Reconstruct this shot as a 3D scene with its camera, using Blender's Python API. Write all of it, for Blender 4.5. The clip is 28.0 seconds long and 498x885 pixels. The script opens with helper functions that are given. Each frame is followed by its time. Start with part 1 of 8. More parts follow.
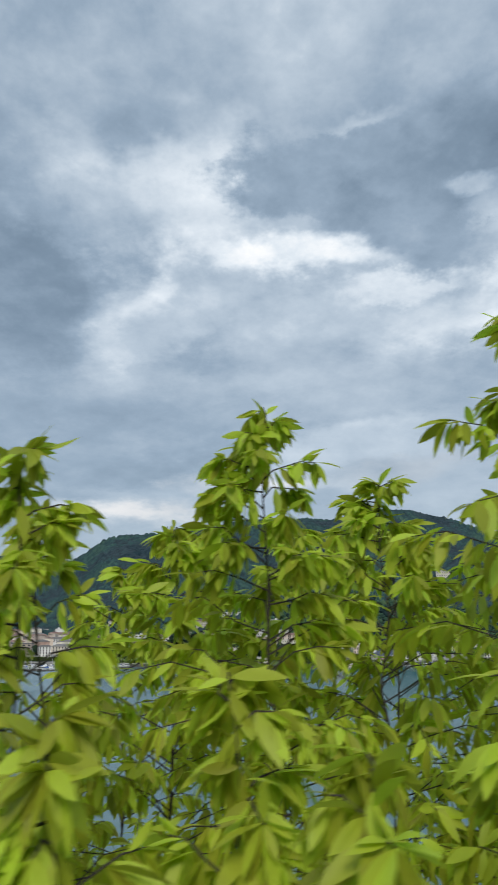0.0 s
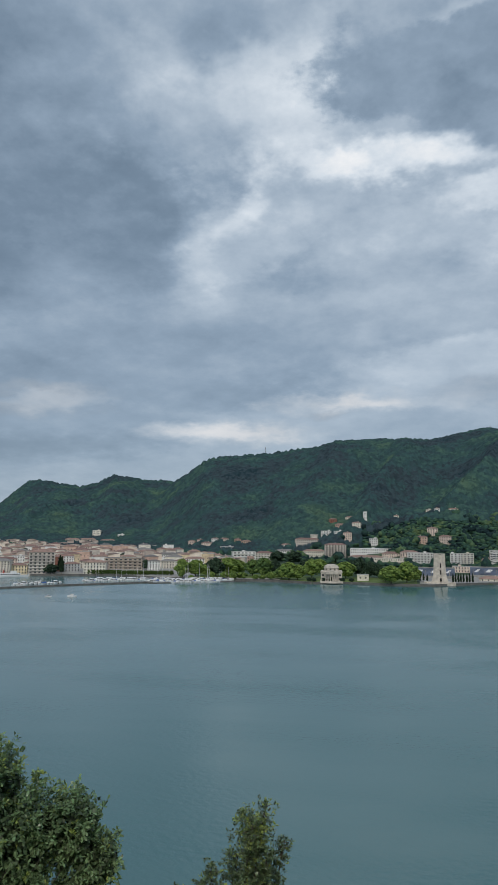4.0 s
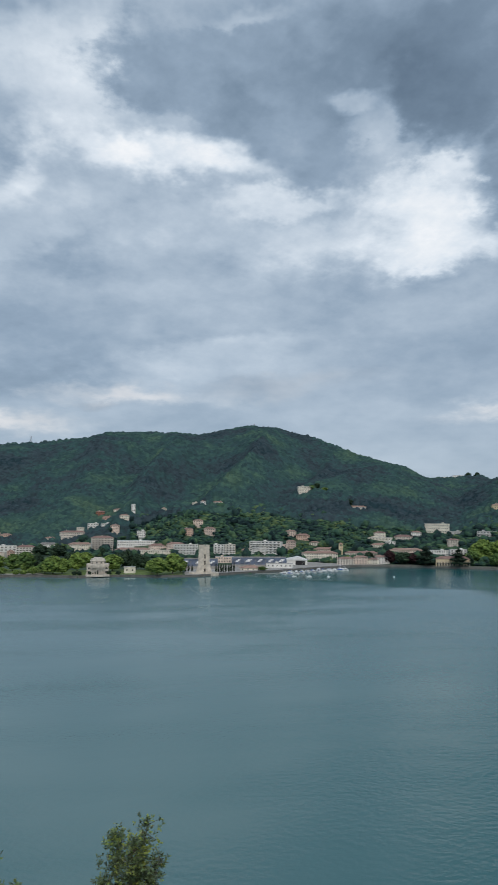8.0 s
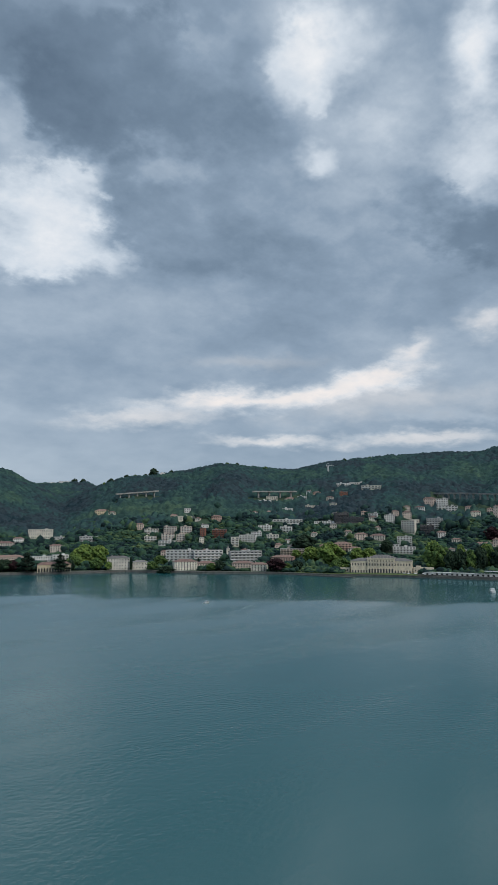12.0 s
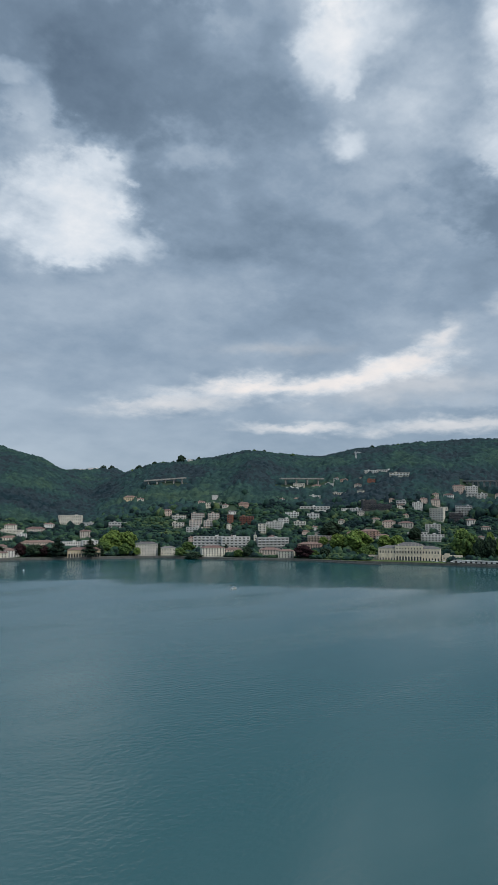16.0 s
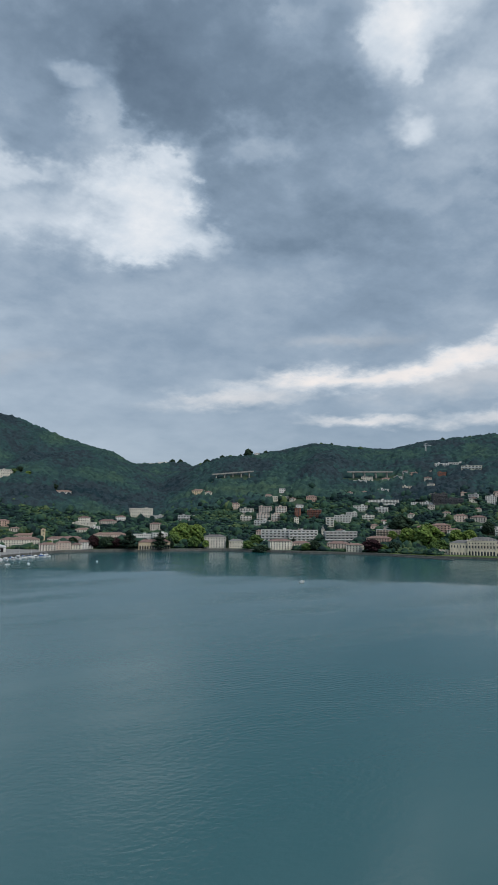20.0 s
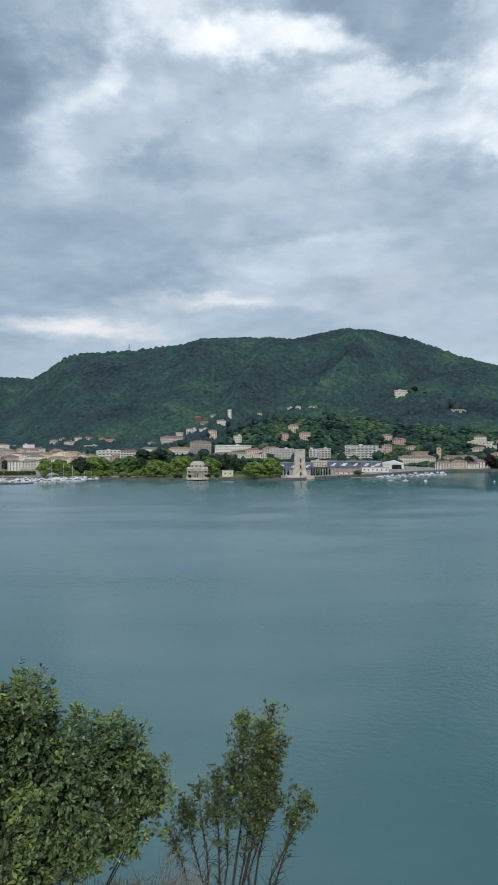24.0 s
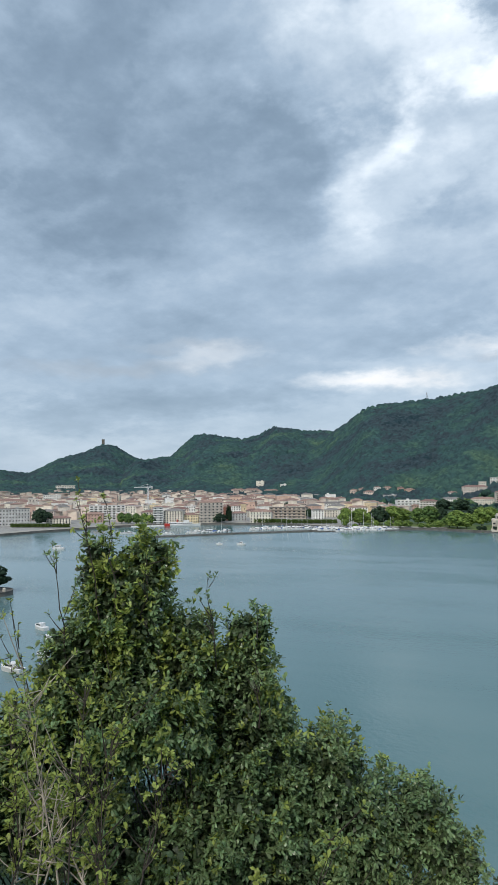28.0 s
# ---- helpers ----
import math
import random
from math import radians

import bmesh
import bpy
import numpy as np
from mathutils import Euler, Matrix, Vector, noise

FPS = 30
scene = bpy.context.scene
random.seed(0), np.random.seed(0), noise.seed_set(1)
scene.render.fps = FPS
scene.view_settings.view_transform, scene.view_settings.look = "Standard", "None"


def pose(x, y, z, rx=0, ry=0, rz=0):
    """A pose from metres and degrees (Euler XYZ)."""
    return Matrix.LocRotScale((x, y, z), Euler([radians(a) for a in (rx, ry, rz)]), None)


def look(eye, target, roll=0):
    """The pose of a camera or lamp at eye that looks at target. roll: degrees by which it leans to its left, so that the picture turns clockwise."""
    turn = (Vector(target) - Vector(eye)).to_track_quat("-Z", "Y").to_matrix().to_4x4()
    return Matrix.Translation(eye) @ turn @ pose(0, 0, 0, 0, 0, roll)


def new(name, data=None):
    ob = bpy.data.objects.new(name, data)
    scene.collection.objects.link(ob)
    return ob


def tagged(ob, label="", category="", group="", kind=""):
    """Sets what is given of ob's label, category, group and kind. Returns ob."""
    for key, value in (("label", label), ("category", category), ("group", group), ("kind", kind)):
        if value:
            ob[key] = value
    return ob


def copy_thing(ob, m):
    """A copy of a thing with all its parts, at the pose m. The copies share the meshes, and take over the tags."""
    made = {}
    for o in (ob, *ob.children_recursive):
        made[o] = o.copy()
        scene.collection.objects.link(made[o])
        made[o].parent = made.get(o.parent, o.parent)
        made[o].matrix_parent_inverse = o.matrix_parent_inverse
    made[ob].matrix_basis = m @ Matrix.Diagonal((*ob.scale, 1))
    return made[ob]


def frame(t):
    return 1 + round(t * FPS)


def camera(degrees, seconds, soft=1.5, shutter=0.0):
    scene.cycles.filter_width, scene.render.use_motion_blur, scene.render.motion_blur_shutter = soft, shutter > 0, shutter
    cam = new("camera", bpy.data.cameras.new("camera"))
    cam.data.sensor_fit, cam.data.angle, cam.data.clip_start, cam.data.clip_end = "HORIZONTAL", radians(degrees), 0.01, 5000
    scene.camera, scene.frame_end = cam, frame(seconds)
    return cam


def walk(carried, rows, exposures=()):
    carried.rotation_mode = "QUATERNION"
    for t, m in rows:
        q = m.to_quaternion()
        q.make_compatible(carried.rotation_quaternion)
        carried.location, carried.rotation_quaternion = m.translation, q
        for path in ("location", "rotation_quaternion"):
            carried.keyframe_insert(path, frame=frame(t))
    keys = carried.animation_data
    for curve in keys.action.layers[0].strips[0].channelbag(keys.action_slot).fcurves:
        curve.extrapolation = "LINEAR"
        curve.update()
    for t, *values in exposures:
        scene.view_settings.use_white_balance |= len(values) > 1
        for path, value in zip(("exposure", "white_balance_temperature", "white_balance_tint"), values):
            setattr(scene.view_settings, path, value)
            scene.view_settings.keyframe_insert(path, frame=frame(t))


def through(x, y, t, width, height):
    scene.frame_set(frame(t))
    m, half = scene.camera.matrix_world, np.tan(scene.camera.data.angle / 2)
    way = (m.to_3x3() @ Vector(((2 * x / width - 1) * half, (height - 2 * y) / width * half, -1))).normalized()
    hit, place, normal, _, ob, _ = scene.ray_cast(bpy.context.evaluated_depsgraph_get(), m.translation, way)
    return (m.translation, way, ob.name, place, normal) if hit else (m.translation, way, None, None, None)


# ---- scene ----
cam = camera(40.59, 28.0, soft=1.2, shutter=0.2)
# seconds, place in metres, turn in degrees
PATH = [
    (0.0, 4.836, -0.367, 61.827, 103.95, 0.00, 0.60),
    (0.5, 4.542, -0.435, 61.807, 103.85, 0.00, 1.70),
    (1.0, 4.249, -0.493, 61.814, 103.25, -0.04, 2.70),
    (1.5, 3.957, -0.519, 61.908, 102.05, -0.36, 3.54),
    (2.0, 3.611, -0.581, 61.965, 100.66, -0.41, 4.56),
    (2.5, 3.282, -0.640, 62.014, 99.32, -0.33, 5.82),
    (3.0, 2.924, -0.692, 62.050, 98.26, -0.39, 7.08),
    (3.5, 2.529, -0.702, 62.057, 97.58, -0.44, 8.11),
    (5.5, 1.005, -0.051, 61.944, 96.88, -0.44, 9.28),
    (6.0, 0.690, 0.074, 61.918, 96.68, -0.36, 8.81),
    (6.5, 0.421, 0.151, 61.905, 96.50, -0.31, 7.00),
    (7.0, 0.246, 0.198, 61.924, 96.41, -0.39, 3.02),
    (7.5, 0.160, 0.193, 61.972, 96.50, -0.38, -3.14),
    (8.0, 0.115, 0.168, 62.039, 96.71, -0.29, -10.73),
    (8.5, 0.049, 0.116, 62.044, 96.91, -0.13, -18.35),
    (9.0, 0.017, 0.071, 62.035, 97.08, 0.07, -24.88),
    (9.5, 0.019, 0.037, 62.023, 97.24, 0.16, -29.91),
    (10.0, 0.047, 0.013, 62.013, 97.34, 0.13, -33.82),
    (10.5, 0.093, -0.001, 62.006, 97.42, 0.15, -36.94),
    (11.0, 0.146, -0.009, 62.003, 97.41, 0.27, -39.47),
    (11.5, 0.197, -0.014, 62.002, 97.33, 0.28, -41.60),
    (12.0, 0.240, -0.017, 62.002, 97.18, 0.29, -43.27),
    (12.5, 0.275, -0.018, 62.001, 96.96, 0.29, -44.43),
    (14.5, 0.173, -0.005, 62.001, 96.20, 0.19, -44.01),
    (15.0, 0.134, -0.004, 62.002, 96.14, 0.23, -43.13),
    (15.5, 0.095, -0.004, 62.002, 96.10, 0.15, -42.09),
    (16.0, 0.056, -0.004, 62.001, 96.08, 0.03, -40.98),
    (16.5, 0.019, -0.004, 62.001, 96.08, 0.06, -39.84),
    (17.0, -0.015, -0.005, 62.000, 96.08, -0.08, -38.63),
    (17.5, -0.046, -0.005, 61.999, 96.08, -0.05, -37.50),
    (18.0, -0.073, -0.004, 61.999, 96.06, -0.08, -36.58),
    (18.5, -0.097, -0.002, 61.998, 96.06, -0.06, -36.00),
    (19.0, -0.117, 0.002, 61.997, 96.03, -0.14, -35.72),
    (19.5, -0.134, 0.011, 61.998, 95.87, -0.10, -35.58),
    (20.0, -0.146, 0.023, 61.999, 95.52, -0.14, -35.29),
    (20.5, -0.155, 0.039, 62.002, 94.88, -0.17, -34.51),
    (22.5, -0.100, 0.199, 62.058, 90.76, -0.26, -20.77),
    (23.0, -0.097, 0.228, 62.081, 89.87, -0.26, -14.72),
    (23.5, -0.186, 0.250, 62.092, 89.14, -0.24, -8.48),
    (24.0, -0.251, 0.272, 62.081, 88.62, 0.06, -2.69),
    (24.5, -0.274, 0.282, 62.069, 88.37, 0.08, 2.30),
    (25.0, -0.277, 0.253, 62.074, 88.44, 0.16, 6.59),
    (25.5, -0.298, 0.264, 62.066, 88.95, 0.33, 10.29),
    (26.0, -0.304, 0.283, 62.051, 89.82, 0.54, 13.50),
    (26.5, -0.303, 0.344, 62.034, 90.81, 0.70, 16.28),
    (27.0, -0.304, 0.297, 62.046, 91.83, 0.62, 18.65),
    (27.5, -0.296, 0.266, 62.050, 92.58, 0.61, 20.63),
    (28.0, -0.292, 0.314, 62.026, 92.97, 0.56, 22.29),
]
walk(cam, [(row[0], pose(*row[1:])) for row in PATH], exposures=[(0.0, 0.25, 6850, 10), (1.0, 0.03, 6800, 10), (2.0, -0.02, 6750, 10), (3.5, 0.0, 6750, 10), (5.5, 0.12, 6750, 10), (8.0, 0.12, 6720, 10), (9.5, 0.0, 6680, 10), (11.0, -0.02, 6650, 10), (20.5, -0.02, 6650, 10), (22.5, 0.12, 6700, 10), (25.0, 0.40, 6820, 10), (28.0, 0.54, 6820, 10)])


# ---------------------------------------------------------------- sky and light
world = bpy.data.worlds.new("overcast_sky")
scene.world = world
world.use_nodes = True
wn, wl = world.node_tree.nodes, world.node_tree.links
wn.clear()


def wnode(kind, **inputs):
    n = wn.new(kind)
    for key, value in inputs.items():
        n.inputs[int(key[1:])].default_value = value
    return n


def wmath(op, a, b=None, c=None, clamp=False):
    n = wn.new("ShaderNodeMath")
    n.operation, n.use_clamp = op, clamp
    for k, v in enumerate((a, b, c)):
        if v is None:
            continue
        if isinstance(v, (int, float)):
            n.inputs[k].default_value = v
        else:
            wl.new(v, n.inputs[k])
    return n.outputs[0]


w_dir = wn.new("ShaderNodeTexCoord").outputs["Generated"]
w_sep = wn.new("ShaderNodeSeparateXYZ")
wl.new(w_dir, w_sep.inputs[0])
dx, dy, dz = w_sep.outputs
w_el = wmath("ARCSINE", dz)
w_az = wmath("ARCTAN2", dx, dy)
# the cloud deck seen in perspective: finer and flatter towards the horizon
w_lift = wmath("ADD", wmath("MAXIMUM", dz, 0.0), 0.30)
w_deck = wn.new("ShaderNodeCombineXYZ")
wl.new(wmath("DIVIDE", dx, w_lift), w_deck.inputs[0])
wl.new(wmath("DIVIDE", dy, w_lift), w_deck.inputs[1])


def wnoise(scale, detail, rough, shift):
    m = wn.new("ShaderNodeMapping")
    m.inputs["Location"].default_value = (shift, shift * 0.7, shift * 0.3)
    wl.new(w_deck.outputs[0], m.inputs[0])
    n = wn.new("ShaderNodeTexNoise")
    n.inputs["Scale"].default_value, n.inputs["Detail"].default_value, n.inputs["Roughness"].default_value = scale, detail, rough
    wl.new(m.outputs[0], n.inputs["Vector"])
    return n


w_warp = wnoise(2.6, 5.0, 0.55, 3.1)
w_ae = wn.new("ShaderNodeCombineXYZ")
w_curl = wnoise(9.0, 4.0, 0.6, 6.4)
w_csep = wn.new("ShaderNodeSeparateColor")
wl.new(w_curl.outputs["Color"], w_csep.inputs[0])
w_wsep = wn.new("ShaderNodeSeparateColor")
wl.new(w_warp.outputs["Color"], w_wsep.inputs[0])
w_az = wmath("ADD", w_az, wmath("MULTIPLY", wmath("SUBTRACT", w_csep.outputs[0], 0.5), 0.07))
wl.new(wmath("ADD", w_az, wmath("MULTIPLY", wmath("SUBTRACT", w_wsep.outputs[0], 0.5), 0.10)), w_ae.inputs[0])
w_low = wmath("ADD", wmath("MAXIMUM", dz, 0.0), 0.05)
w_sway = wmath("MULTIPLY", wmath("MULTIPLY", wmath("SUBTRACT", w_wsep.outputs[1], 0.5), 0.18), w_low)
w_sway = wmath("ADD", w_sway, wmath("MULTIPLY", wmath("MULTIPLY", wmath("SUBTRACT", w_csep.outputs[1], 0.5), 0.16), w_low))
wl.new(wmath("ADD", w_el, w_sway), w_ae.inputs[1])
w_tuft = wmath("SUBTRACT", wnoise(7.0, 9.0, 0.62, 12.7).outputs[0], 0.5)
TORN, SOFT = wmath("MULTIPLY", w_tuft, 3.4), wmath("MULTIPLY", w_tuft, 1.5)
cloud_sum = wmath("MULTIPLY_ADD", wnoise(1.15, 5.0, 0.5, 0.4).outputs[0], 0.5, 0.19)
warm_sum = wmath("MULTIPLY", dz, 0.0)


def cloud(bearing, height, wide, tall, tilt, level, cover, edge="soft"):
    """A bank in the cloud deck, lighter or heavier than the rest; degrees; edges soft, torn, or lit warm from below."""
    global cloud_sum, warm_sum
    m = wn.new("ShaderNodeMapping")
    m.vector_type = "TEXTURE"
    m.inputs["Location"].default_value = (radians(bearing), radians(height), 0)
    m.inputs["Rotation"].default_value = (0, 0, radians(tilt))
    m.inputs["Scale"].default_value = (radians(wide), radians(tall), 1)
    place = wn.new("ShaderNodeVectorMath")
    place.operation = "MULTIPLY_ADD"
    wl.new(cloud_sum, place.inputs[0])
    place.inputs[1].default_value = (0.0, 0.0, 1e-6)
    wl.new(w_ae.outputs[0], place.inputs[2])
    wl.new(place.outputs[0], m.inputs[0])
    far = wn.new("ShaderNodeVectorMath")
    far.operation = "LENGTH"
    wl.new(m.outputs[0], far.inputs[0])
    rim = wn.new("ShaderNodeMapRange")
    rim.interpolation_type = "SMOOTHSTEP"
    rim.inputs["From Min"].default_value, rim.inputs["From Max"].default_value = (1.45, 0.40) if edge == "torn" else (1.5, 0.1)
    rim.inputs["To Max"].default_value = cover
    wl.new(wmath("ADD", far.outputs["Value"], TORN if edge == "torn" else SOFT), rim.inputs[0])
    blend = wn.new("ShaderNodeMix")
    wl.new(rim.outputs[0], blend.inputs[0])
    wl.new(cloud_sum, blend.inputs[2])
    blend.inputs[3].default_value = level
    cloud_sum = blend.outputs[0]
    if edge == "warm":
        warm_sum = wmath("MAXIMUM", warm_sum, rim.outputs[0])


cloud(-32.0, 8.9, 18.9, 6.5, 1, 0.33, 0.85)
cloud(-34.3, 28.1, 18.1, 13.2, 5, 0.30, 0.85)
cloud(-29.6, 32.2, 17.8, 4.7, 11, 0.20, 0.85)
cloud(-25.8, 23.4, 15.6, 5.4, 12, 0.10, 0.95)
cloud(-21.3, 28.7, 8.7, 3.2, 12, 0.10, 0.75)
cloud(-10.6, 30.1, 5.1, 2.3, 7, 0.13, 0.85)
cloud(-38.4, 25.4, 3.6, 1.5, 15, 0.27, 0.65)
cloud(-3.4, 21.1, 4.9, 3.7, -6, 0.36, 0.85)
cloud(-1.0, 26.7, 3.5, 3.0, -9, 0.42, 0.65)
cloud(-3.9, 32.9, 6.6, 2.5, 3, 0.57, 0.95)
cloud(-8.1, 12.8, 10.5, 2.7, 3, 0.18, 0.95)
cloud(-24.9, 13.2, 9.6, 1.4, 0, 0.21, 0.55)
cloud(-32.0, 14.7, 11.6, 1.4, 5, 0.41, 0.95)
cloud(-25.9, 11.2, 6.2, 0.7, 0, 0.42, 0.85, "warm")
cloud(-32.0, 9.4, 10.1, 0.7, 3, 0.34, 0.85, "warm")
cloud(-27.3, 6.6, 12.2, 1.2, 2, 0.22, 0.75)
cloud(-9.6, 8.1, 6.0, 0.8, 1, 0.45, 0.95, "warm")
cloud(-36.6, 4.7, 5.3, 1.2, 1, 0.28, 0.65)
cloud(-1.9, 9.7, 2.6, 0.6, 1, 0.39, 0.75, "warm")
cloud(-24.2, 23.3, 8.3, 7.1, 7, 0.42, 0.75)
cloud(-23.8, 34.4, 6.7, 4.7, 8, 0.46, 0.75)
cloud(-7.8, 34.1, 11.7, 4.9, 1, 0.78, 0.95)
cloud(-12.8, 30.1, 6.0, 2.0, 3, 0.59, 0.65)
cloud(-5.2, 27.3, 8.5, 2.1, 4, 0.61, 0.75)
cloud(-11.2, 23.8, 5.1, 3.5, 47, 0.81, 1.00)
cloud(-9.7, 26.5, 3.2, 1.2, 51, 0.86, 0.75)
cloud(8.0, 23.7, 8.0, 3.0, -5, 0.66, 0.85)
cloud(2.7, 21.0, 11.0, 2.2, 4, 0.46, 0.90)
cloud(-4.7, 23.9, 2.7, 0.7, 13, 0.46, 0.85)
cloud(-1.2, 18.9, 14.4, 1.4, 3, 0.53, 0.65)
cloud(-10.1, 13.4, 13.4, 2.8, 3, 0.42, 0.95)
cloud(10.0, 13.6, 6.7, 1.8, 4, 0.65, 0.85)
cloud(5.4, 10.8, 7.4, 0.9, -2, 0.52, 0.65)
cloud(-0.3, 10.3, 5.7, 0.8, 2, 0.71, 0.95, "warm")
cloud(-10.5, 8.0, 6.7, 0.9, 1, 0.73, 0.95, "warm")
cloud(-25.0, 10.4, 4.4, 0.9, 7, 0.58, 0.75, "warm")
cloud(1.6, 24.2, 7.0, 3.8, 6, 0.61, 0.85)
cloud(3.1, 20.9, 7.9, 1.7, 11, 0.49, 0.85)
cloud(11.3, 18.1, 13.5, 2.3, 6, 0.49, 0.85)
cloud(31.9, 17.1, 12.9, 2.0, 0, 0.52, 0.85)
cloud(26.1, 13.2, 10.9, 2.4, 4, 0.42, 0.90)
cloud(11.4, 15.6, 4.9, 0.8, 5, 0.61, 0.85)
cloud(4.3, 12.9, 8.3, 1.8, 6, 0.59, 0.85)
cloud(20.2, 9.0, 9.6, 1.2, -0, 0.53, 0.75)
cloud(12.9, 11.4, 7.2, 1.0, 5, 0.55, 0.55, "warm")
cloud(18.7, 23.4, 11.9, 2.4, -0, 0.75, 0.95)
cloud(26.3, 25.0, 7.4, 4.3, -3, 0.82, 0.95)
cloud(-0.5, 30.0, 8.5, 1.8, -4, 0.92, 1.00)
cloud(7.2, 29.1, 6.7, 1.7, -10, 0.88, 1.00)
cloud(14.7, 26.0, 5.0, 1.0, -1, 0.92, 0.95)
cloud(28.2, 22.9, 5.4, 1.7, -3, 0.90, 0.85)
cloud(28.8, 28.0, 3.4, 1.2, -4, 0.88, 0.85, "torn")
cloud(8.8, 39.0, 5.1, 1.4, 5, 0.79, 0.95)
cloud(-1.1, 37.6, 2.6, 2.8, 43, 0.81, 0.95)
cloud(12.7, 26.0, 5.4, 1.1, -3, 0.78, 0.80)
cloud(22.3, 30.2, 4.1, 2.8, -2, 0.66, 0.85)
cloud(-12.0, 38.0, 4.1, 1.8, 9, 0.42, 0.90)
cloud(-9.9, 38.8, 2.1, 1.0, 2, 0.46, 0.65, "torn")
cloud(6.0, 37.8, 7.9, 2.1, -6, 0.39, 0.95, "torn")
cloud(3.2, 35.4, 5.0, 3.5, 10, 0.29, 1.00, "torn")
cloud(10.7, 33.3, 9.0, 2.5, -12, 0.31, 1.00, "torn")
cloud(3.5, 35.1, 6.6, 2.3, -3, 0.29, 0.95, "torn")
cloud(10.6, 32.2, 7.7, 2.0, -16, 0.29, 1.00, "torn")
cloud(16.2, 29.6, 6.9, 2.5, -15, 0.37, 0.95, "torn")
cloud(13.5, 36.6, 5.6, 2.2, -5, 0.40, 0.95, "torn")
cloud(20.3, 35.3, 4.9, 2.4, -1, 0.34, 0.95, "torn")
cloud(27.5, 38.2, 7.1, 2.1, -4, 0.34, 0.95, "torn")
cloud(38.1, 33.0, 5.6, 3.7, -9, 0.29, 0.95, "torn")
cloud(32.5, 35.6, 6.9, 3.1, -7, 0.23, 1.00, "torn")
cloud(29.1, 32.0, 6.2, 3.2, -11, 0.20, 1.00, "torn")
cloud(36.3, 24.4, 6.5, 2.5, -19, 0.31, 0.95, "torn")
cloud(43.4, 32.1, 8.6, 3.6, -11, 0.33, 1.00, "torn")
cloud(42.9, 35.6, 7.7, 2.4, -0, 0.37, 0.95, "torn")
cloud(40.3, 39.3, 3.4, 1.4, 1, 0.33, 0.85, "torn")
cloud(36.2, 33.5, 7.5, 3.5, -5, 0.27, 1.00, "torn")
cloud(32.6, 36.9, 5.1, 2.5, 12, 0.22, 0.95, "torn")
cloud(27.3, 31.9, 4.1, 2.9, 7, 0.17, 1.00, "torn")
cloud(32.8, 26.4, 3.6, 2.2, -9, 0.29, 0.95, "torn")
cloud(41.3, 23.3, 10.9, 2.8, -8, 0.33, 1.00, "torn")
cloud(48.3, 17.7, 12.6, 3.2, 4, 0.37, 1.00)
cloud(59.8, 19.3, 5.5, 3.3, 4, 0.37, 0.95, "torn")
cloud(55.2, 22.3, 3.6, 1.8, -4, 0.39, 0.85, "torn")
cloud(29.3, 15.6, 10.6, 2.7, 5, 0.46, 0.85)
cloud(33.9, 19.2, 9.6, 1.6, 3, 0.49, 0.75)
cloud(43.8, 13.8, 5.4, 0.7, 2, 0.59, 0.75, "warm")
cloud(51.1, 13.9, 7.7, 1.4, 6, 0.39, 0.75)
cloud(57.6, 34.3, 6.4, 3.7, -7, 0.55, 0.95)
cloud(53.6, 31.6, 7.0, 3.1, -5, 0.66, 0.85)
cloud(51.4, 27.3, 5.5, 1.7, -4, 0.58, 0.85)
cloud(51.4, 24.8, 5.9, 1.3, -3, 0.52, 0.85)
cloud(51.8, 38.1, 6.7, 2.1, -4, 0.76, 0.95)
cloud(48.9, 36.1, 3.7, 2.8, 4, 0.92, 0.95)
cloud(47.6, 37.3, 2.3, 1.4, -2, 0.87, 0.75, "torn")
cloud(50.4, 34.9, 1.4, 1.5, -4, 0.89, 0.75, "torn")
cloud(64.4, 35.1, 3.2, 4.6, -10, 0.97, 1.00)
cloud(63.5, 29.2, 4.1, 2.7, -9, 0.79, 0.95)
cloud(60.1, 26.5, 4.7, 1.2, -16, 0.33, 0.85, "torn")
cloud(62.3, 23.9, 5.3, 2.3, -17, 0.20, 1.00, "torn")
cloud(49.8, 29.7, 1.9, 1.2, -3, 0.82, 0.90)
cloud(36.8, 28.7, 2.8, 1.3, 3, 0.55, 0.85, "torn")
cloud(20.8, 33.0, 2.3, 0.9, -1, 0.64, 0.85, "torn")
cloud(25.9, 25.1, 4.3, 3.9, -12, 0.87, 1.00, "torn")
cloud(24.9, 21.9, 5.4, 1.9, 6, 0.90, 0.85)
cloud(28.4, 28.1, 2.7, 1.2, -16, 0.82, 0.85, "torn")
cloud(-6.2, 24.9, 5.0, 2.2, 31, 0.65, 0.85)
cloud(-9.5, 22.9, 4.1, 1.5, 13, 0.60, 0.75)
cloud(29.5, 7.2, 10.0, 1.3, 1, 0.43, 0.85)
cloud(55.8, 10.2, 9.7, 1.6, 2, 0.66, 0.85, "warm")
cloud(45.2, 11.0, 12.9, 1.0, 5, 0.88, 1.00, "warm")
cloud(55.4, 12.4, 4.7, 1.1, 13, 0.88, 1.00, "warm")
cloud(57.3, 14.6, 2.3, 1.1, 26, 0.83, 0.85, "warm")
cloud(63.7, 15.8, 1.8, 1.1, -6, 0.79, 0.85, "warm")
cloud(34.1, 9.0, 6.6, 0.8, 3, 0.76, 0.95, "warm")
cloud(59.4, 8.8, 6.3, 0.5, -1, 0.55, 0.75)
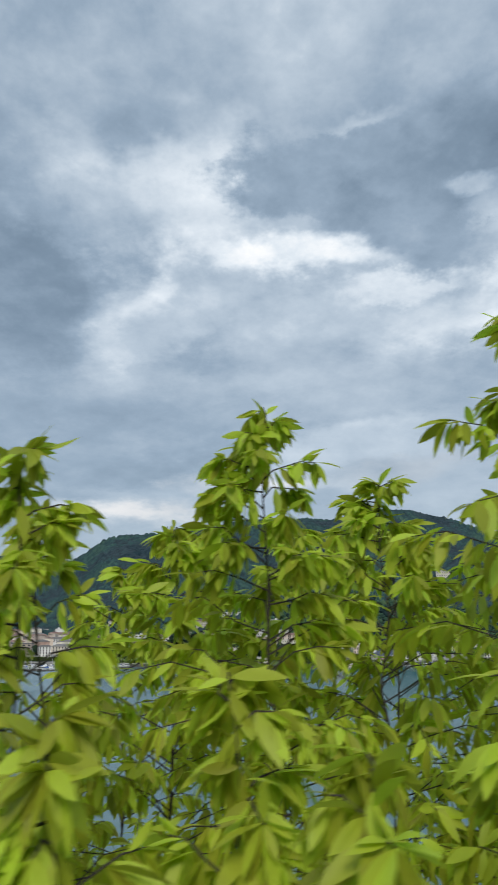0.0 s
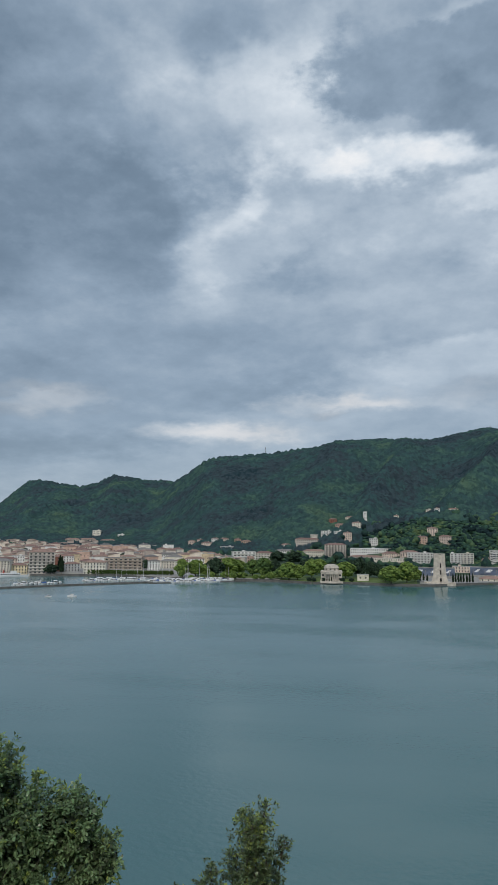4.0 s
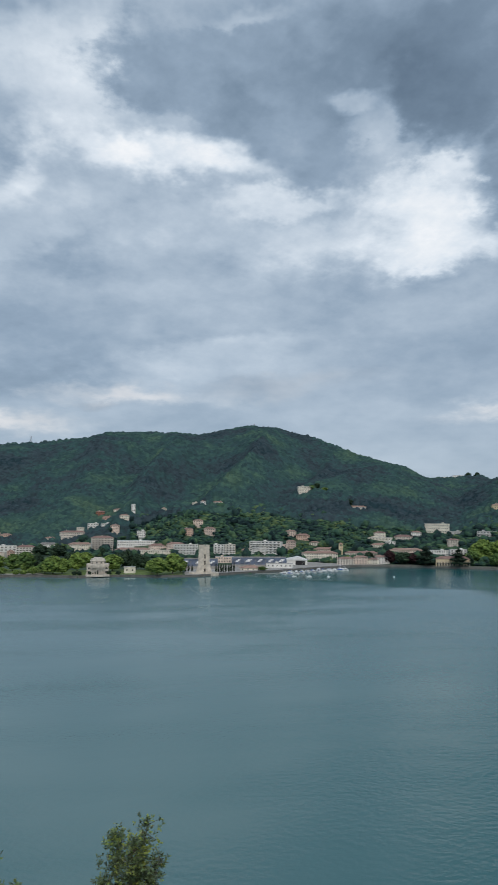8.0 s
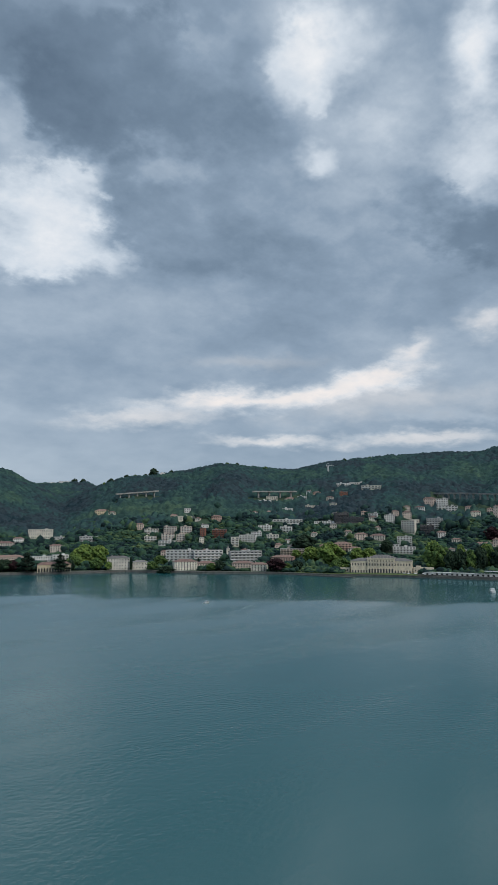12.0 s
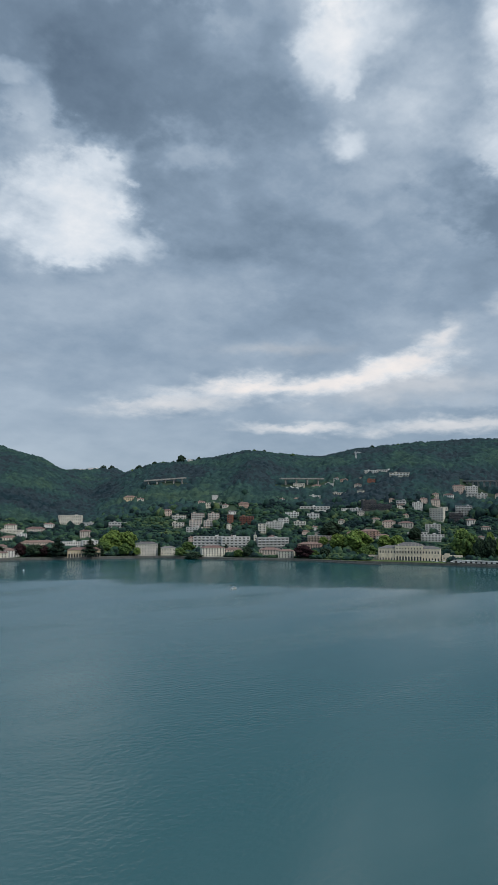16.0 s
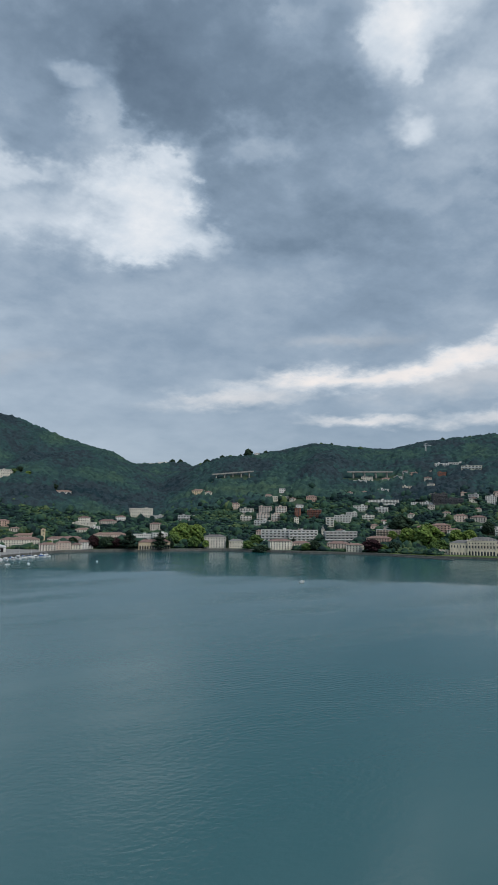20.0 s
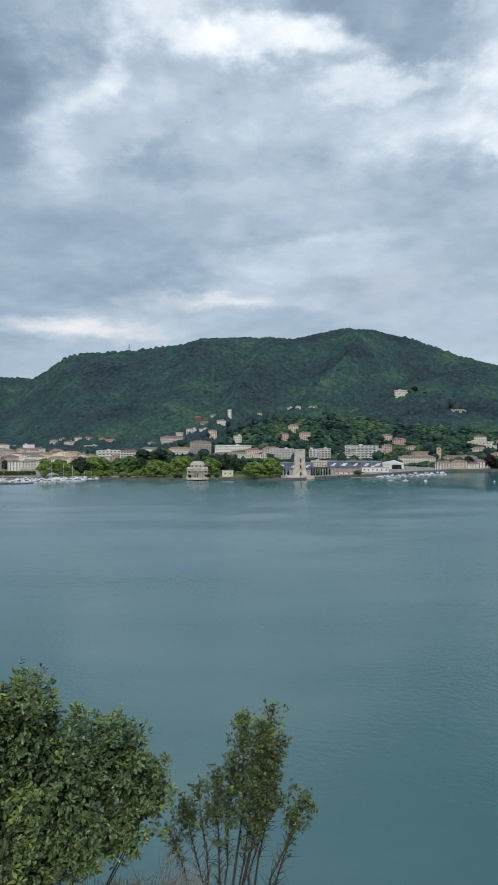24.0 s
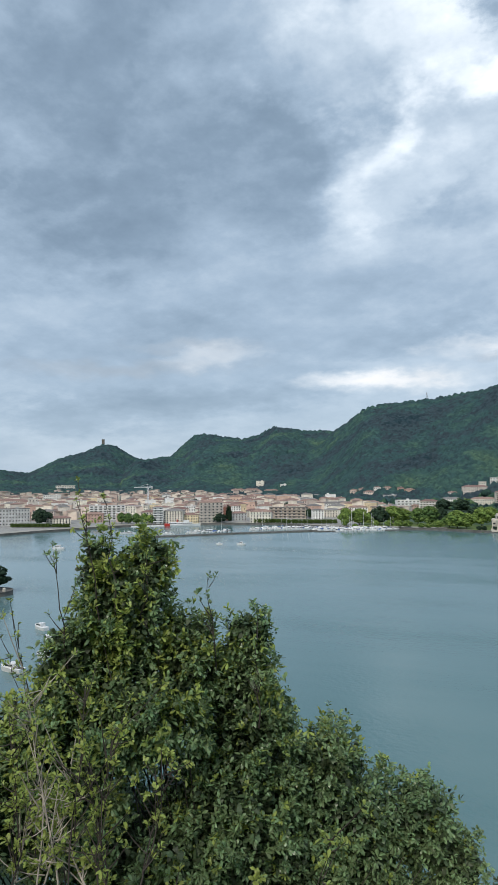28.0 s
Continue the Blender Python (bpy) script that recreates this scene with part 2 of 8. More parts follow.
cloud(45.2, 7.4, 6.3, 0.5, 1, 0.79, 0.95, "warm")
cloud(58.4, 7.1, 7.2, 0.6, -0, 0.74, 0.95, "warm")
cloud(26.0, 6.6, 10.3, 1.4, -1, 0.47, 0.65)
# wisps and puffs over the banks
cloud_sum = wmath("ADD", cloud_sum, wmath("MULTIPLY", wmath("SUBTRACT", wnoise(13.0, 6.0, 0.6, 21.5).outputs[0], 0.5), wmath("MULTIPLY", wmath("MINIMUM", wmath("MAXIMUM", dz, 0.0), 0.5), 0.5)))
cloud_sum = wmath("ADD", cloud_sum, wmath("MULTIPLY", wmath("SUBTRACT", wnoise(5.0, 7.0, 0.55, 8.2).outputs[0], 0.5), wmath("MULTIPLY_ADD", wmath("MAXIMUM", dz, 0.0), 0.9, 0.12)))
w_puff = wn.new("ShaderNodeTexVoronoi")
w_puff.feature = "SMOOTH_F1"
w_puff.inputs["Scale"].default_value, w_puff.inputs["Detail"].default_value, w_puff.inputs["Roughness"].default_value = 3.4, 4.0, 0.62
w_bent = wn.new("ShaderNodeVectorMath")
w_bent.operation = "MULTIPLY_ADD"
wl.new(w_curl.outputs["Color"], w_bent.inputs[0])
w_bent.inputs[1].default_value = (0.35, 0.35, 0.0)
wl.new(w_deck.outputs[0], w_bent.inputs[2])
wl.new(w_bent.outputs[0], w_puff.inputs["Vector"])
cloud_sum = wmath("ADD", cloud_sum, wmath("MULTIPLY", wmath("SUBTRACT", 0.55, w_puff.outputs["Distance"]), wmath("MULTIPLY", wmath("MINIMUM", wmath("MAXIMUM", wmath("SUBTRACT", dz, 0.10), 0.0), 0.30), 0.35)))
w_ramp = wn.new("ShaderNodeValToRGB")
wl.new(wmath("DIVIDE", wmath("ADD", cloud_sum, 0.3), 1.3), w_ramp.inputs[0])
w_ramp.color_ramp.elements[0].position, w_ramp.color_ramp.elements[0].color = 0.0, (0.054, 0.085, 0.130, 1)
w_ramp.color_ramp.elements[1].position, w_ramp.color_ramp.elements[1].color = 0.985, (0.84, 0.845, 0.86, 1)
for place, shade in ((0.23, (0.097, 0.145, 0.208, 1)), (0.385, (0.147, 0.210, 0.290, 1)), (0.508, (0.218, 0.295, 0.392, 1)), (0.662, (0.355, 0.435, 0.530, 1)), (0.815, (0.555, 0.625, 0.705, 1))):
    w_ramp.color_ramp.elements.new(place).color = shade
w_sky = wn.new("ShaderNodeTexSky")
w_sky.sky_type, w_sky.sun_disc = "NISHITA", False
w_sky.sun_elevation, w_sky.sun_rotation = radians(42), radians(180)
w_blue = wn.new("ShaderNodeVectorMath")
w_blue.operation = "SCALE"
wl.new(w_sky.outputs[0], w_blue.inputs[0])
w_blue.inputs["Scale"].default_value = 0.08
w_mix = wn.new("ShaderNodeMix")
w_mix.data_type = "RGBA"
w_mix.inputs["Factor"].default_value = 0.93
wl.new(w_blue.outputs[0], w_mix.inputs["A"])
w_glow = wn.new("ShaderNodeMix")
w_glow.data_type, w_glow.blend_type = "RGBA", "MULTIPLY"
wl.new(warm_sum, w_glow.inputs["Factor"])
wl.new(w_ramp.outputs[0], w_glow.inputs["A"])
w_glow.inputs["B"].default_value = (1.06, 0.97, 0.91, 1)
wl.new(w_glow.outputs["Result"], w_mix.inputs["B"])
w_bg = wn.new("ShaderNodeBackground")
wl.new(w_mix.outputs["Result"], w_bg.inputs["Color"])
w_bg.inputs["Strength"].default_value = 1.2
wl.new(w_bg.outputs[0], wn.new("ShaderNodeOutputWorld").inputs[0])

sun_lamp = new("sun", bpy.data.lights.new("sun", "SUN"))
sun_lamp.data.energy, sun_lamp.data.angle, sun_lamp.data.color = 1.5, radians(20), (1.0, 0.96, 0.90)
sun_lamp.matrix_world = look((0, 0, 200), (-math.sin(radians(180)) * 100, -math.cos(radians(180)) * 100, 200 - 90))


# ---------------------------------------------------------------- materials
def mat(name, colour, rough=0.85, vary=0.25, grain=0.6, stain=6.0, bump=0.25, metal=0.0, own=0.0, second=None, island=False, spec=0.4):
    """A surface with fine grain, broad stains and relief; own: spread of tone from object to object."""
    m = bpy.data.materials.new(name)
    m.use_nodes = True
    nt = m.node_tree
    n, l = nt.nodes, nt.links
    p = n["Principled BSDF"]
    p.inputs["Roughness"].default_value, p.inputs["Metallic"].default_value = rough, metal
    p.inputs["Specular IOR Level"].default_value = spec
    tc = n.new("ShaderNodeTexCoord").outputs["Object"]
    fine, broad = n.new("ShaderNodeTexNoise"), n.new("ShaderNodeTexNoise")
    fine.inputs["Scale"].default_value, fine.inputs["Detail"].default_value = 1.0 / grain, 4
    broad.inputs["Scale"].default_value, broad.inputs["Detail"].default_value = 1.0 / stain, 3
    l.new(tc, fine.inputs["Vector"])
    l.new(tc, broad.inputs["Vector"])
    blend = n.new("ShaderNodeMix")
    blend.data_type = "RGBA"
    a = tuple(colour)
    b = tuple(second) if second else tuple(c * (1 - vary * 1.4) for c in colour)
    blend.inputs["A"].default_value, blend.inputs["B"].default_value = (*a, 1), (*b, 1)
    r = n.new("ShaderNodeMapRange")
    r.inputs["From Min"].default_value, r.inputs["From Max"].default_value = 0.38, 0.68
    l.new(broad.outputs[0], r.inputs[0])
    l.new(r.outputs[0], blend.inputs["Factor"])
    hsv = n.new("ShaderNodeHueSaturation")
    l.new(blend.outputs["Result"], hsv.inputs["Color"])
    gain = n.new("ShaderNodeMath")
    gain.operation = "MULTIPLY_ADD"
    l.new(fine.outputs[0], gain.inputs[0])
    gain.inputs[1].default_value, gain.inputs[2].default_value = vary * 1.6, 1 - vary * 0.8
    value = gain.outputs[0]
    if own or island:
        rnd = n.new("ShaderNodeNewGeometry").outputs["Random Per Island"] if island else n.new("ShaderNodeObjectInfo").outputs["Random"]
        extra = n.new("ShaderNodeMath")
        extra.operation = "MULTIPLY_ADD"
        l.new(rnd, extra.inputs[0])
        extra.inputs[1].default_value, extra.inputs[2].default_value = own * 2, 1 - own
        both = n.new("ShaderNodeMath")
        both.operation = "MULTIPLY"
        l.new(value, both.inputs[0])
        l.new(extra.outputs[0], both.inputs[1])
        value = both.outputs[0]
        hue = n.new("ShaderNodeMath")
        hue.operation = "MULTIPLY_ADD"
        l.new(rnd, hue.inputs[0])
        hue.inputs[1].default_value, hue.inputs[2].default_value = own * 0.09, 0.5 - own * 0.045
        l.new(hue.outputs[0], hsv.inputs["Hue"])
    l.new(value, hsv.inputs["Value"])
    l.new(hsv.outputs[0], p.inputs["Base Color"])
    if bump:
        bp = n.new("ShaderNodeBump")
        bp.inputs["Strength"].default_value, bp.inputs["Distance"].default_value = bump, grain * 0.3
        l.new(fine.outputs[0], bp.inputs["Height"])
        l.new(bp.outputs[0], p.inputs["Normal"])
    return m


WALL = {
    "cream": mat("cream_stucco", (0.80, 0.75, 0.65), own=0.14, stain=5),
    "white": mat("white_plaster", (0.83, 0.82, 0.79), own=0.06, stain=5, vary=0.15),
    "pink": mat("pink_stucco", (0.76, 0.62, 0.54), own=0.15, stain=5),
    "tan": mat("tan_stucco", (0.71, 0.65, 0.58), own=0.16, stain=5),
    "brick": mat("brick_red_wall", (0.30, 0.13, 0.09), own=0.15, stain=4),
    "terracotta": mat("terracotta_stucco", (0.62, 0.43, 0.35), own=0.15, stain=5),
    "yellow": mat("yellow_stucco", (0.76, 0.63, 0.43), own=0.10, stain=5),
    "grey": mat("grey_render", (0.52, 0.53, 0.53), own=0.15, stain=5),
    "brown": mat("brown_cladding", (0.50, 0.43, 0.36), own=0.15, stain=4),
    "dark": mat("dark_cladding", (0.10, 0.10, 0.11), own=0.2, stain=4),
}
ROOF = {
    "red": mat("clay_tile_roof", (0.31, 0.200, 0.170), grain=0.5, own=0.22, stain=4, bump=0.5),
    "grey": mat("slate_roof", (0.24, 0.23, 0.22), grain=0.5, own=0.2, stain=4),
    "flat": mat("pale_flat_roof", (0.50, 0.49, 0.47), own=0.15, stain=4),
    "white": mat("white_roof_sheet", (0.78, 0.79, 0.80), own=0.05, vary=0.1),
    "dark": mat("dark_roof_sheet", (0.13, 0.13, 0.13), own=0.15),
}
GLASS = mat("window_glass", (0.045, 0.055, 0.065), rough=0.08, vary=0.3, bump=0, own=0.5, spec=0.6)
RUBBLE = mat("dark_rubble_stone", (0.17, 0.155, 0.135), vary=0.3, grain=0.6, stain=5)
STONE = mat("pale_stone", (0.62, 0.565, 0.49), vary=0.25, grain=0.5, stain=4)
GRANITE = mat("grey_stone_quay", (0.15, 0.147, 0.138), vary=0.3, grain=0.6, stain=5)
CONCRETE = mat("weathered_concrete", (0.36, 0.35, 0.33), vary=0.25, grain=0.8, stain=5)
WHITE = mat("white_paint", (0.80, 0.80, 0.80), rough=0.4, vary=0.08, bump=0.05)
BLUE = mat("blue_canvas", (0.05, 0.12, 0.33), rough=0.6, vary=0.2)
RED = mat("red_paint", (0.50, 0.05, 0.04), rough=0.4, vary=0.15)
STEEL = mat("painted_steel", (0.25, 0.26, 0.27), rough=0.5, vary=0.15, metal=0.4)
DARK = mat("dark_void", (0.02, 0.02, 0.022), vary=0.2)
LAWN = mat("lawn", (0.13, 0.19, 0.045), grain=1.5, stain=12)
GRAVEL = mat("pale_gravel", (0.42, 0.39, 0.34), grain=0.7, stain=8)
BARK = mat("bark", (0.105, 0.085, 0.065), grain=0.03, stain=0.2, bump=0.6)
TWIG = mat("dark_twig", (0.060, 0.050, 0.042), grain=0.01, stain=0.1, bump=0.3)
PALE_TWIG = mat("pale_dry_twig", (0.42, 0.38, 0.32), grain=0.02, stain=0.2)


def leaf_mat(name, colour, second, rough=0.5, through=0.3, own=0.25, grain=0.03, stain=0.8, hue=0.06):
    """Leaves: tone and hue vary from leaf to leaf, and some light passes through."""
    m = mat(name, colour, rough=rough, vary=0.25, grain=grain, stain=stain, bump=0.0, own=own, second=second, island=True)
    nt = m.node_tree
    p = nt.nodes["Principled BSDF"]
    t = nt.nodes.new("ShaderNodeBsdfTranslucent")
    mix = nt.nodes.new("ShaderNodeMixShader")
    mix.inputs[0].default_value = through
    nt.links.new(p.inputs["Base Color"].links[0].from_socket, t.inputs[0])
    nt.links.new(p.outputs[0], mix.inputs[1])
    nt.links.new(t.outputs[0], mix.inputs[2])
    nt.links.new(mix.outputs[0], nt.nodes["Material Output"].inputs[0])
    return m


def wood_mat(name, shades, own=0.35, patch=70.0, cell=0.0):
    """Woodland crowns: patches of different trees, and a tone of its own for each crown."""
    m = bpy.data.materials.new(name)
    m.use_nodes = True
    n, l = m.node_tree.nodes, m.node_tree.links
    p = n["Principled BSDF"]
    p.inputs["Roughness"].default_value, p.inputs["Specular IOR Level"].default_value = 0.9, 0.12
    tc = n.new("ShaderNodeTexCoord").outputs["Object"]
    big, fine = n.new("ShaderNodeTexNoise"), n.new("ShaderNodeTexNoise")
    big.inputs["Scale"].default_value, big.inputs["Detail"].default_value, big.inputs["Roughness"].default_value = 1 / patch, 6, 0.62
    fine.inputs["Scale"].default_value, fine.inputs["Detail"].default_value = 1 / 2.6, 4
    l.new(tc, big.inputs["Vector"])
    l.new(tc, fine.inputs["Vector"])
    rnd = n.new("ShaderNodeNewGeometry").outputs["Random Per Island"]
    if cell:
        spots = n.new("ShaderNodeTexVoronoi")
        spots.inputs["Scale"].default_value = 1 / cell
        l.new(tc, spots.inputs["Vector"])
        rnd = n.new("ShaderNodeSeparateColor").outputs[0]
        l.new(spots.outputs["Color"], rnd.node.inputs[0])
    s = n.new("ShaderNodeMath")
    s.operation = "MULTIPLY_ADD"
    l.new(rnd, s.inputs[0])
    s.inputs[1].default_value = own
    shift = n.new("ShaderNodeMath")
    shift.operation = "MULTIPLY_ADD"
    l.new(big.outputs[0], shift.inputs[0])
    shift.inputs[1].default_value, shift.inputs[2].default_value = 2.0, -0.50 - own / 2
    l.new(shift.outputs[0], s.inputs[2])
    ramp = n.new("ShaderNodeValToRGB")
    el = ramp.color_ramp.elements
    el[0].position, el[0].color = 0.1, (*shades[0], 1)
    el[1].position, el[1].color = 0.95, (*shades[-1], 1)
    for k, c in enumerate(shades[1:-1]):
        el.new(0.1 + 0.85 * (k + 1) / (len(shades) - 1)).color = (*c, 1)
    l.new(s.outputs[0], ramp.inputs[0])
    hsv = n.new("ShaderNodeHueSaturation")
    l.new(ramp.outputs[0], hsv.inputs["Color"])
    v = n.new("ShaderNodeMath")
    v.operation = "MULTIPLY_ADD"
    l.new(fine.outputs[0], v.inputs[0])
    v.inputs[1].default_value, v.inputs[2].default_value = 0.9, 0.55
    each = n.new("ShaderNodeMath")
    each.operation = "MULTIPLY_ADD"
    l.new(rnd, each.inputs[0])
    each.inputs[1].default_value, each.inputs[2].default_value = 0.38, 0.74
    tone = n.new("ShaderNodeMath")
    tone.operation = "MULTIPLY"
    l.new(v.outputs[0], tone.inputs[0])
    l.new(each.outputs[0], tone.inputs[1])
    l.new(tone.outputs[0], hsv.inputs["Value"])
    l.new(hsv.outputs[0], p.inputs["Base Color"])
    bp = n.new("ShaderNodeBump")
    bp.inputs["Strength"].default_value, bp.inputs["Distance"].default_value = 0.45, 0.7
    l.new(fine.outputs[0], bp.inputs["Height"])
    l.new(bp.outputs[0], p.inputs["Normal"])
    return m


# canopy greens with the blue of distant haze mixed into the colour
HAZED_WOODS = ((0.021, 0.047, 0.058), (0.042, 0.062, 0.074), (0.035, 0.078, 0.080), (0.050, 0.102, 0.082), (0.074, 0.126, 0.082))
WOOD = wood_mat("mixed_woodland", ((0.012, 0.030, 0.034), (0.024, 0.050, 0.050), (0.036, 0.084, 0.060), (0.058, 0.112, 0.062), (0.108, 0.152, 0.066)), own=0.55, patch=60.0)
CANOPY = wood_mat("hazed_woodland_canopy", HAZED_WOODS, own=0.20, patch=150.0, cell=9.0)
GROUND = mat("hill_soil_and_scrub", (0.052, 0.092, 0.046), second=(0.036, 0.064, 0.040), grain=2.5, stain=30, bump=0.6)
DRY_GRASS = mat("dry_grass", (0.33, 0.285, 0.19), second=(0.20, 0.18, 0.11), grain=0.02, stain=0.3, own=0.25, island=True, bump=0)


def water_mat():
    m = bpy.data.materials.new("lake_water")
    m.use_nodes = True
    n, l = m.node_tree.nodes, m.node_tree.links
    p = n["Principled BSDF"]
    p.inputs["Base Color"].default_value = (0.060, 0.152, 0.166, 1)
    p.inputs["Roughness"].default_value, p.inputs["IOR"].default_value = 0.10, 1.5
    p.inputs["Specular Tint"].default_value = (0.90, 0.97, 1.0, 1)
    tc = n.new("ShaderNodeTexCoord").outputs["Object"]

    def ripple(scale, stretch, turn, detail):
        mp = n.new("ShaderNodeMapping")
        mp.inputs["Rotation"].default_value = (0, 0, radians(turn))
        mp.inputs["Scale"].default_value = (1, stretch, 1)
        l.new(tc, mp.inputs[0])
        t = n.new("ShaderNodeTexNoise")
        t.inputs["Scale"].default_value, t.inputs["Detail"].default_value = scale, detail
        l.new(mp.outputs[0], t.inputs["Vector"])
        return t.outputs[0]

    small, wide, calm = ripple(0.5, 1.35, 55, 6), ripple(0.06, 2.2, 34, 5), ripple(0.007, 3.0, -12, 5)
    total = n.new("ShaderNodeMath")
    total.operation = "MULTIPLY_ADD"
    l.new(wide, total.inputs[0])
    total.inputs[1].default_value = 0.9
    l.new(small, total.inputs[2])
    gust = n.new("ShaderNodeMapRange")
    gust.inputs["From Min"].default_value, gust.inputs["From Max"].default_value = 0.4, 0.65
    gust.inputs["To Min"].default_value, gust.inputs["To Max"].default_value = 0.08, 0.42
    # sheltered water along the western shore lies calm, the open lake is ruffled
    sep = n.new("ShaderNodeSeparateXYZ")
    l.new(tc, sep.inputs[0])

    def calc(op, a, b):
        q = n.new("ShaderNodeMath")
        q.operation = op
        for k, v in enumerate((a, b)):
            if isinstance(v, (int, float)):
                q.inputs[k].default_value = v
            else:
                l.new(v, q.inputs[k])
        return q.outputs[0]

    lee = calc("ADD", calc("MULTIPLY", sep.outputs[0], 0.80), calc("MULTIPLY", sep.outputs[1], 0.60))
    lee = calc("ADD", lee, calc("MULTIPLY", calc("SUBTRACT", calm, 0.5), 160.0))
    ruffle = n.new("ShaderNodeMapRange")
    ruffle.interpolation_type = "SMOOTHSTEP"
    ruffle.inputs["From Min"].default_value, ruffle.inputs["From Max"].default_value = 555.0, 610.0
    ruffle.inputs["To Min"].default_value, ruffle.inputs["To Max"].default_value = 1.0, 0.0
    l.new(lee, ruffle.inputs[0])
    rough = n.new("ShaderNodeMapRange")
    rough.inputs["To Min"].default_value, rough.inputs["To Max"].default_value = 0.17, 0.13
    l.new(ruffle.outputs[0], rough.inputs[0])
    l.new(rough.outputs[0], p.inputs["Roughness"])
    # base colour runs from pale grey-green in the town bay to dark teal opposite
    bay_side = n.new("ShaderNodeMapRange")
    bay_side.interpolation_type = "SMOOTHSTEP"
    bay_side.inputs["From Min"].default_value, bay_side.inputs["From Max"].default_value = -230.0, 240.0
    l.new(calc("ADD", sep.outputs[0], calc("MULTIPLY", calc("SUBTRACT", calm, 0.5), 220.0)), bay_side.inputs[0])
    tint = n.new("ShaderNodeMix")
    tint.data_type = "RGBA"
    tint.inputs["A"].default_value, tint.inputs["B"].default_value = (0.130, 0.222, 0.232, 1), (0.010, 0.108, 0.118, 1)
    l.new(bay_side.outputs[0], tint.inputs["Factor"])
    l.new(tint.outputs["Result"], p.inputs["Base Color"])
    l.new(calm, gust.inputs[0])
    bp = n.new("ShaderNodeBump")
    bp.inputs["Distance"].default_value = 0.54
    l.new(calc("MULTIPLY", gust.outputs[0], calc("ADD", calc("MULTIPLY", ruffle.outputs[0], 0.25), 0.75)), bp.inputs["Strength"])
    l.new(total.outputs[0], bp.inputs["Height"])
    # wind waves lean: their near faces stand steeper than their backs, but for the sheltered water
    lean = n.new("ShaderNodeCombineXYZ")
    l.new(calc("MULTIPLY", ruffle.outputs[0], -0.045), lean.inputs[0])
    l.new(calc("MULTIPLY", ruffle.outputs[0], -0.050), lean.inputs[1])
    lean.inputs[2].default_value = 1.0
    unit = n.new("ShaderNodeVectorMath")
    unit.operation = "NORMALIZE"
    l.new(lean.outputs[0], unit.inputs[0])
    l.new(unit.outputs[0], bp.inputs["Normal"])
    l.new(bp.outputs[0], p.inputs["Normal"])
    return m


WATER = water_mat()


# ---------------------------------------------------------------- the lie of the land
def hash2(ix, iy, seed):
    n = (ix * 374761393 + iy * 668265263 + seed * 974711) & 0x7FFFFFFF
    n = ((n ^ (n >> 13)) * 1274126177) & 0x7FFFFFFF
    n = ((n ^ (n >> 16)) * 1103515245) & 0x7FFFFFFF
    return (n & 0xFFFF) / 65535.0


def soft_noise(x, y, seed=0):
    """Smooth noise between 0 and 1 with cells one unit wide."""
    x0, y0 = np.floor(x).astype(np.int64), np.floor(y).astype(np.int64)
    fx, fy = x - x0, y - y0
    fx, fy = fx * fx * (3 - 2 * fx), fy * fy * (3 - 2 * fy)
    a, b = hash2(x0, y0, seed), hash2(x0 + 1, y0, seed)
    c, d = hash2(x0, y0 + 1, seed), hash2(x0 + 1, y0 + 1, seed)
    return (a * (1 - fx) + b * fx) * (1 - fy) + (c * (1 - fx) + d * fx) * fy


def layered(x, y, size, octaves=4, seed=0):
    total, part, weight = 0.0, 1.0, 0.0
    for k in range(octaves):
        total = total + part * soft_noise(x / size + 17.3 * k, y / size - 9.1 * k, seed + k)
        weight += part
        part *= 0.5
        size *= 0.5
    return total / weight


# far shore of the lake: bearing in degrees (0 ahead, right positive) and distance in metres
FAR_SHORE = ((-180, 900), (-70, 900), (-55, 800), (-42.5, 796), (-40, 820), (-37, 846), (-33, 880), (-27, 899), (-20, 880), (-16, 830),
             (-10, 803), (-6.6, 795), (-3.3, 771), (0.4, 779), (3, 766), (6.5, 773), (10.7, 825), (13, 850), (16, 905),
             (20, 962), (24, 975), (28, 966), (33, 976), (39.4, 930), (45, 913), (50, 880), (54, 872), (60, 845), (65, 830), (80, 800), (180, 800))
# foot of the near slope
NEAR_SHORE = ((-180, 600), (-75, 600), (-58, 500), (-50, 330), (-46, 210), (-41, 110), (-34, 74), (0, 70), (60, 74), (90, 120), (120, 600), (180, 600))
# ridges: bearing, height angle of the crest seen from 62 m up, distance of the crest, distance of the foot
CASTLE_HILL = ((-60, 0.6, 3770, 2300), (-45, 0.9, 3770, 2300), (-42.6, 0.7, 3770, 2300), (-40.4, 0.45, 3770, 2300), (-38.2, 1.6, 3770, 2300), (-36, 2.15, 3770, 2300),
               (-34.5, 2.75, 3770, 2300), (-33.5, 2.6, 3770, 2300), (-31.8, 1.6, 3770, 2300), (-29, 1.0, 3770, 2300), (-25, 0.4, 3770, 2300))
MIDDLE_HILL = ((-33, 0.6, 3200, 1950), (-31.8, 1.5, 3200, 1950), (-29, 1.75, 3200, 1900), (-26.9, 3.55, 3200, 1850), (-25.7, 3.65, 3150, 1850), (-22.8, 3.2, 3100, 1850),
               (-21.3, 3.5, 3050, 1800), (-20.1, 4.12, 3000, 1750), (-17.5, 3.75, 2950, 1700), (-15.1, 3.72, 2900, 1650), (-12, 3.2, 2800, 1600), (-8, 2.0, 2700, 1500))
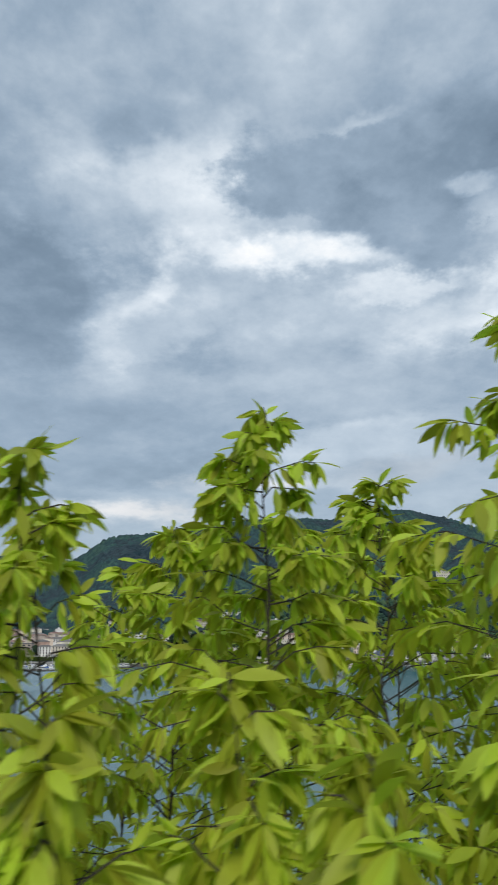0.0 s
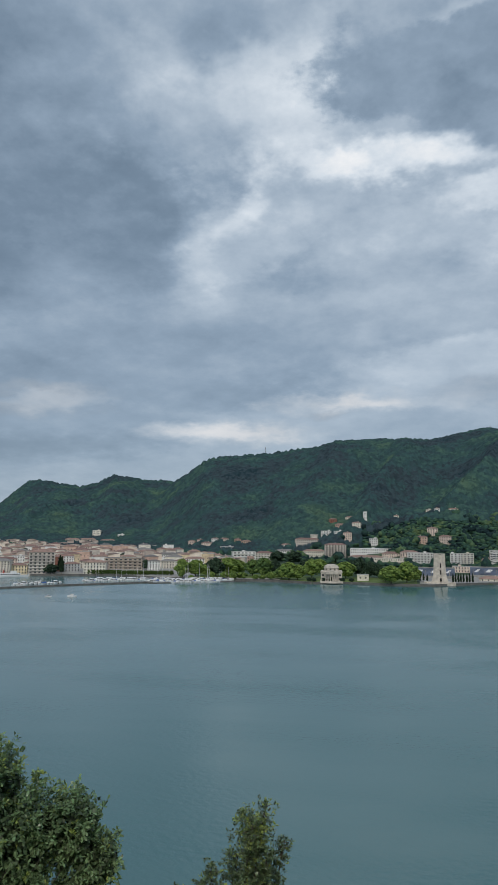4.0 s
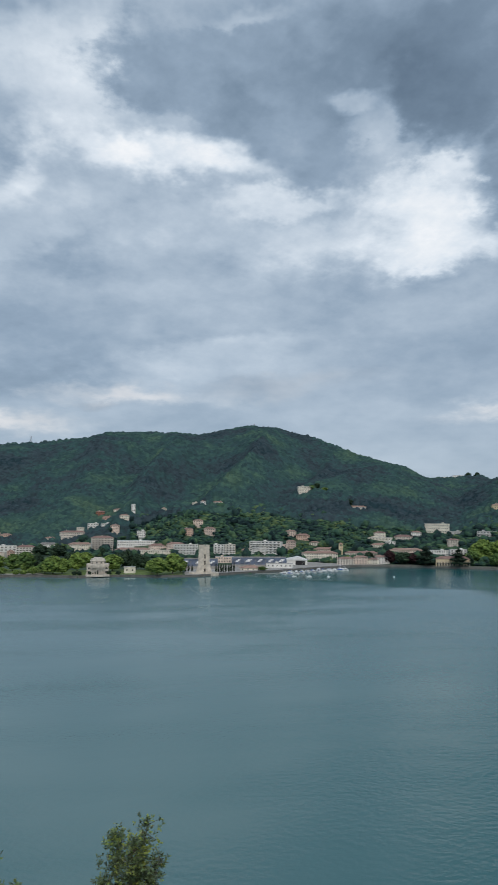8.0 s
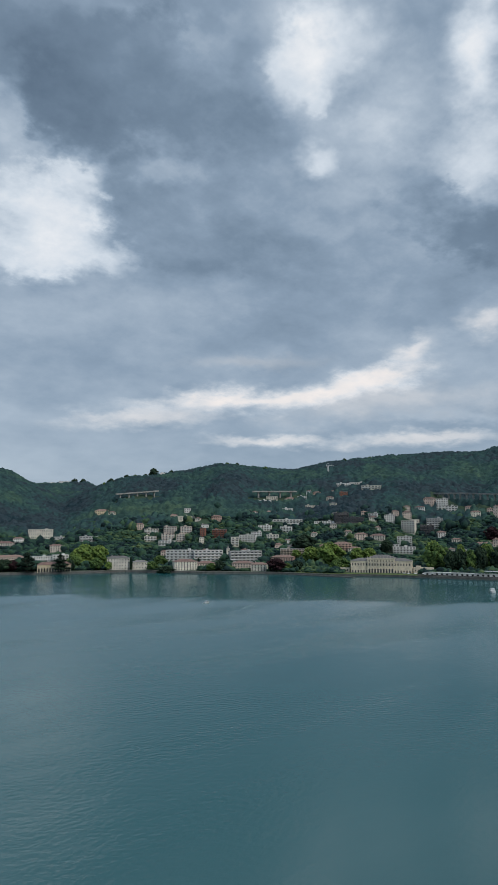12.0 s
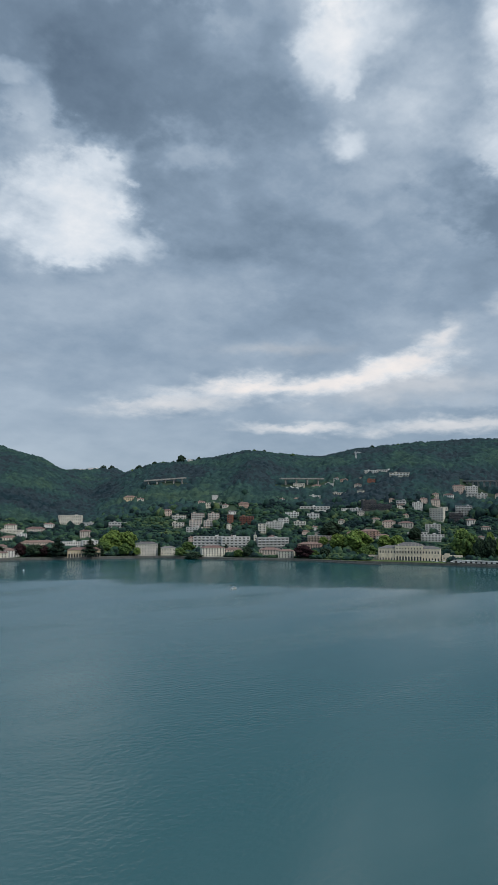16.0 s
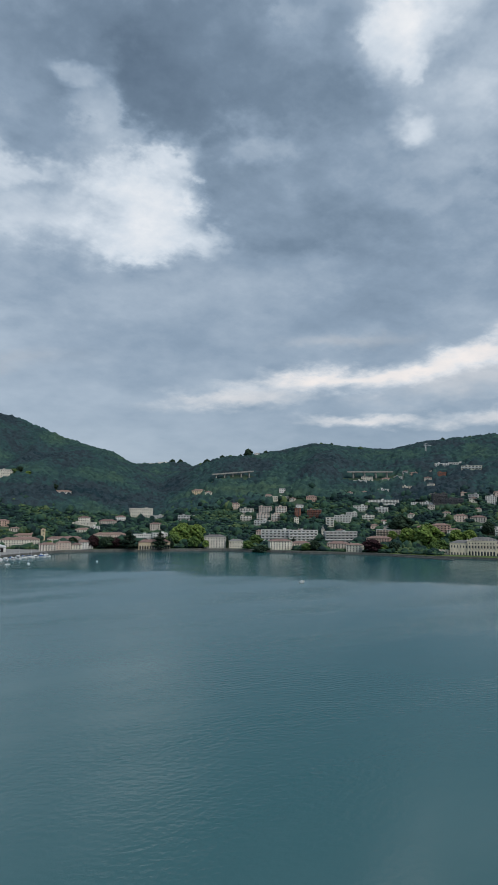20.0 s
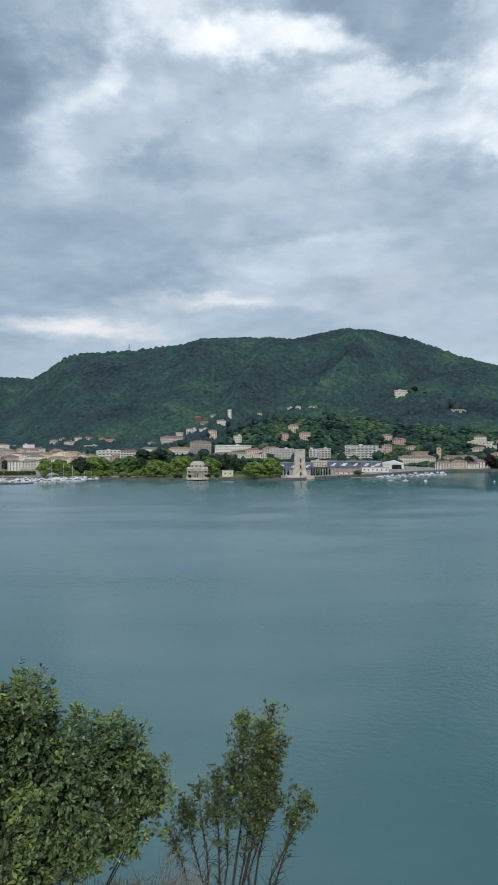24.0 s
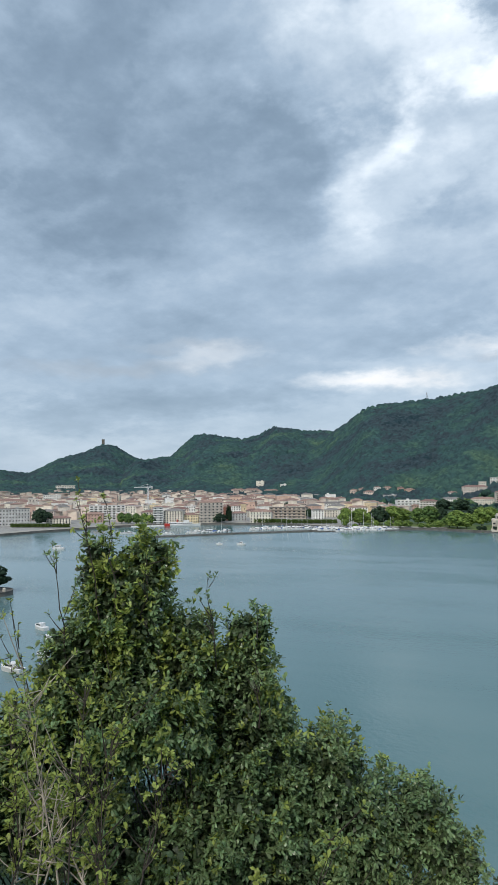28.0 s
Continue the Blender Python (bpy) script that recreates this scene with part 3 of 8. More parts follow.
MAIN_HILL = ((-19, 1.2, 2600, 1700), (-16, 2.8, 2550, 1650), (-15, 3.75, 2500, 1600), (-13.7, 4.6, 2450, 1500), (-12.7, 5.35, 2420, 1420), (-10.8, 5.8, 2400, 1330), (-7.6, 5.88, 2350, 1260),
             (-3.2, 6.65, 2280, 1190), (0.6, 7.2, 2220, 1150), (6.3, 7.12, 2150, 1150), (8.7, 7.68, 2120, 1140), (10.9, 8.08, 2100, 1130), (13.5, 7.55, 2080, 1100),
             (16.4, 6.97, 2040, 1080), (19.3, 5.8, 2000, 1070), (21.3, 5.1, 1980, 1060), (23.5, 4.45, 1950, 1060), (26, 3.2, 1900, 1060), (29, 1.9, 1850, 1060), (33, 0.6, 1800, 1060))
SADDLE = ((18, 2.4, 2300, 1120), (22, 2.9, 2300, 1120), (25.2, 3.5, 2300, 1120), (27.5, 3.4, 2300, 1120), (29.7, 3.58, 2300, 1120), (31, 3.0, 2300, 1120), (34, 2.3, 2250, 1120), (40, 1.0, 2250, 1120))
RIGHT_HILL = ((24, 0.4, 1750, 1080), (28, 2.0, 1750, 1070), (30.6, 3.2, 1750, 1060), (32.7, 3.92, 1750, 1050), (35.1, 4.25, 1760, 1040), (38.5, 4.55, 1780, 1010), (40.9, 5.15, 1800, 1000), (44.3, 4.85, 1820, 990),
              (47.1, 4.68, 1850, 980), (49.9, 5.25, 1880, 970), (52.7, 5.52, 1900, 960), (56.3, 5.72, 1900, 950), (62.6, 5.85, 1880, 930), (64.9, 6.5, 1850, 920), (72, 7.4, 1800, 900), (90, 7, 1800, 900))
KNOLL = ((1, 0.0, 1320, 1080), (4, 0.7, 1320, 1080), (7, 1.15, 1320, 1080), (10, 1.2, 1320, 1080), (13, 0.9, 1320, 1080), (17, 0.0, 1320, 1080))
EYE_HEIGHT = 62.0


def spline(table, column, bearing):
    return np.interp(bearing, [row[0] for row in table], [row[column] for row in table])


def bearing_of(x, y):
    return np.degrees(np.arctan2(x, y))


def far_height(bearing, r, x, y):
    z = 2.2 + np.clip((r - 880) / 700, 0, 1) * 9.0
    gully = layered(x, y, 330, 4, 5)
    skew = bearing * 31.0 - r * 0.30 + 260 * (layered(x, y, 420, 2, 33) - 0.5)
    spur = 1 - np.abs(2 * layered(skew + 4000, r * 0.16, 230, 1, 61) - 1) + 0.6 * (1 - np.abs(2 * layered(skew * 2.1 + 900, r * 0.5, 330, 2, 71) - 1))
    for table in (CASTLE_HILL, MIDDLE_HILL, MAIN_HILL, SADDLE, RIGHT_HILL, KNOLL):
        angle, crest, foot = (spline(table, k, bearing) for k in (1, 2, 3))
        inside = (bearing > table[0][0]) & (bearing < table[-1][0])
        top = EYE_HEIGHT + crest * np.tan(np.radians(angle - 0.17))
        s = np.clip((r - foot) / (crest - foot), 0, 1)
        rise = top * (0.72 * s ** 1.12 + 0.28 * s * s * (3 - 2 * s))
        rise = rise - top * 0.66 * s * np.clip(1 - s, 0, 1) ** 0.8 * (gully * 0.5 - 0.05 - (spur - 0.85) * 0.9)
        rise = rise + top * 0.95 * np.clip(s - 0.42, 0, 1) * np.clip(1 - s, 0, 1) * (spur - 0.95)
        rise = np.where(r > crest, top - (r - crest) * 0.22, rise)
        z = np.maximum(z, np.where(inside, rise, 0))
    return z


def near_height(bearing, r, near):
    """The slope under the camera: a path's edge, a grassy bank, then steep down to the lake."""
    x, y = r * np.sin(np.radians(bearing)), r * np.cos(np.radians(bearing))
    d = np.hypot(x - np.clip(x, -0.5, 5.2), y - np.clip(y, -1.5, 0.0))
    fall = 0.58 + 0.22 * np.clip((bearing + 3.5) / 4, 0, 1) + 0.4 * np.clip((bearing - 6) / 14, 0, 1)
    z = 60.35 - np.clip(d - 1.6, 0, 7.5) * fall - np.clip(d - 9.1, 0, None) * 1.05
    quay = 2.0 + np.clip(near - r, 0, None) * 0.16
    z = np.maximum(z, np.minimum(quay, 60.35))
    behind = np.clip((np.abs(bearing) - 100) / 40, 0, 1)
    return np.where(behind > 0, z * (1 - behind) + behind * (60.35 + np.clip(r - 2.5, 0, None) * 0.5), z)


def ground(x, y):
    """Height of the ground at a place, in metres over the lake."""
    x, y = np.asarray(x, float), np.asarray(y, float)
    r, b = np.hypot(x, y), bearing_of(x, y)
    near, far = spline(NEAR_SHORE, 1, b), spline(FAR_SHORE, 1, b)
    return np.where(r < near, near_height(b, r, near), np.where(r < far, -4.0, far_height(b, r, x, y)))


# ---------------------------------------------------------------- mesh helpers
def mesh_of(name, verts, faces, materials, smooth=False, index=None):
    me = bpy.data.meshes.new(name)
    me.from_pydata([tuple(v) for v in verts], [], [tuple(f) for f in faces])
    for m in materials if isinstance(materials, (list, tuple)) else [materials]:
        me.materials.append(m)
    if index is not None:
        me.polygons.foreach_set("material_index", index)
    if smooth:
        me.polygons.foreach_set("use_smooth", [True] * len(me.polygons))
    me.update()
    return me


def big_mesh(name, verts, tris, material, smooth=False):
    """A mesh from number arrays, for many thousand faces."""
    me = bpy.data.meshes.new(name)
    verts, tris = np.asarray(verts, np.float32), np.asarray(tris, np.int32)
    k = tris.shape[1]
    me.vertices.add(len(verts))
    me.vertices.foreach_set("co", verts.ravel())
    me.loops.add(tris.size)
    me.loops.foreach_set("vertex_index", tris.ravel())
    me.polygons.add(len(tris))
    me.polygons.foreach_set("loop_start", np.arange(0, tris.size, k, dtype=np.int32))
    me.polygons.foreach_set("loop_total", np.full(len(tris), k, np.int32))
    me.materials.append(material)
    me.update(calc_edges=True)
    me.polygons.foreach_set("use_smooth", np.full(len(tris), smooth, bool))
    return me


def part(name, bm, material, parent, label="", at=None):
    """Links a bmesh as one mesh object under a thing or a part."""
    me = bpy.data.meshes.new(name)
    bm.to_mesh(me)
    bm.free()
    for m in material if isinstance(material, (list, tuple)) else [material]:
        me.materials.append(m)
    return put(name, me, parent, at, label)


def put(name, me, parent, at=None, label=""):
    ob = new(name, me)
    ob.parent = parent
    if at is not None:
        ob.matrix_basis = at
    if label:
        ob["label"] = label
    return ob


def box(bm, x0, x1, y0, y1, z0, z1, index=0):
    v = [bm.verts.new(c) for c in ((x0, y0, z0), (x1, y0, z0), (x1, y1, z0), (x0, y1, z0), (x0, y0, z1), (x1, y0, z1), (x1, y1, z1), (x0, y1, z1))]
    for f in ((0, 3, 2, 1), (4, 5, 6, 7), (0, 1, 5, 4), (1, 2, 6, 5), (2, 3, 7, 6), (3, 0, 4, 7)):
        bm.faces.new([v[k] for k in f]).material_index = index
    return v


def tube(bm, points, radii, sides=6, index=0):
    """A tapered tube along points."""
    rings = []
    for k, (p, r) in enumerate(zip(points, radii)):
        p = Vector(p)
        a = Vector(points[min(k + 1, len(points) - 1)]) - Vector(points[max(k - 1, 0)])
        q = a.to_track_quat("Z", "Y") if a.length else Vector((0, 0, 1)).to_track_quat("Z", "Y")
        rings.append([bm.verts.new(p + q @ Vector((r * math.cos(2 * math.pi * s / sides), r * math.sin(2 * math.pi * s / sides), 0))) for s in range(sides)])
    for a, b in zip(rings, rings[1:]):
        for s in range(sides):
            bm.faces.new((a[s], a[(s + 1) % sides], b[(s + 1) % sides], b[s])).material_index = index
    bm.faces.new(rings[-1]).material_index = index
    bm.faces.new(rings[0][::-1]).material_index = index


def turned(bm, profile, sides=24, centre=(0, 0), index=0, start=0.0):
    """A turned solid from (radius, height) pairs."""
    rings = []
    for r, z in profile:
        rings.append([bm.verts.new((centre[0] + r * math.cos(start + 2 * math.pi * s / sides), centre[1] + r * math.sin(start + 2 * math.pi * s / sides), z)) for s in range(sides)])
    for a, b in zip(rings, rings[1:]):
        for s in range(sides):
            bm.faces.new((a[s], a[(s + 1) % sides], b[(s + 1) % sides], b[s])).material_index = index
    bm.faces.new(rings[-1]).material_index = index
    bm.faces.new(rings[0][::-1]).material_index = index


OCTAHEDRON = (np.array([[1.1, 0, -0.1], [0, 1.1, -0.1], [-1.1, 0, -0.1], [0, -1.1, -0.1], [0, 0, 0.95], [0, 0, -1]]),
              np.array([[0, 1, 4], [1, 2, 4], [2, 3, 4], [3, 0, 4], [1, 0, 5], [2, 1, 5], [3, 2, 5], [0, 3, 5]]))


# ---------------------------------------------------------------- ground and lake
def build_ground():
    bear = np.concatenate([np.arange(-180, -66, 4.0), np.arange(-66, 76, 0.3), np.arange(76, 180, 4.0)])
    near, far = spline(NEAR_SHORE, 1, bear), spline(FAR_SHORE, 1, bear)
    u = np.linspace(0, 1, 26) ** 2.2
    rings = [k * near * 0.999 for k in u[1:]]
    rings += [near + 1.0, near * 0.5 + far * 0.5, far - 0.6]
    v = np.linspace(0, 1, 110) ** 1.35
    rings += [far + 0.2 + k * (4900 - far) for k in v]
    grid_x = np.array([r * np.sin(np.radians(bear)) for r in rings])
    grid_y = np.array([r * np.cos(np.radians(bear)) for r in rings])
    grid_z = ground(grid_x, grid_y)
    grid_z[24:28] = np.minimum(grid_z[24:28], [[1.6], [-4], [-4], [-4]])
    n_r, n_b = grid_x.shape
    verts = np.concatenate([[[0, 0, 60.35]], np.stack([grid_x, grid_y, grid_z], -1).reshape(-1, 3)])
    k = np.arange(n_r * n_b).reshape(n_r, n_b) + 1
    nxt = np.roll(k, -1, axis=1)
    quads = np.stack([k[:-1], k[1:], nxt[1:], nxt[:-1]], -1).reshape(-1, 4)
    quads = quads[:, ::-1]
    first = np.stack([np.zeros(n_b, int), nxt[0], k[0]], -1)
    tris = np.concatenate([quads[:, [0, 1, 2]], quads[:, [0, 2, 3]], first])
    return new("ground", big_mesh("ground", verts, tris, GROUND, smooth=True))


tagged(build_ground(), "hilly ground of soil, scrub and grass round the lake", "ground", kind="structure")
lake = bmesh.new()
bmesh.ops.create_circle(lake, cap_ends=True, radius=1300, segments=96)
lake_me = bpy.data.meshes.new("lake")
lake.to_mesh(lake_me)
lake.free()
lake_me.materials.append(WATER)
tagged(new("water", lake_me), "calm grey-green lake water with light ripples", "lake", kind="structure")

# ---------------------------------------------------------------- houses
KEEP_CLEAR = []  # x, y, radius: no woodland here


def window_mesh(width, height):
    bm = bmesh.new()
    box(bm, -width / 2, width / 2, -0.06, 0.05, 0, height, 0)
    box(bm, -width / 2 - 0.15, width / 2 + 0.15, -0.22, 0.05, -0.18, -0.02, 1)
    box(bm, -width / 2 - 0.12, width / 2 + 0.12, -0.14, 0.05, height + 0.02, height + 0.16, 1)
    me = bpy.data.meshes.new("window")
    bm.to_mesh(me)
    bm.free()
    me.materials.append(GLASS)
    me.materials.append(STONE)
    return me


WIN_TALL, WIN_WIDE, WIN_BAND = window_mesh(1.25, 1.9), window_mesh(2.3, 1.7), window_mesh(3.4, 1.5)
WORDS = {"cream": "cream stucco", "white": "white plastered", "pink": "faded pink stucco", "tan": "tan stucco", "brick": "red brick", "terracotta": "terracotta stucco",
         "yellow": "yellow stucco", "grey": "grey rendered", "brown": "brown clad", "dark": "dark clad"}
TOPS = {"red": "a clay tile roof", "grey": "a slate roof", "flat": "a flat roof", "white": "a white sheet roof", "dark": "a dark flat roof"}
dice = random.Random(4)


def facing(x, y, turn=0.0, z=None):
    """A pose at a place on the ground whose front looks at the lake's middle."""
    return pose(x, y, float(ground(x, y)) if z is None else z, 0, 0, -float(bearing_of(x, y)) + turn)


def hip_roof(bm, w, d, z, rise, over=0.6):
    x0, x1, y0, y1 = -w / 2 - over, w / 2 + over, -over, d + over
    box(bm, x0, x1, y0, y1, z, z + 0.25)
    run = min(w, d) / 2
    a = [bm.verts.new(c) for c in ((x0, y0, z + 0.25), (x1, y0, z + 0.25), (x1, y1, z + 0.25), (x0, y1, z + 0.25))]
    if w >= d:
        r = [bm.verts.new((x0 + run, (y0 + y1) / 2, z + 0.25 + rise)), bm.verts.new((x1 - run, (y0 + y1) / 2, z + 0.25 + rise))]
        faces = ((a[0], a[1], r[1], r[0]), (a[1], a[2], r[1]), (a[2], a[3], r[0], r[1]), (a[3], a[0], r[0]))
    else:
        r = [bm.verts.new((0, y0 + run, z + 0.25 + rise)), bm.verts.new((0, y1 - run, z + 0.25 + rise))]
        faces = ((a[0], a[1], r[0]), (a[1], a[2], r[1], r[0]), (a[2], a[3], r[1]), (a[3], a[0], r[0], r[1]))
    for f in faces:
        bm.faces.new(f)


def house(kind, x, y, w, h, wall, roof, floors, turn=0.0, deep=None):
    """A house or block of flats with its front's windows, roof, chimneys or balconies."""
    d = deep or min(max(w * 0.6, 9.0), 16.0)
    rise = min(w, d) * 0.19 if roof in ("red", "grey") else 0.0
    body = max(h - rise * 0.8, 2.6)
    thing = new("apartment_block" if kind == "apt" else "house")
    thing.matrix_basis = facing(x, y, turn)
    bm = bmesh.new()
    box(bm, -w / 2, w / 2, 0, d, -5, body)
    box(bm, -w / 2 - 0.15, w / 2 + 0.15, -0.15, d + 0.15, body - 0.45, body - 0.05)
    part("wall", bm, WALL[wall], thing)
    bm = bmesh.new()
    if rise:
        hip_roof(bm, w, d, body, rise)
        roof_ob = part("roof", bm, ROOF[roof], thing)
        bm = bmesh.new()
        cx = w * dice.uniform(-0.3, 0.3)
        box(bm, cx - 0.45, cx + 0.45, d * 0.6, d * 0.6 + 0.8, body + rise * 0.3, body + rise + 1.1)
        box(bm, cx - 0.6, cx + 0.6, d * 0.6 - 0.15, d * 0.6 + 0.95, body + rise + 1.1, body + rise + 1.3)
        part("chimney", bm, WALL["tan"], roof_ob)
    else:
        box(bm, -w / 2 - 0.3, w / 2 + 0.3, -0.3, d + 0.3, body, body + 0.35)
        roof_ob = part("roof", bm, ROOF[roof], thing)
        if w > 14:
            bm = bmesh.new()
            cx = w * dice.uniform(-0.3, 0.3)
            box(bm, cx - 2, cx + 2, d * 0.3, d * 0.7, body + 0.35, body + 2.3)
            part("stair_head", bm, WALL[wall], roof_ob)
    tall = body / floors
    if kind == "apt":
        step = 4.6 if w < 40 else 6.0
        me, high = (WIN_WIDE, 1.7) if w < 40 else (WIN_BAND, 1.5)
    else:
        step, me, high = (5.4 if floors == 1 else 3.6), WIN_TALL, 1.9
        if floors * w / step > 60:
            step = w * floors / 60
    count = max(2, int(w / step))
    for f in range(floors):
        z = tall * f + max(0.5, (tall - high) * 0.55)
        for c in range(count):
            put("window", me, thing, pose((c + 0.5 - count / 2) * w / count, 0, z))
        if kind == "apt" and f:
            bm = bmesh.new()
            box(bm, -w / 2 * 0.96, w / 2 * 0.96, -1.35, 0, tall * f - 0.12, tall * f + 0.08)
            box(bm, -w / 2 * 0.96, w / 2 * 0.96, -1.4, -1.28, tall * f + 0.08, tall * f + 1.0)
            part("balcony", bm, WALL["white"] if wall in ("white", "cream", "grey", "pink") else WALL[wall], thing)
    tagged(thing, f"{WORDS[wall]} {'apartment block with balconies' if kind == 'apt' else 'house'} under {TOPS[roof]}", "building", group="buildings of the lakeside town")
    KEEP_CLEAR.append((x, y, w * 0.5 + 3))
    return thing

# ---------------------------------------------------------------- the buildings, along the shore and up the slopes
house("apt", -386, 809, 31.6, 29.3, "tan", "red", 7, 0)
house("house", -398, 805, 18.1, 15.1, "cream", "red", 3, -4)
house("house", -384, 852, 13.3, 20.4, "brick", "red", 4, 3)
house("house", -366, 857, 20.3, 11.7, "grey", "red", 3, 12)
house("house", -322, 823, 27.4, 17.1, "cream", "red", 4, -8)
house("apt", -315, 911, 53.4, 15.4, "brown", "dark", 4, -14)
house("house", -267, 902, 15.8, 14.2, "white", "grey", 4, 12)
house("house", -259, 946, 23.0, 12.3, "cream", "grey", 3, 0)
house("house", -309, 1119, 37.0, 12.7, "white", "grey", 3, 0)
house("house", -361, 1170, 35.9, 14.4, "pink", "red", 3, 0)
house("house", -476, 1389, 49.3, 13.5, "white", "red", 3, 12)
house("house", -429, 1429, 42.6, 12.5, "cream", "grey", 3, 12)
house("house", -506, 1241, 24.7, 18.0, "pink", "red", 3, 7)
house("house", -442, 1148, 28.9, 9.3, "terracotta", "red", 2, -4)
house("house", -770, 1792, 39.3, 18.0, "pink", "red", 3, 0)
house("house", -740, 1826, 44.6, 16.5, "pink", "red", 3, -4)
house("house", -659, 1772, 39.6, 14.3, "tan", "red", 2, 7)
house("house", -747, 1910, 24.1, 24.1, "cream", "flat", 4, -14)
house("house", -650, 1847, 18.1, 9.9, "white", "flat", 1, -8)
house("house", -273, 1212, 55.2, 10.4, "terracotta", "red", 2, -4)
house("house", -365, 1519, 17.0, 17.0, "pink", "red", 3, -14)
house("house", -342, 1504, 14.2, 11.6, "pink", "red", 3, 0)
house("house", -314, 1443, 21.1, 16.1, "pink", "red", 3, -14)
house("house", -297, 1453, 14.9, 16.2, "white", "red", 3, 0)
house("house", -252, 1362, 29.0, 15.1, "grey", "flat", 4, 12)
house("house", -275, 1453, 16.1, 9.9, "pink", "red", 2, 7)
house("house", -244, 1440, 13.5, 12.3, "terracotta", "red", 3, 7)
house("house", -223, 1423, 20.5, 12.1, "terracotta", "red", 3, 7)
house("apt", -188, 1182, 40.2, 14.1, "white", "flat", 3, 12)
house("apt", -155, 1191, 30.2, 14.1, "cream", "red", 3, -4)
house("house", -168, 1124, 11.4, 9.5, "terracotta", "red", 2, 3)
house("house", -90, 1340, 46.2, 19.1, "tan", "red", 4, -8)
house("house", -78, 1383, 13.9, 12.8, "cream", "flat", 2, -14)
house("apt", -54, 1396, 21.1, 14.1, "white", "flat", 3, -4)
house("house", -27, 1361, 17.1, 9.1, "white", "flat", 2, 12)
house("house", -10, 1327, 16.7, 18.9, "pink", "red", 4, 0)
house("house", -43, 1497, 17.6, 12.6, "brick", "red", 3, 0)
house("house", -26, 1435, 19.3, 12.0, "terracotta", "red", 2, 7)
house("house", -5, 1477, 21.1, 8.7, "cream", "red", 2, 0)
house("house", 8, 1391, 18.7, 10.5, "cream", "red", 2, 7)
house("house", 26, 1433, 7.2, 18.0, "white", "flat", 2, 7)
house("house", 37, 1229, 14.4, 13.4, "white", "flat", 4, 3)
house("apt", -29, 1187, 35.8, 29.9, "tan", "red", 8, 7)
house("house", -68, 1225, 41.2, 16.5, "cream", "red", 3, 0)
house("house", 31, 1185, 70.6, 8.9, "white", "white", 2, 3)
house("apt", 20, 1151, 57.9, 11.6, "cream", "red", 3, -14)
house("house", 63, 1148, 30.8, 9.6, "pink", "red", 2, 0)
house("house", 58, 1114, 61.7, 9.4, "cream", "flat", 2, -4)
house("apt", 105, 1097, 38.8, 19.4, "white", "flat", 5, 3)
house("house", 90, 1134, 28.6, 9.5, "pink", "red", 3, -8)
house("apt", 156, 1081, 16.5, 20.1, "white", "flat", 7, 0)
house("apt", 173, 1084, 20.3, 20.3, "cream", "flat", 7, 0)
house("house", 148, 967, 26.2, 8.2, "pink", "flat", 2, 0)
house("apt", 232, 1085, 42.8, 21.4, "grey", "flat", 7, -8)
house("house", 169, 1550, 15.7, 7.8, "cream", "flat", 1, -8)
house("house", 170, 1413, 9.6, 10.7, "white", "red", 2, 12)
house("house", 204, 1429, 19.4, 10.9, "cream", "red", 2, 12)
house("house", 116, 1184, 17.0, 13.0, "terracotta", "red", 3, -8)
house("house", 138, 1222, 17.5, 14.4, "pink", "red", 4, 3)
house("house", 155, 1194, 19.2, 14.1, "pink", "red", 3, -8)
house("house", 95, 1521, 10.2, 10.2, "cream", "red", 2, 7)
house("house", -131, 1312, 37.6, 8.8, "white", "grey", 2, -4)
house("house", -134, 1360, 20.6, 6.9, "white", "red", 2, -14)
house("house", 205, 1097, 15.9, 9.4, "pink", "red", 3, 0)
house("house", 398, 1442, 28.9, 16.3, "cream", "flat", 3, 7)
house("house", 478, 1323, 38.9, 5.9, "white", "red", 1, 7)
house("house", 575, 1169, 42.6, 17.5, "cream", "flat", 3, -8)
house("house", 454, 1148, 18.6, 12.4, "cream", "red", 3, -14)
house("house", 449, 1139, 45.2, 5.1, "cream", "flat", 1, -14)
house("house", 494, 1133, 31.1, 8.3, "tan", "red", 2, 7)
house("house", 528, 1155, 18.1, 8.5, "white", "red", 2, 3)
house("house", 605, 1151, 34.9, 6.5, "grey", "flat", 1, 0)
house("apt", 626, 1084, 31.5, 10.5, "grey", "flat", 2, 0)
house("house", 294, 1162, 17.1, 11.1, "pink", "red", 3, -14)
house("house", 312, 1144, 22.9, 10.9, "terracotta", "red", 3, 0)
house("apt", 232, 1084, 52.0, 23.2, "white", "flat", 6, -14)
house("house", 264, 1087, 10.3, 15.9, "pink", "flat", 3, -8)
house("house", 280, 1103, 15.3, 16.2, "pink", "red", 4, -8)
house("house", 325, 1120, 15.6, 6.8, "cream", "red", 2, -14)
house("house", 298, 995, 54.0, 13.1, "cream", "red", 3, 0)
house("house", 333, 1080, 37.0, 8.5, "pink", "red", 2, 7)
house("house", 375, 1023, 53.0, 11.0, "cream", "red", 2, 0)
house("house", 308, 905, 22.5, 10.4, "tan", "red", 3, 0)
house("house", 332, 912, 19.5, 11.4, "pink", "red", 3, -4)
house("house", 349, 910, 14.7, 8.2, "cream", "red", 2, -14)
house("house", 367, 917, 19.1, 10.8, "white", "red", 3, 3)
house("house", 434, 1097, 27.7, 6.9, "cream", "red", 2, 3)
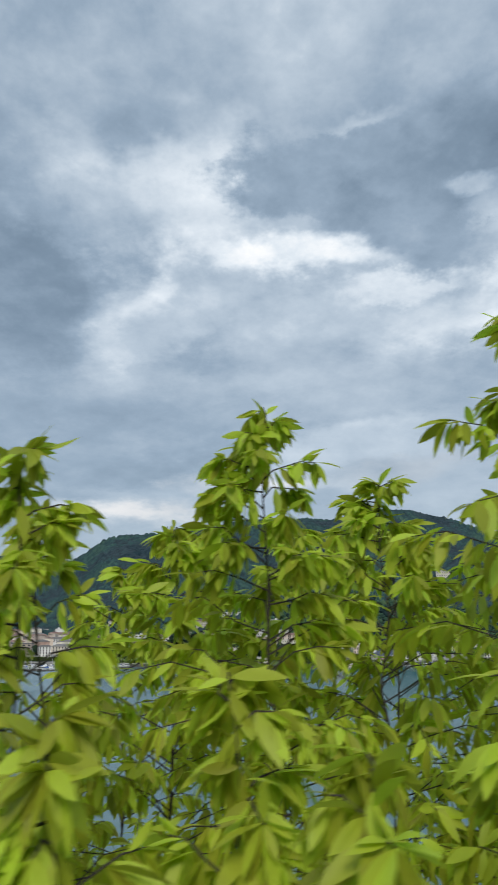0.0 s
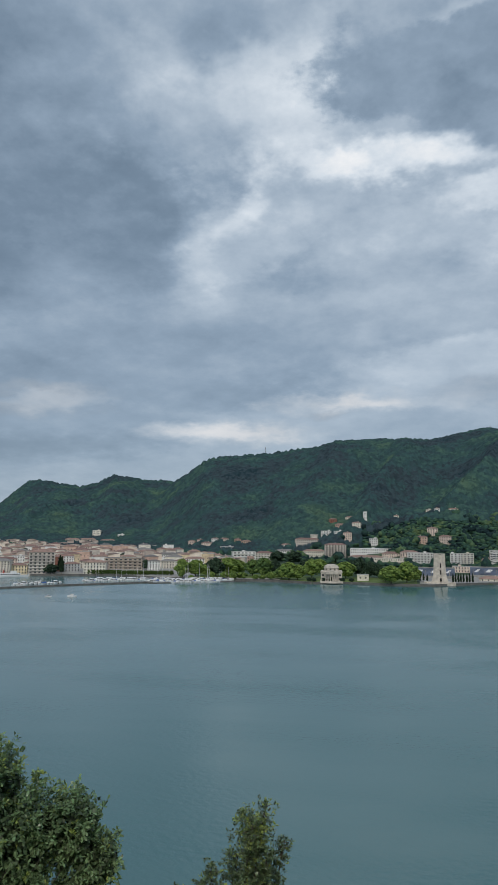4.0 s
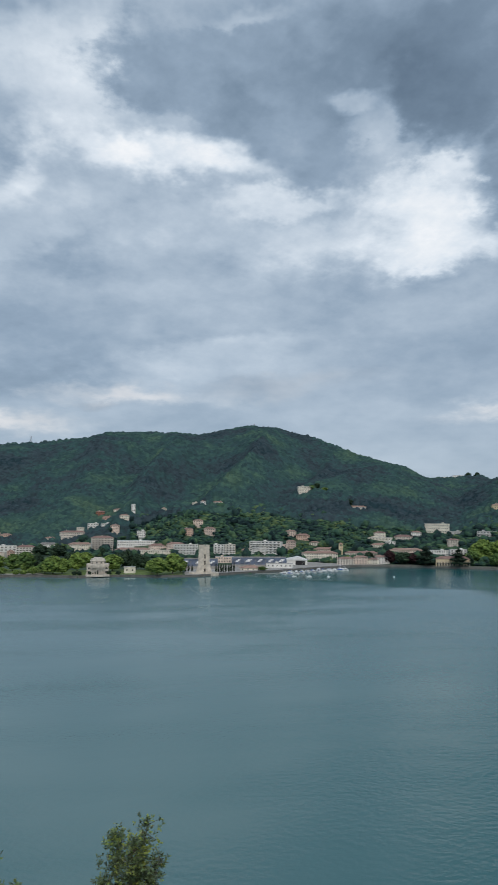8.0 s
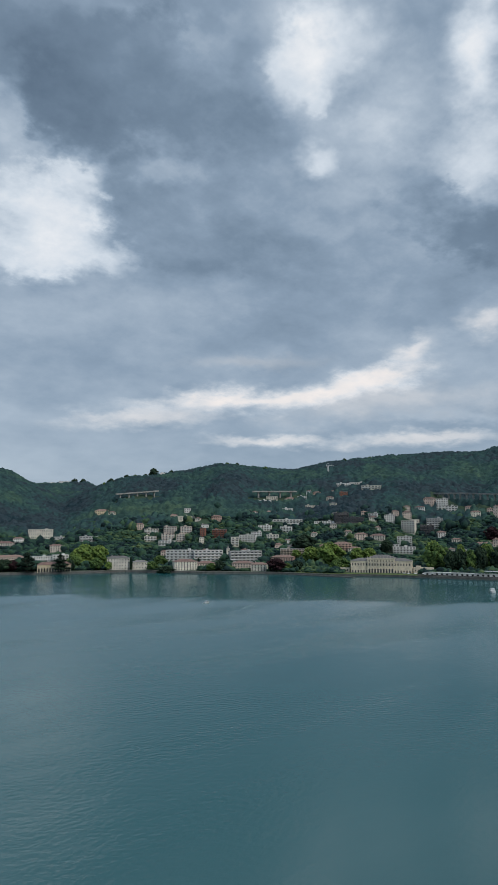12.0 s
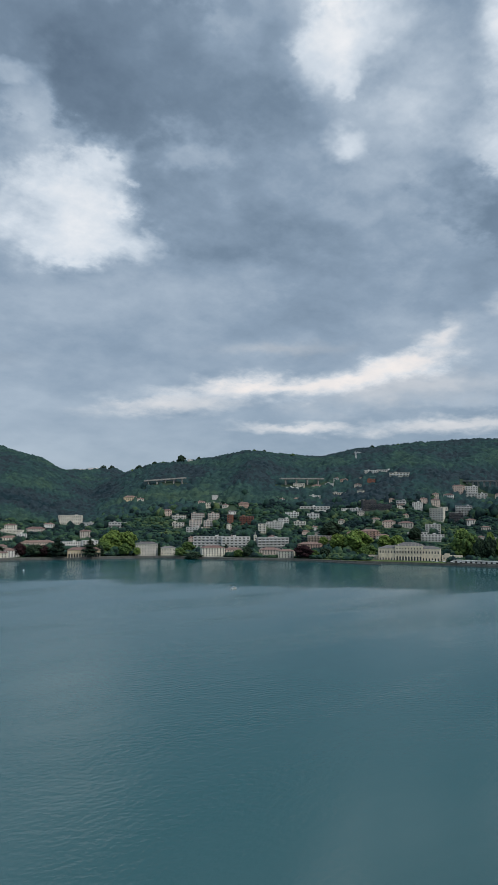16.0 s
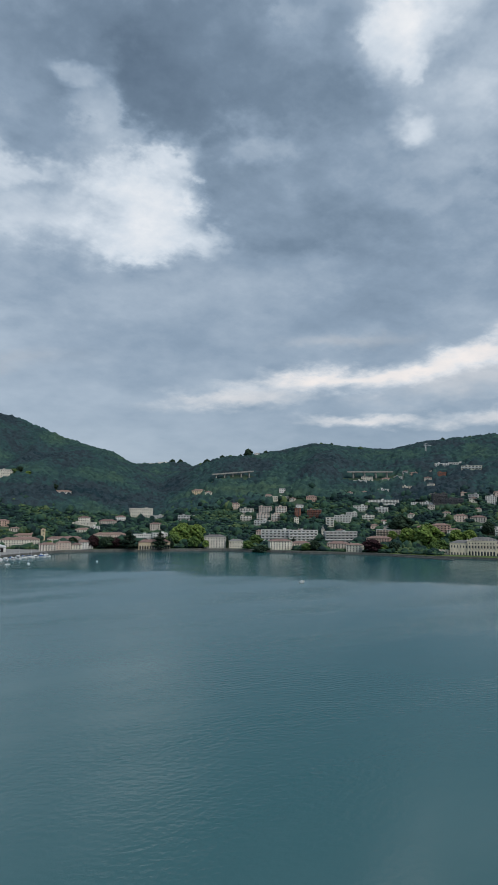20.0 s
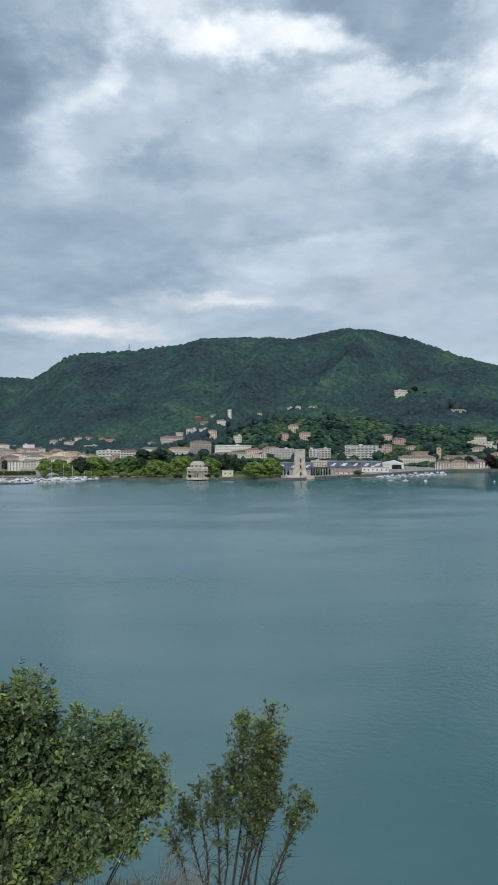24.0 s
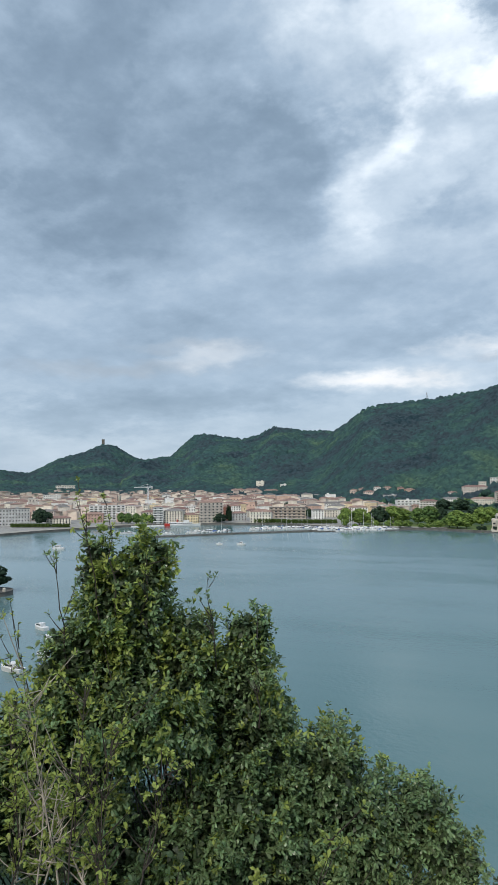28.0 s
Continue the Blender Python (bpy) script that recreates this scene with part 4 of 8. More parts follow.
house("house", 452, 1092, 15.9, 9.9, "white", "flat", 3, 3)
house("house", 450, 1026, 50.7, 11.3, "pink", "red", 2, -4)
house("house", 503, 1010, 36.0, 8.5, "white", "flat", 2, 7)
house("apt", 524, 992, 24.5, 12.2, "white", "flat", 3, 7)
house("house", 552, 1061, 20.1, 14.0, "tan", "red", 4, 12)
house("house", 720, 1196, 26.9, 12.9, "yellow", "red", 3, 7)
house("house", 724, 1166, 13.8, 9.2, "cream", "red", 2, -8)
house("house", 832, 1061, 12.4, 15.8, "white", "flat", 4, 0)
house("house", 800, 1063, 13.4, 11.2, "pink", "red", 2, 7)
house("house", 813, 1037, 39.8, 7.7, "cream", "flat", 2, 0)
house("house", 719, 1062, 17.2, 11.8, "pink", "red", 3, 0)
house("apt", 720, 1024, 25.2, 11.6, "cream", "flat", 4, 7)
house("apt", 698, 996, 21.4, 9.2, "cream", "flat", 3, 0)
house("apt", 743, 998, 24.0, 13.6, "pink", "flat", 4, 0)
house("apt", 716, 968, 22.2, 12.1, "pink", "flat", 4, 3)
house("apt", 697, 948, 26.6, 7.9, "white", "flat", 2, -14)
house("apt", 753, 963, 19.5, 12.3, "pink", "flat", 4, 7)
house("apt", 724, 939, 18.9, 11.9, "pink", "flat", 4, 3)
house("house", 757, 923, 9.0, 17.0, "brick", "flat", 5, -14)
house("house", 736, 899, 7.8, 10.7, "cream", "flat", 3, 7)
house("apt", 777, 901, 24.0, 15.0, "brick", "flat", 4, -4)
house("apt", 655, 854, 46.0, 17.1, "white", "flat", 4, -14)
house("apt", 681, 815, 44.5, 16.9, "white", "flat", 4, 3)
house("house", 586, 750, 31.9, 14.4, "cream", "red", 4, 12)
house("house", 627, 756, 26.4, 9.9, "pink", "red", 3, 3)
house("house", 524, 824, 31.1, 18.8, "tan", "grey", 4, 3)
house("house", 551, 811, 20.5, 12.3, "cream", "grey", 2, 0)
house("apt", 718, 769, 49.4, 16.8, "grey", "flat", 4, 12)
house("house", 649, 705, 28.1, 11.2, "pink", "red", 3, -14)
house("house", 645, 667, 21.0, 10.9, "cream", "red", 3, -14)
house("house", 748, 722, 34.9, 10.5, "terracotta", "red", 3, -14)
house("apt", 783, 732, 37.8, 12.6, "brown", "flat", 4, 3)
house("apt", 835, 704, 25.6, 13.7, "terracotta", "red", 4, 0)
house("apt", 849, 684, 27.4, 15.5, "terracotta", "red", 4, 12)
house("apt", 933, 888, 61.6, 7.6, "white", "flat", 2, 0)
house("apt", 867, 878, 24.8, 10.3, "white", "flat", 3, 3)
house("apt", 892, 850, 21.7, 10.3, "white", "flat", 4, -4)
house("apt", 824, 856, 18.9, 10.0, "white", "flat", 3, 3)
house("apt", 792, 845, 28.2, 11.7, "white", "flat", 3, -4)
house("apt", 759, 840, 13.3, 15.2, "cream", "flat", 4, 3)
house("apt", 836, 828, 20.7, 8.9, "cream", "flat", 3, 3)
house("house", 996, 1009, 27.4, 5.9, "white", "flat", 1, 0)
house("house", 1028, 1020, 24.3, 7.3, "cream", "flat", 2, 0)
house("house", 1053, 989, 23.0, 7.3, "cream", "red", 2, 7)
house("house", 1068, 969, 19.4, 6.0, "white", "flat", 2, -8)
house("house", 1094, 973, 11.1, 11.1, "white", "red", 2, -14)
house("house", 1104, 959, 15.9, 8.6, "terracotta", "red", 2, -4)
house("house", 1089, 909, 15.5, 11.9, "cream", "red", 3, 0)
house("house", 1044, 920, 26.9, 5.8, "cream", "flat", 2, 0)
house("house", 955, 951, 23.7, 5.7, "tan", "red", 2, 0)
house("house", 986, 934, 21.6, 5.7, "white", "flat", 2, 0)
house("house", 831, 971, 19.3, 10.7, "terracotta", "red", 2, 3)
house("apt", 1182, 949, 31.8, 8.9, "white", "flat", 2, -4)
house("apt", 1212, 931, 35.9, 7.7, "white", "flat", 2, 7)
house("apt", 1175, 867, 41.6, 8.6, "cream", "flat", 2, -8)
house("house", 1128, 905, 17.0, 12.1, "brick", "flat", 2, -8)
house("house", 1132, 938, 9.9, 7.4, "cream", "red", 2, 3)
house("house", 959, 832, 12.8, 7.5, "white", "flat", 2, 3)
house("apt", 962, 807, 24.2, 7.4, "white", "flat", 2, 0)
house("apt", 974, 786, 25.2, 18.9, "dark", "dark", 4, 12)
house("apt", 984, 768, 37.7, 10.5, "dark", "dark", 3, -4)
house("apt", 1020, 751, 17.0, 11.7, "grey", "flat", 3, -8)
house("house", 1034, 724, 18.0, 13.8, "white", "flat", 4, 3)
house("house", 1012, 745, 12.6, 8.4, "cream", "red", 2, 0)
house("house", 1074, 739, 14.2, 9.8, "pink", "red", 2, 12)
house("house", 1115, 740, 12.3, 13.5, "pink", "red", 3, 0)
house("house", 1090, 724, 16.5, 13.2, "pink", "red", 3, 0)
house("house", 1143, 730, 18.2, 13.6, "white", "red", 3, -8)
house("apt", 1024, 679, 23.7, 22.7, "cream", "flat", 6, -14)
house("apt", 1096, 669, 29.1, 19.4, "grey", "flat", 5, 0)
house("apt", 1048, 655, 23.8, 17.6, "dark", "flat", 4, 3)
house("house", 1043, 625, 15.3, 10.2, "cream", "red", 3, -4)
house("house", 1207, 745, 20.2, 14.3, "pink", "red", 3, 0)
house("house", 914, 698, 21.2, 11.6, "pink", "red", 3, 3)
house("house", 933, 679, 24.2, 9.7, "tan", "red", 3, -8)
house("house", 979, 711, 10.1, 6.1, "cream", "red", 2, 3)
house("apt", 903, 635, 29.6, 10.2, "white", "flat", 3, -4)
house("apt", 910, 611, 34.9, 11.0, "white", "flat", 3, 7)
house("apt", 947, 635, 23.9, 16.3, "white", "flat", 5, 0)
house("house", 855, 666, 20.0, 8.2, "cream", "red", 2, 0)
house("apt", 1220, 726, 23.8, 16.7, "white", "flat", 4, 12)
house("apt", 1202, 706, 42.1, 14.0, "white", "flat", 4, 3)
house("house", 1195, 742, 18.9, 17.7, "pink", "red", 3, 7)
house("house", 1202, 657, 16.1, 11.5, "pink", "red", 3, 0)
house("house", 1160, 622, 17.7, 13.2, "cream", "red", 3, 7)
house("house", 1195, 611, 11.3, 12.4, "pink", "red", 3, 7)
house("house", 1174, 587, 15.4, 22.0, "pink", "red", 4, -14)
house("house", 1182, 571, 22.0, 12.1, "tan", "red", 2, 7)
house("house", 1014, 508, 16.2, 12.4, "pink", "red", 3, -4)
house("house", 1015, 532, 30.8, 5.8, "cream", "red", 2, 0)
house("house", 998, 486, 20.5, 7.4, "cream", "red", 2, -14)
house("house", 1040, 622, 12.2, 10.2, "white", "red", 3, 12)
house("house", 999, 571, 14.5, 6.8, "cream", "red", 2, 7)
house("house", -609, 690, 37.1, 21.6, "grey", "dark", 5, 0)
house("house", -906, 1020, 50.3, 16.0, "pink", "red", 3, -14)
house("house", -773, 921, 14.1, 23.2, "tan", "flat", 3, 12)
house("house", -928, 1164, 35.0, 18.7, "white", "flat", 4, 0)
house("apt", -1515, 1974, 66.8, 27.1, "cream", "flat", 4, 3)
house("house", -571, 730, 31.1, 10.1, "cream", "red", 3, 0)
house("house", -543, 768, 24.4, 13.4, "terracotta", "red", 3, -8)
house("apt", -555, 818, 50.6, 19.9, "white", "flat", 6, 0)
house("house", -557, 900, 35.5, 15.1, "cream", "flat", 4, -8)
house("apt", -445, 771, 13.4, 21.7, "grey", "flat", 7, 0)
house("house", -430, 784, 25.5, 18.8, "cream", "grey", 6, -14)
house("house", -412, 798, 21.9, 12.8, "yellow", "red", 3, -14)
house("house", -495, 958, 18.1, 12.7, "white", "flat", 3, 0)
house("house", -396, 807, 9.8, 14.3, "cream", "red", 3, 7)

# villas on the skyline
house("house", 1029, 2023, 30, 16, "white", "flat", 2, 5)
house("house", 1065, 2004, 34, 20, "white", "flat", 2, 5)
house("house", 1027, 1410, 19, 13, "white", "flat", 2, 5)


# ---------------------------------------------------------------- trees of the shore and the gardens
def crown_mesh(name, seed, shape, material, lumps=420, lump=0.105):
    """A crown one unit wide and one high, of many clumps; shape gives the half width at a height from 0 to 1."""
    rng = np.random.default_rng(seed)
    bv, bf = OCTAHEDRON
    h = rng.uniform(0.0, 1.0, lumps)
    a = rng.uniform(0, 2 * np.pi, lumps)
    wid = np.array([shape(k) for k in h]) * np.sqrt(rng.uniform(0.25, 1.0, lumps)) * (0.85 + 0.3 * np.sin(a * 3 + h * 9 + seed))
    c = np.stack([wid * np.cos(a), wid * np.sin(a), 0.16 + h * 0.80], 1)
    s = lump * rng.uniform(0.55, 1.15, lumps) * np.clip(np.array([shape(k) for k in h]) * 2.2, 0.35, 1)
    jag = rng.uniform(0.7, 1.3, (lumps, len(bv)))
    v = c[:, None, :] + bv[None] * (jag * s[:, None])[..., None] * np.array([1, 1, 0.8])
    t = (bf[None] + (np.arange(lumps) * len(bv))[:, None, None]).reshape(-1, 3)
    return big_mesh(name, v.reshape(-1, 3), t, material, smooth=True)


def green(name, shades):
    return wood_mat(name, shades, own=0.5, patch=0.4)


TREE_LOOK = {
    "light": (lambda k: 0.5 * math.sin(math.pi * min(1, 0.12 + k * 0.86)) ** 0.6, green("fresh_green_foliage", ((0.105, 0.180, 0.050), (0.160, 0.240, 0.062), (0.225, 0.300, 0.078))), "broad tree in fresh light green leaf"),
    "mid": (lambda k: 0.5 * math.sin(math.pi * min(1, 0.12 + k * 0.86)) ** 0.6, green("green_foliage", ((0.066, 0.122, 0.046), (0.100, 0.172, 0.054), (0.150, 0.218, 0.062))), "broad green leafy garden tree"),
    "dark": (lambda k: 0.5 * math.sin(math.pi * min(1, 0.1 + k * 0.9)) ** 0.7, green("dark_foliage", ((0.024, 0.046, 0.032), (0.036, 0.064, 0.040), (0.050, 0.084, 0.044))), "dense dark green garden tree"),
    "copper": (lambda k: 0.5 * math.sin(math.pi * min(1, 0.12 + k * 0.86)) ** 0.6, green("copper_foliage", ((0.022, 0.012, 0.016), (0.040, 0.020, 0.024), (0.060, 0.032, 0.034))), "broad copper beech in dark purple leaf"),
    "cypress": (lambda k: 0.5 * (0.35 + 0.65 * math.sin(math.pi * min(1, k * 0.75 + 0.18))) * (1 - 0.5 * k), green("cypress_foliage", ((0.012, 0.026, 0.014), (0.020, 0.038, 0.020), (0.028, 0.050, 0.024))), "slender dark green cypress"),
    "cedar": (lambda k: 0.5 * (1 - k) ** 0.6 * (0.72 + 0.28 * math.cos(k * 22)), green("cedar_foliage", ((0.010, 0.022, 0.016), (0.018, 0.034, 0.022), (0.028, 0.048, 0.030))), "spreading dark cedar with layered boughs"),
    "clipped": (lambda k: 0.5 * (0.9 if 0.02 < k < 0.98 else 0.6), green("clipped_foliage", ((0.050, 0.085, 0.026), (0.075, 0.120, 0.032), (0.095, 0.140, 0.036))), "clipped plane tree in a promenade row"),
}
TREE_MESH, TREE_COUNT = {}, {}


def plant(kind, x, y, wide, tall):
    """A tree with a tapered trunk, limbs and a crown of clumps."""
    shape, leaf, label = TREE_LOOK[kind]
    if kind not in TREE_MESH:
        crowns = [crown_mesh("crown", 31 + k * 7 + len(kind), shape, leaf) for k in range(3)]
        bm = bmesh.new()
        tube(bm, [(0, 0, -0.15), (0.01, 0, 0.2), (0, 0.01, 0.55)], [0.035, 0.028, 0.012], 7)
        for k in range(5):
            a = k * 1.26
            tube(bm, [(0, 0, 0.16 + 0.05 * k), (0.14 * math.cos(a), 0.14 * math.sin(a), 0.32 + 0.05 * k), (0.26 * math.cos(a), 0.26 * math.sin(a), 0.46 + 0.05 * k)], [0.016, 0.011, 0.005], 5)
        trunk = bpy.data.meshes.new("trunk")
        bm.to_mesh(trunk)
        bm.free()
        trunk.materials.append(BARK)
        TREE_MESH[kind], TREE_COUNT[kind] = (crowns, trunk), 0
    crowns, trunk = TREE_MESH[kind]
    TREE_COUNT[kind] += 1
    thing = new("cypress_tree" if kind == "cypress" else "cedar_tree" if kind == "cedar" else "tree")
    thing.matrix_basis = pose(x, y, float(ground(x, y)), 0, 0, dice.uniform(0, 360)) @ Matrix.Diagonal((wide, wide, tall, 1))
    put("trunk", trunk, thing)
    put("crown", crowns[TREE_COUNT[kind] % 3], thing)
    tagged(thing, label, "tree", group="trees of the shore and gardens")
    KEEP_CLEAR.append((x, y, wide * 0.4))


plant("dark", 1008, 1428, 22, 29)
plant("dark", 952, 1465, 16, 20)
plant("mid", 970, 1454, 15, 17)
plant("dark", 991, 1439, 13, 16)
plant("dark", 917, 1484, 19, 22)
plant("dark", 1097, 1998, 23, 29)
plant("dark", 1120, 1985, 21, 27)
plant("mid", 903, 1492, 13, 17)
plant("dark", 1045, 1400, 12, 19)
plant("dark", 1091, 1374, 13, 17)
plant("dark", 1119, 1358, 12, 17)
plant("mid", 1167, 1323, 13, 16)
plant("dark", 1187, 1305, 12, 16)
plant("mid", 1245, 1258, 12, 16)
plant("dark", 1445, 1154, 11, 18)
plant("mid", 1503, 1111, 13, 17)
plant("cypress", -362, 815, 6.7, 23.2)
plant("dark", -375, 812, 16.5, 13.5)
plant("dark", -361, 1046, 22.3, 15.8)
plant("dark", -282, 910, 11.2, 15.2)
plant("light", -204, 809, 18.2, 22.4)
plant("light", -191, 823, 21.3, 21.3)
plant("light", -177, 826, 15.6, 17.0)
plant("dark", -167, 828, 21.3, 24.1)
plant("light", -155, 851, 26.1, 23.2)
plant("light", -203, 797, 7.6, 9.7)
plant("light", -190, 796, 8.2, 10.3)
plant("light", -177, 795, 10.9, 8.9)
plant("light", -165, 796, 8.2, 8.2)
plant("light", -149, 793, 9.5, 8.8)
plant("light", -138, 791, 10.8, 9.4)
plant("light", -128, 793, 12.1, 8.8)
plant("mid", -124, 848, 17.2, 21.6)
plant("light", -146, 873, 19.3, 19.3)
plant("mid", -106, 822, 20.9, 25.0)
plant("dark", -95, 844, 14.2, 22.8)
plant("light", -112, 791, 8.0, 6.0)
plant("light", -104, 792, 8.0, 5.4)
plant("light", -94, 791, 10.7, 9.4)
plant("light", -73, 794, 22.7, 21.4)
plant("light", -63, 795, 17.4, 18.7)
plant("mid", -83, 809, 17.7, 15.0)
plant("dark", -60, 891, 22.5, 21.0)
plant("light", -49, 834, 21.0, 23.8)
plant("light", -44, 932, 18.8, 18.8)
plant("dark", -29, 1127, 13.2, 15.1)
plant("light", -8, 833, 23.8, 21.0)
plant("dark", 9, 857, 18.7, 25.9)
plant("dark", 21, 849, 15.7, 21.4)
plant("dark", 31, 851, 15.7, 18.6)
plant("dark", -2, 901, 16.6, 19.7)
plant("mid", 37, 799, 14.8, 14.8)
plant("light", 42, 766, 23.2, 20.6)
plant("light", 60, 779, 22.3, 24.9)
plant("light", 71, 806, 14.9, 16.3)
plant("dark", -48, 772, 6.5, 5.2)
plant("dark", -43, 772, 5.8, 5.2)
plant("dark", -31, 775, 5.2, 4.6)
plant("dark", -25, 775, 5.2, 4.6)
plant("dark", -11, 777, 5.9, 5.2)
plant("dark", -6, 777, 5.9, 5.2)
plant("dark", -1, 779, 5.9, 4.6)
plant("cypress", 111, 790, 2.7, 11.4)
plant("cypress", 114, 792, 2.7, 11.4)
plant("cypress", 117, 791, 2.7, 12.1)
plant("cypress", 120, 793, 2.7, 11.4)
plant("cypress", 123, 794, 2.7, 12.1)
plant("cypress", 127, 796, 2.7, 11.5)
plant("cypress", 130, 797, 2.7, 12.2)
plant("cypress", 134, 801, 2.7, 11.6)
plant("cypress", 77, 808, 2.7, 9.5)
plant("cypress", 81, 810, 2.7, 9.6)
plant("cypress", 85, 809, 2.7, 8.9)
plant("mid", 173, 822, 11.3, 5.6)
plant("mid", 154, 811, 5.5, 5.5)
plant("dark", -95, 1111, 28.1, 20.6)
plant("dark", -124, 1134, 24.9, 19.1)
plant("mid", -95, 1239, 22.9, 14.6)
plant("mid", 308, 1033, 14.5, 12.7)
plant("copper", 377, 916, 14.9, 19.9)
plant("dark", 390, 902, 19.8, 18.1)
plant("copper", 404, 900, 18.2, 16.5)
plant("cedar", 452, 856, 27.6, 24.4)
plant("dark", 468, 859, 13.1, 16.4)
plant("light", 510, 904, 27.9, 31.3)
plant("light", 540, 922, 26.9, 30.5)
plant("mid", 500, 843, 18.1, 18.1)
plant("light", 328, 956, 10.2, 10.2)
plant("dark", 219, 1070, 12.8, 11.0)
plant("mid", 274, 1074, 13.0, 13.0)
plant("mid", 415, 1445, 18.0, 13.0)
plant("light", 438, 1420, 15.0, 10.0)
plant("dark", 428, 1447, 15.0, 14.0)
plant("dark", 468, 1343, 13.0, 12.0)
plant("dark", 372, 982, 15.9, 14.1)
plant("copper", 383, 930, 20.2, 16.9)
plant("dark", 397, 903, 16.5, 18.2)
plant("cedar", 416, 881, 32.7, 27.8)
plant("light", 521, 914, 28.2, 35.3)
plant("light", 538, 900, 26.4, 33.4)
plant("mid", 487, 883, 22.0, 18.6)
plant("light", 511, 829, 9.8, 13.1)
plant("cypress", 537, 812, 4.9, 18.0)
plant("mid", 554, 786, 14.5, 12.9)
plant("dark", 564, 767, 24.0, 14.4)
plant("mid", 606, 838, 19.1, 17.3)
plant("mid", 606, 719, 14.2, 11.0)
plant("dark", 613, 710, 14.2, 15.7)
plant("cypress", 648, 799, 6.9, 13.8)
plant("copper", 656, 643, 24.6, 18.5)
plant("mid", 680, 646, 12.6, 11.0)
plant("dark", 691, 637, 14.2, 14.2)
plant("light", 778, 720, 14.2, 14.2)
plant("light", 765, 678, 25.7, 27.4)
plant("light", 768, 643, 35.3, 37.0)
plant("mid", 734, 593, 20.6, 17.4)
plant("light", 812, 627, 22.4, 22.4)
plant("light", 831, 619, 19.1, 20.9)
plant("mid", 712, 589, 14.0, 15.5)
plant("mid", 824, 500, 32.3, 35.6)
plant("light", 873, 536, 25.8, 34.4)
plant("dark", 816, 483, 19.1, 28.6)
plant("dark", 810, 732, 36.6, 31.1)
plant("mid", 789, 681, 19.2, 22.7)
plant("dark", 893, 632, 20.2, 22.0)
plant("mid", 793, 486, 28.1, 39.0)
plant("dark", 789, 461, 15.3, 30.7)
plant("dark", 797, 451, 16.9, 32.3)
plant("mid", 805, 441, 13.9, 30.8)
plant("dark", 814, 433, 18.6, 35.6)
plant("mid", 837, 433, 20.5, 34.8)
plant("dark", 828, 414, 20.2, 35.7)
plant("dark", 836, 403, 20.2, 38.9)
plant("light", 900, 509, 12.1, 26.0)
plant("light", 940, 490, 19.6, 23.1)
plant("copper", 1044, 533, 21.6, 25.6)
plant("dark", -583, 707, 20.0, 23.1)
plant("dark", -585, 726, 14.1, 17.2)
plant("mid", -606, 701, 10.9, 10.9)
plant("mid", -496, 763, 10.7, 15.3)
plant("mid", -482, 758, 12.1, 15.1)
plant("mid", -472, 762, 12.0, 15.0)
plant("mid", -461, 764, 12.0, 15.0)
plant("mid", -453, 767, 10.5, 13.4)
plant("cypress", -375, 838, 6.9, 23.1)
plant("dark", -390, 833, 10.8, 13.9)
plant("dark", -895, 1303, 15.9, 18.6)
plant("dark", -629, 1240, 14.0, 11.7)
plant("clipped", -329, 823, 5.9, 5.9)
plant("clipped", -323, 823, 5.9, 5.9)
plant("clipped", -319, 825, 5.9, 5.9)
plant("clipped", -314, 825, 5.9, 5.9)
plant("clipped", -309, 826, 5.9, 5.9)
plant("clipped", -305, 828, 5.9, 5.9)
plant("clipped", -300, 828, 5.9, 5.9)
plant("clipped", -294, 826, 5.9, 5.9)
plant("clipped", -288, 824, 5.9, 5.9)
plant("clipped", -282, 821, 5.8, 5.8)
plant("clipped", -277, 823, 5.8, 5.8)
plant("clipped", -273, 824, 5.8, 5.8)
plant("clipped", -268, 824, 5.8, 5.8)
plant("clipped", -263, 826, 5.8, 5.8)
plant("clipped", -258, 827, 5.8, 5.8)
plant("clipped", -254, 828, 5.8, 5.8)
plant("clipped", -249, 830, 5.8, 5.8)
plant("clipped", -244, 829, 5.8, 5.8)
plant("clipped", -239, 831, 5.8, 5.8)
plant("clipped", -235, 832, 5.8, 5.8)
plant("clipped", -230, 833, 5.8, 5.8)
plant("clipped", -225, 835, 5.8, 5.8)
plant("clipped", -594, 669, 5.3, 5.3)
plant("clipped", -589, 670, 5.2, 5.2)
plant("clipped", -585, 672, 5.2, 5.2)
plant("clipped", -580, 673, 5.2, 5.2)
plant("clipped", -575, 674, 5.2, 5.2)
plant("clipped", -572, 677, 5.2, 5.2)
plant("clipped", -567, 678, 5.2, 5.2)
plant("clipped", -563, 680, 5.2, 5.2)
plant("clipped", -558, 681, 5.2, 5.2)
plant("clipped", -553, 682, 5.2, 5.2)
plant("clipped", -549, 683, 5.1, 5.1)
plant("clipped", -544, 685, 5.1, 5.1)
plant("clipped", -539, 686, 5.1, 5.1)
plant("clipped", -535, 687, 5.1, 5.1)
plant("clipped", -530, 688, 5.1, 5.1)
plant("clipped", -525, 689, 5.1, 5.1)

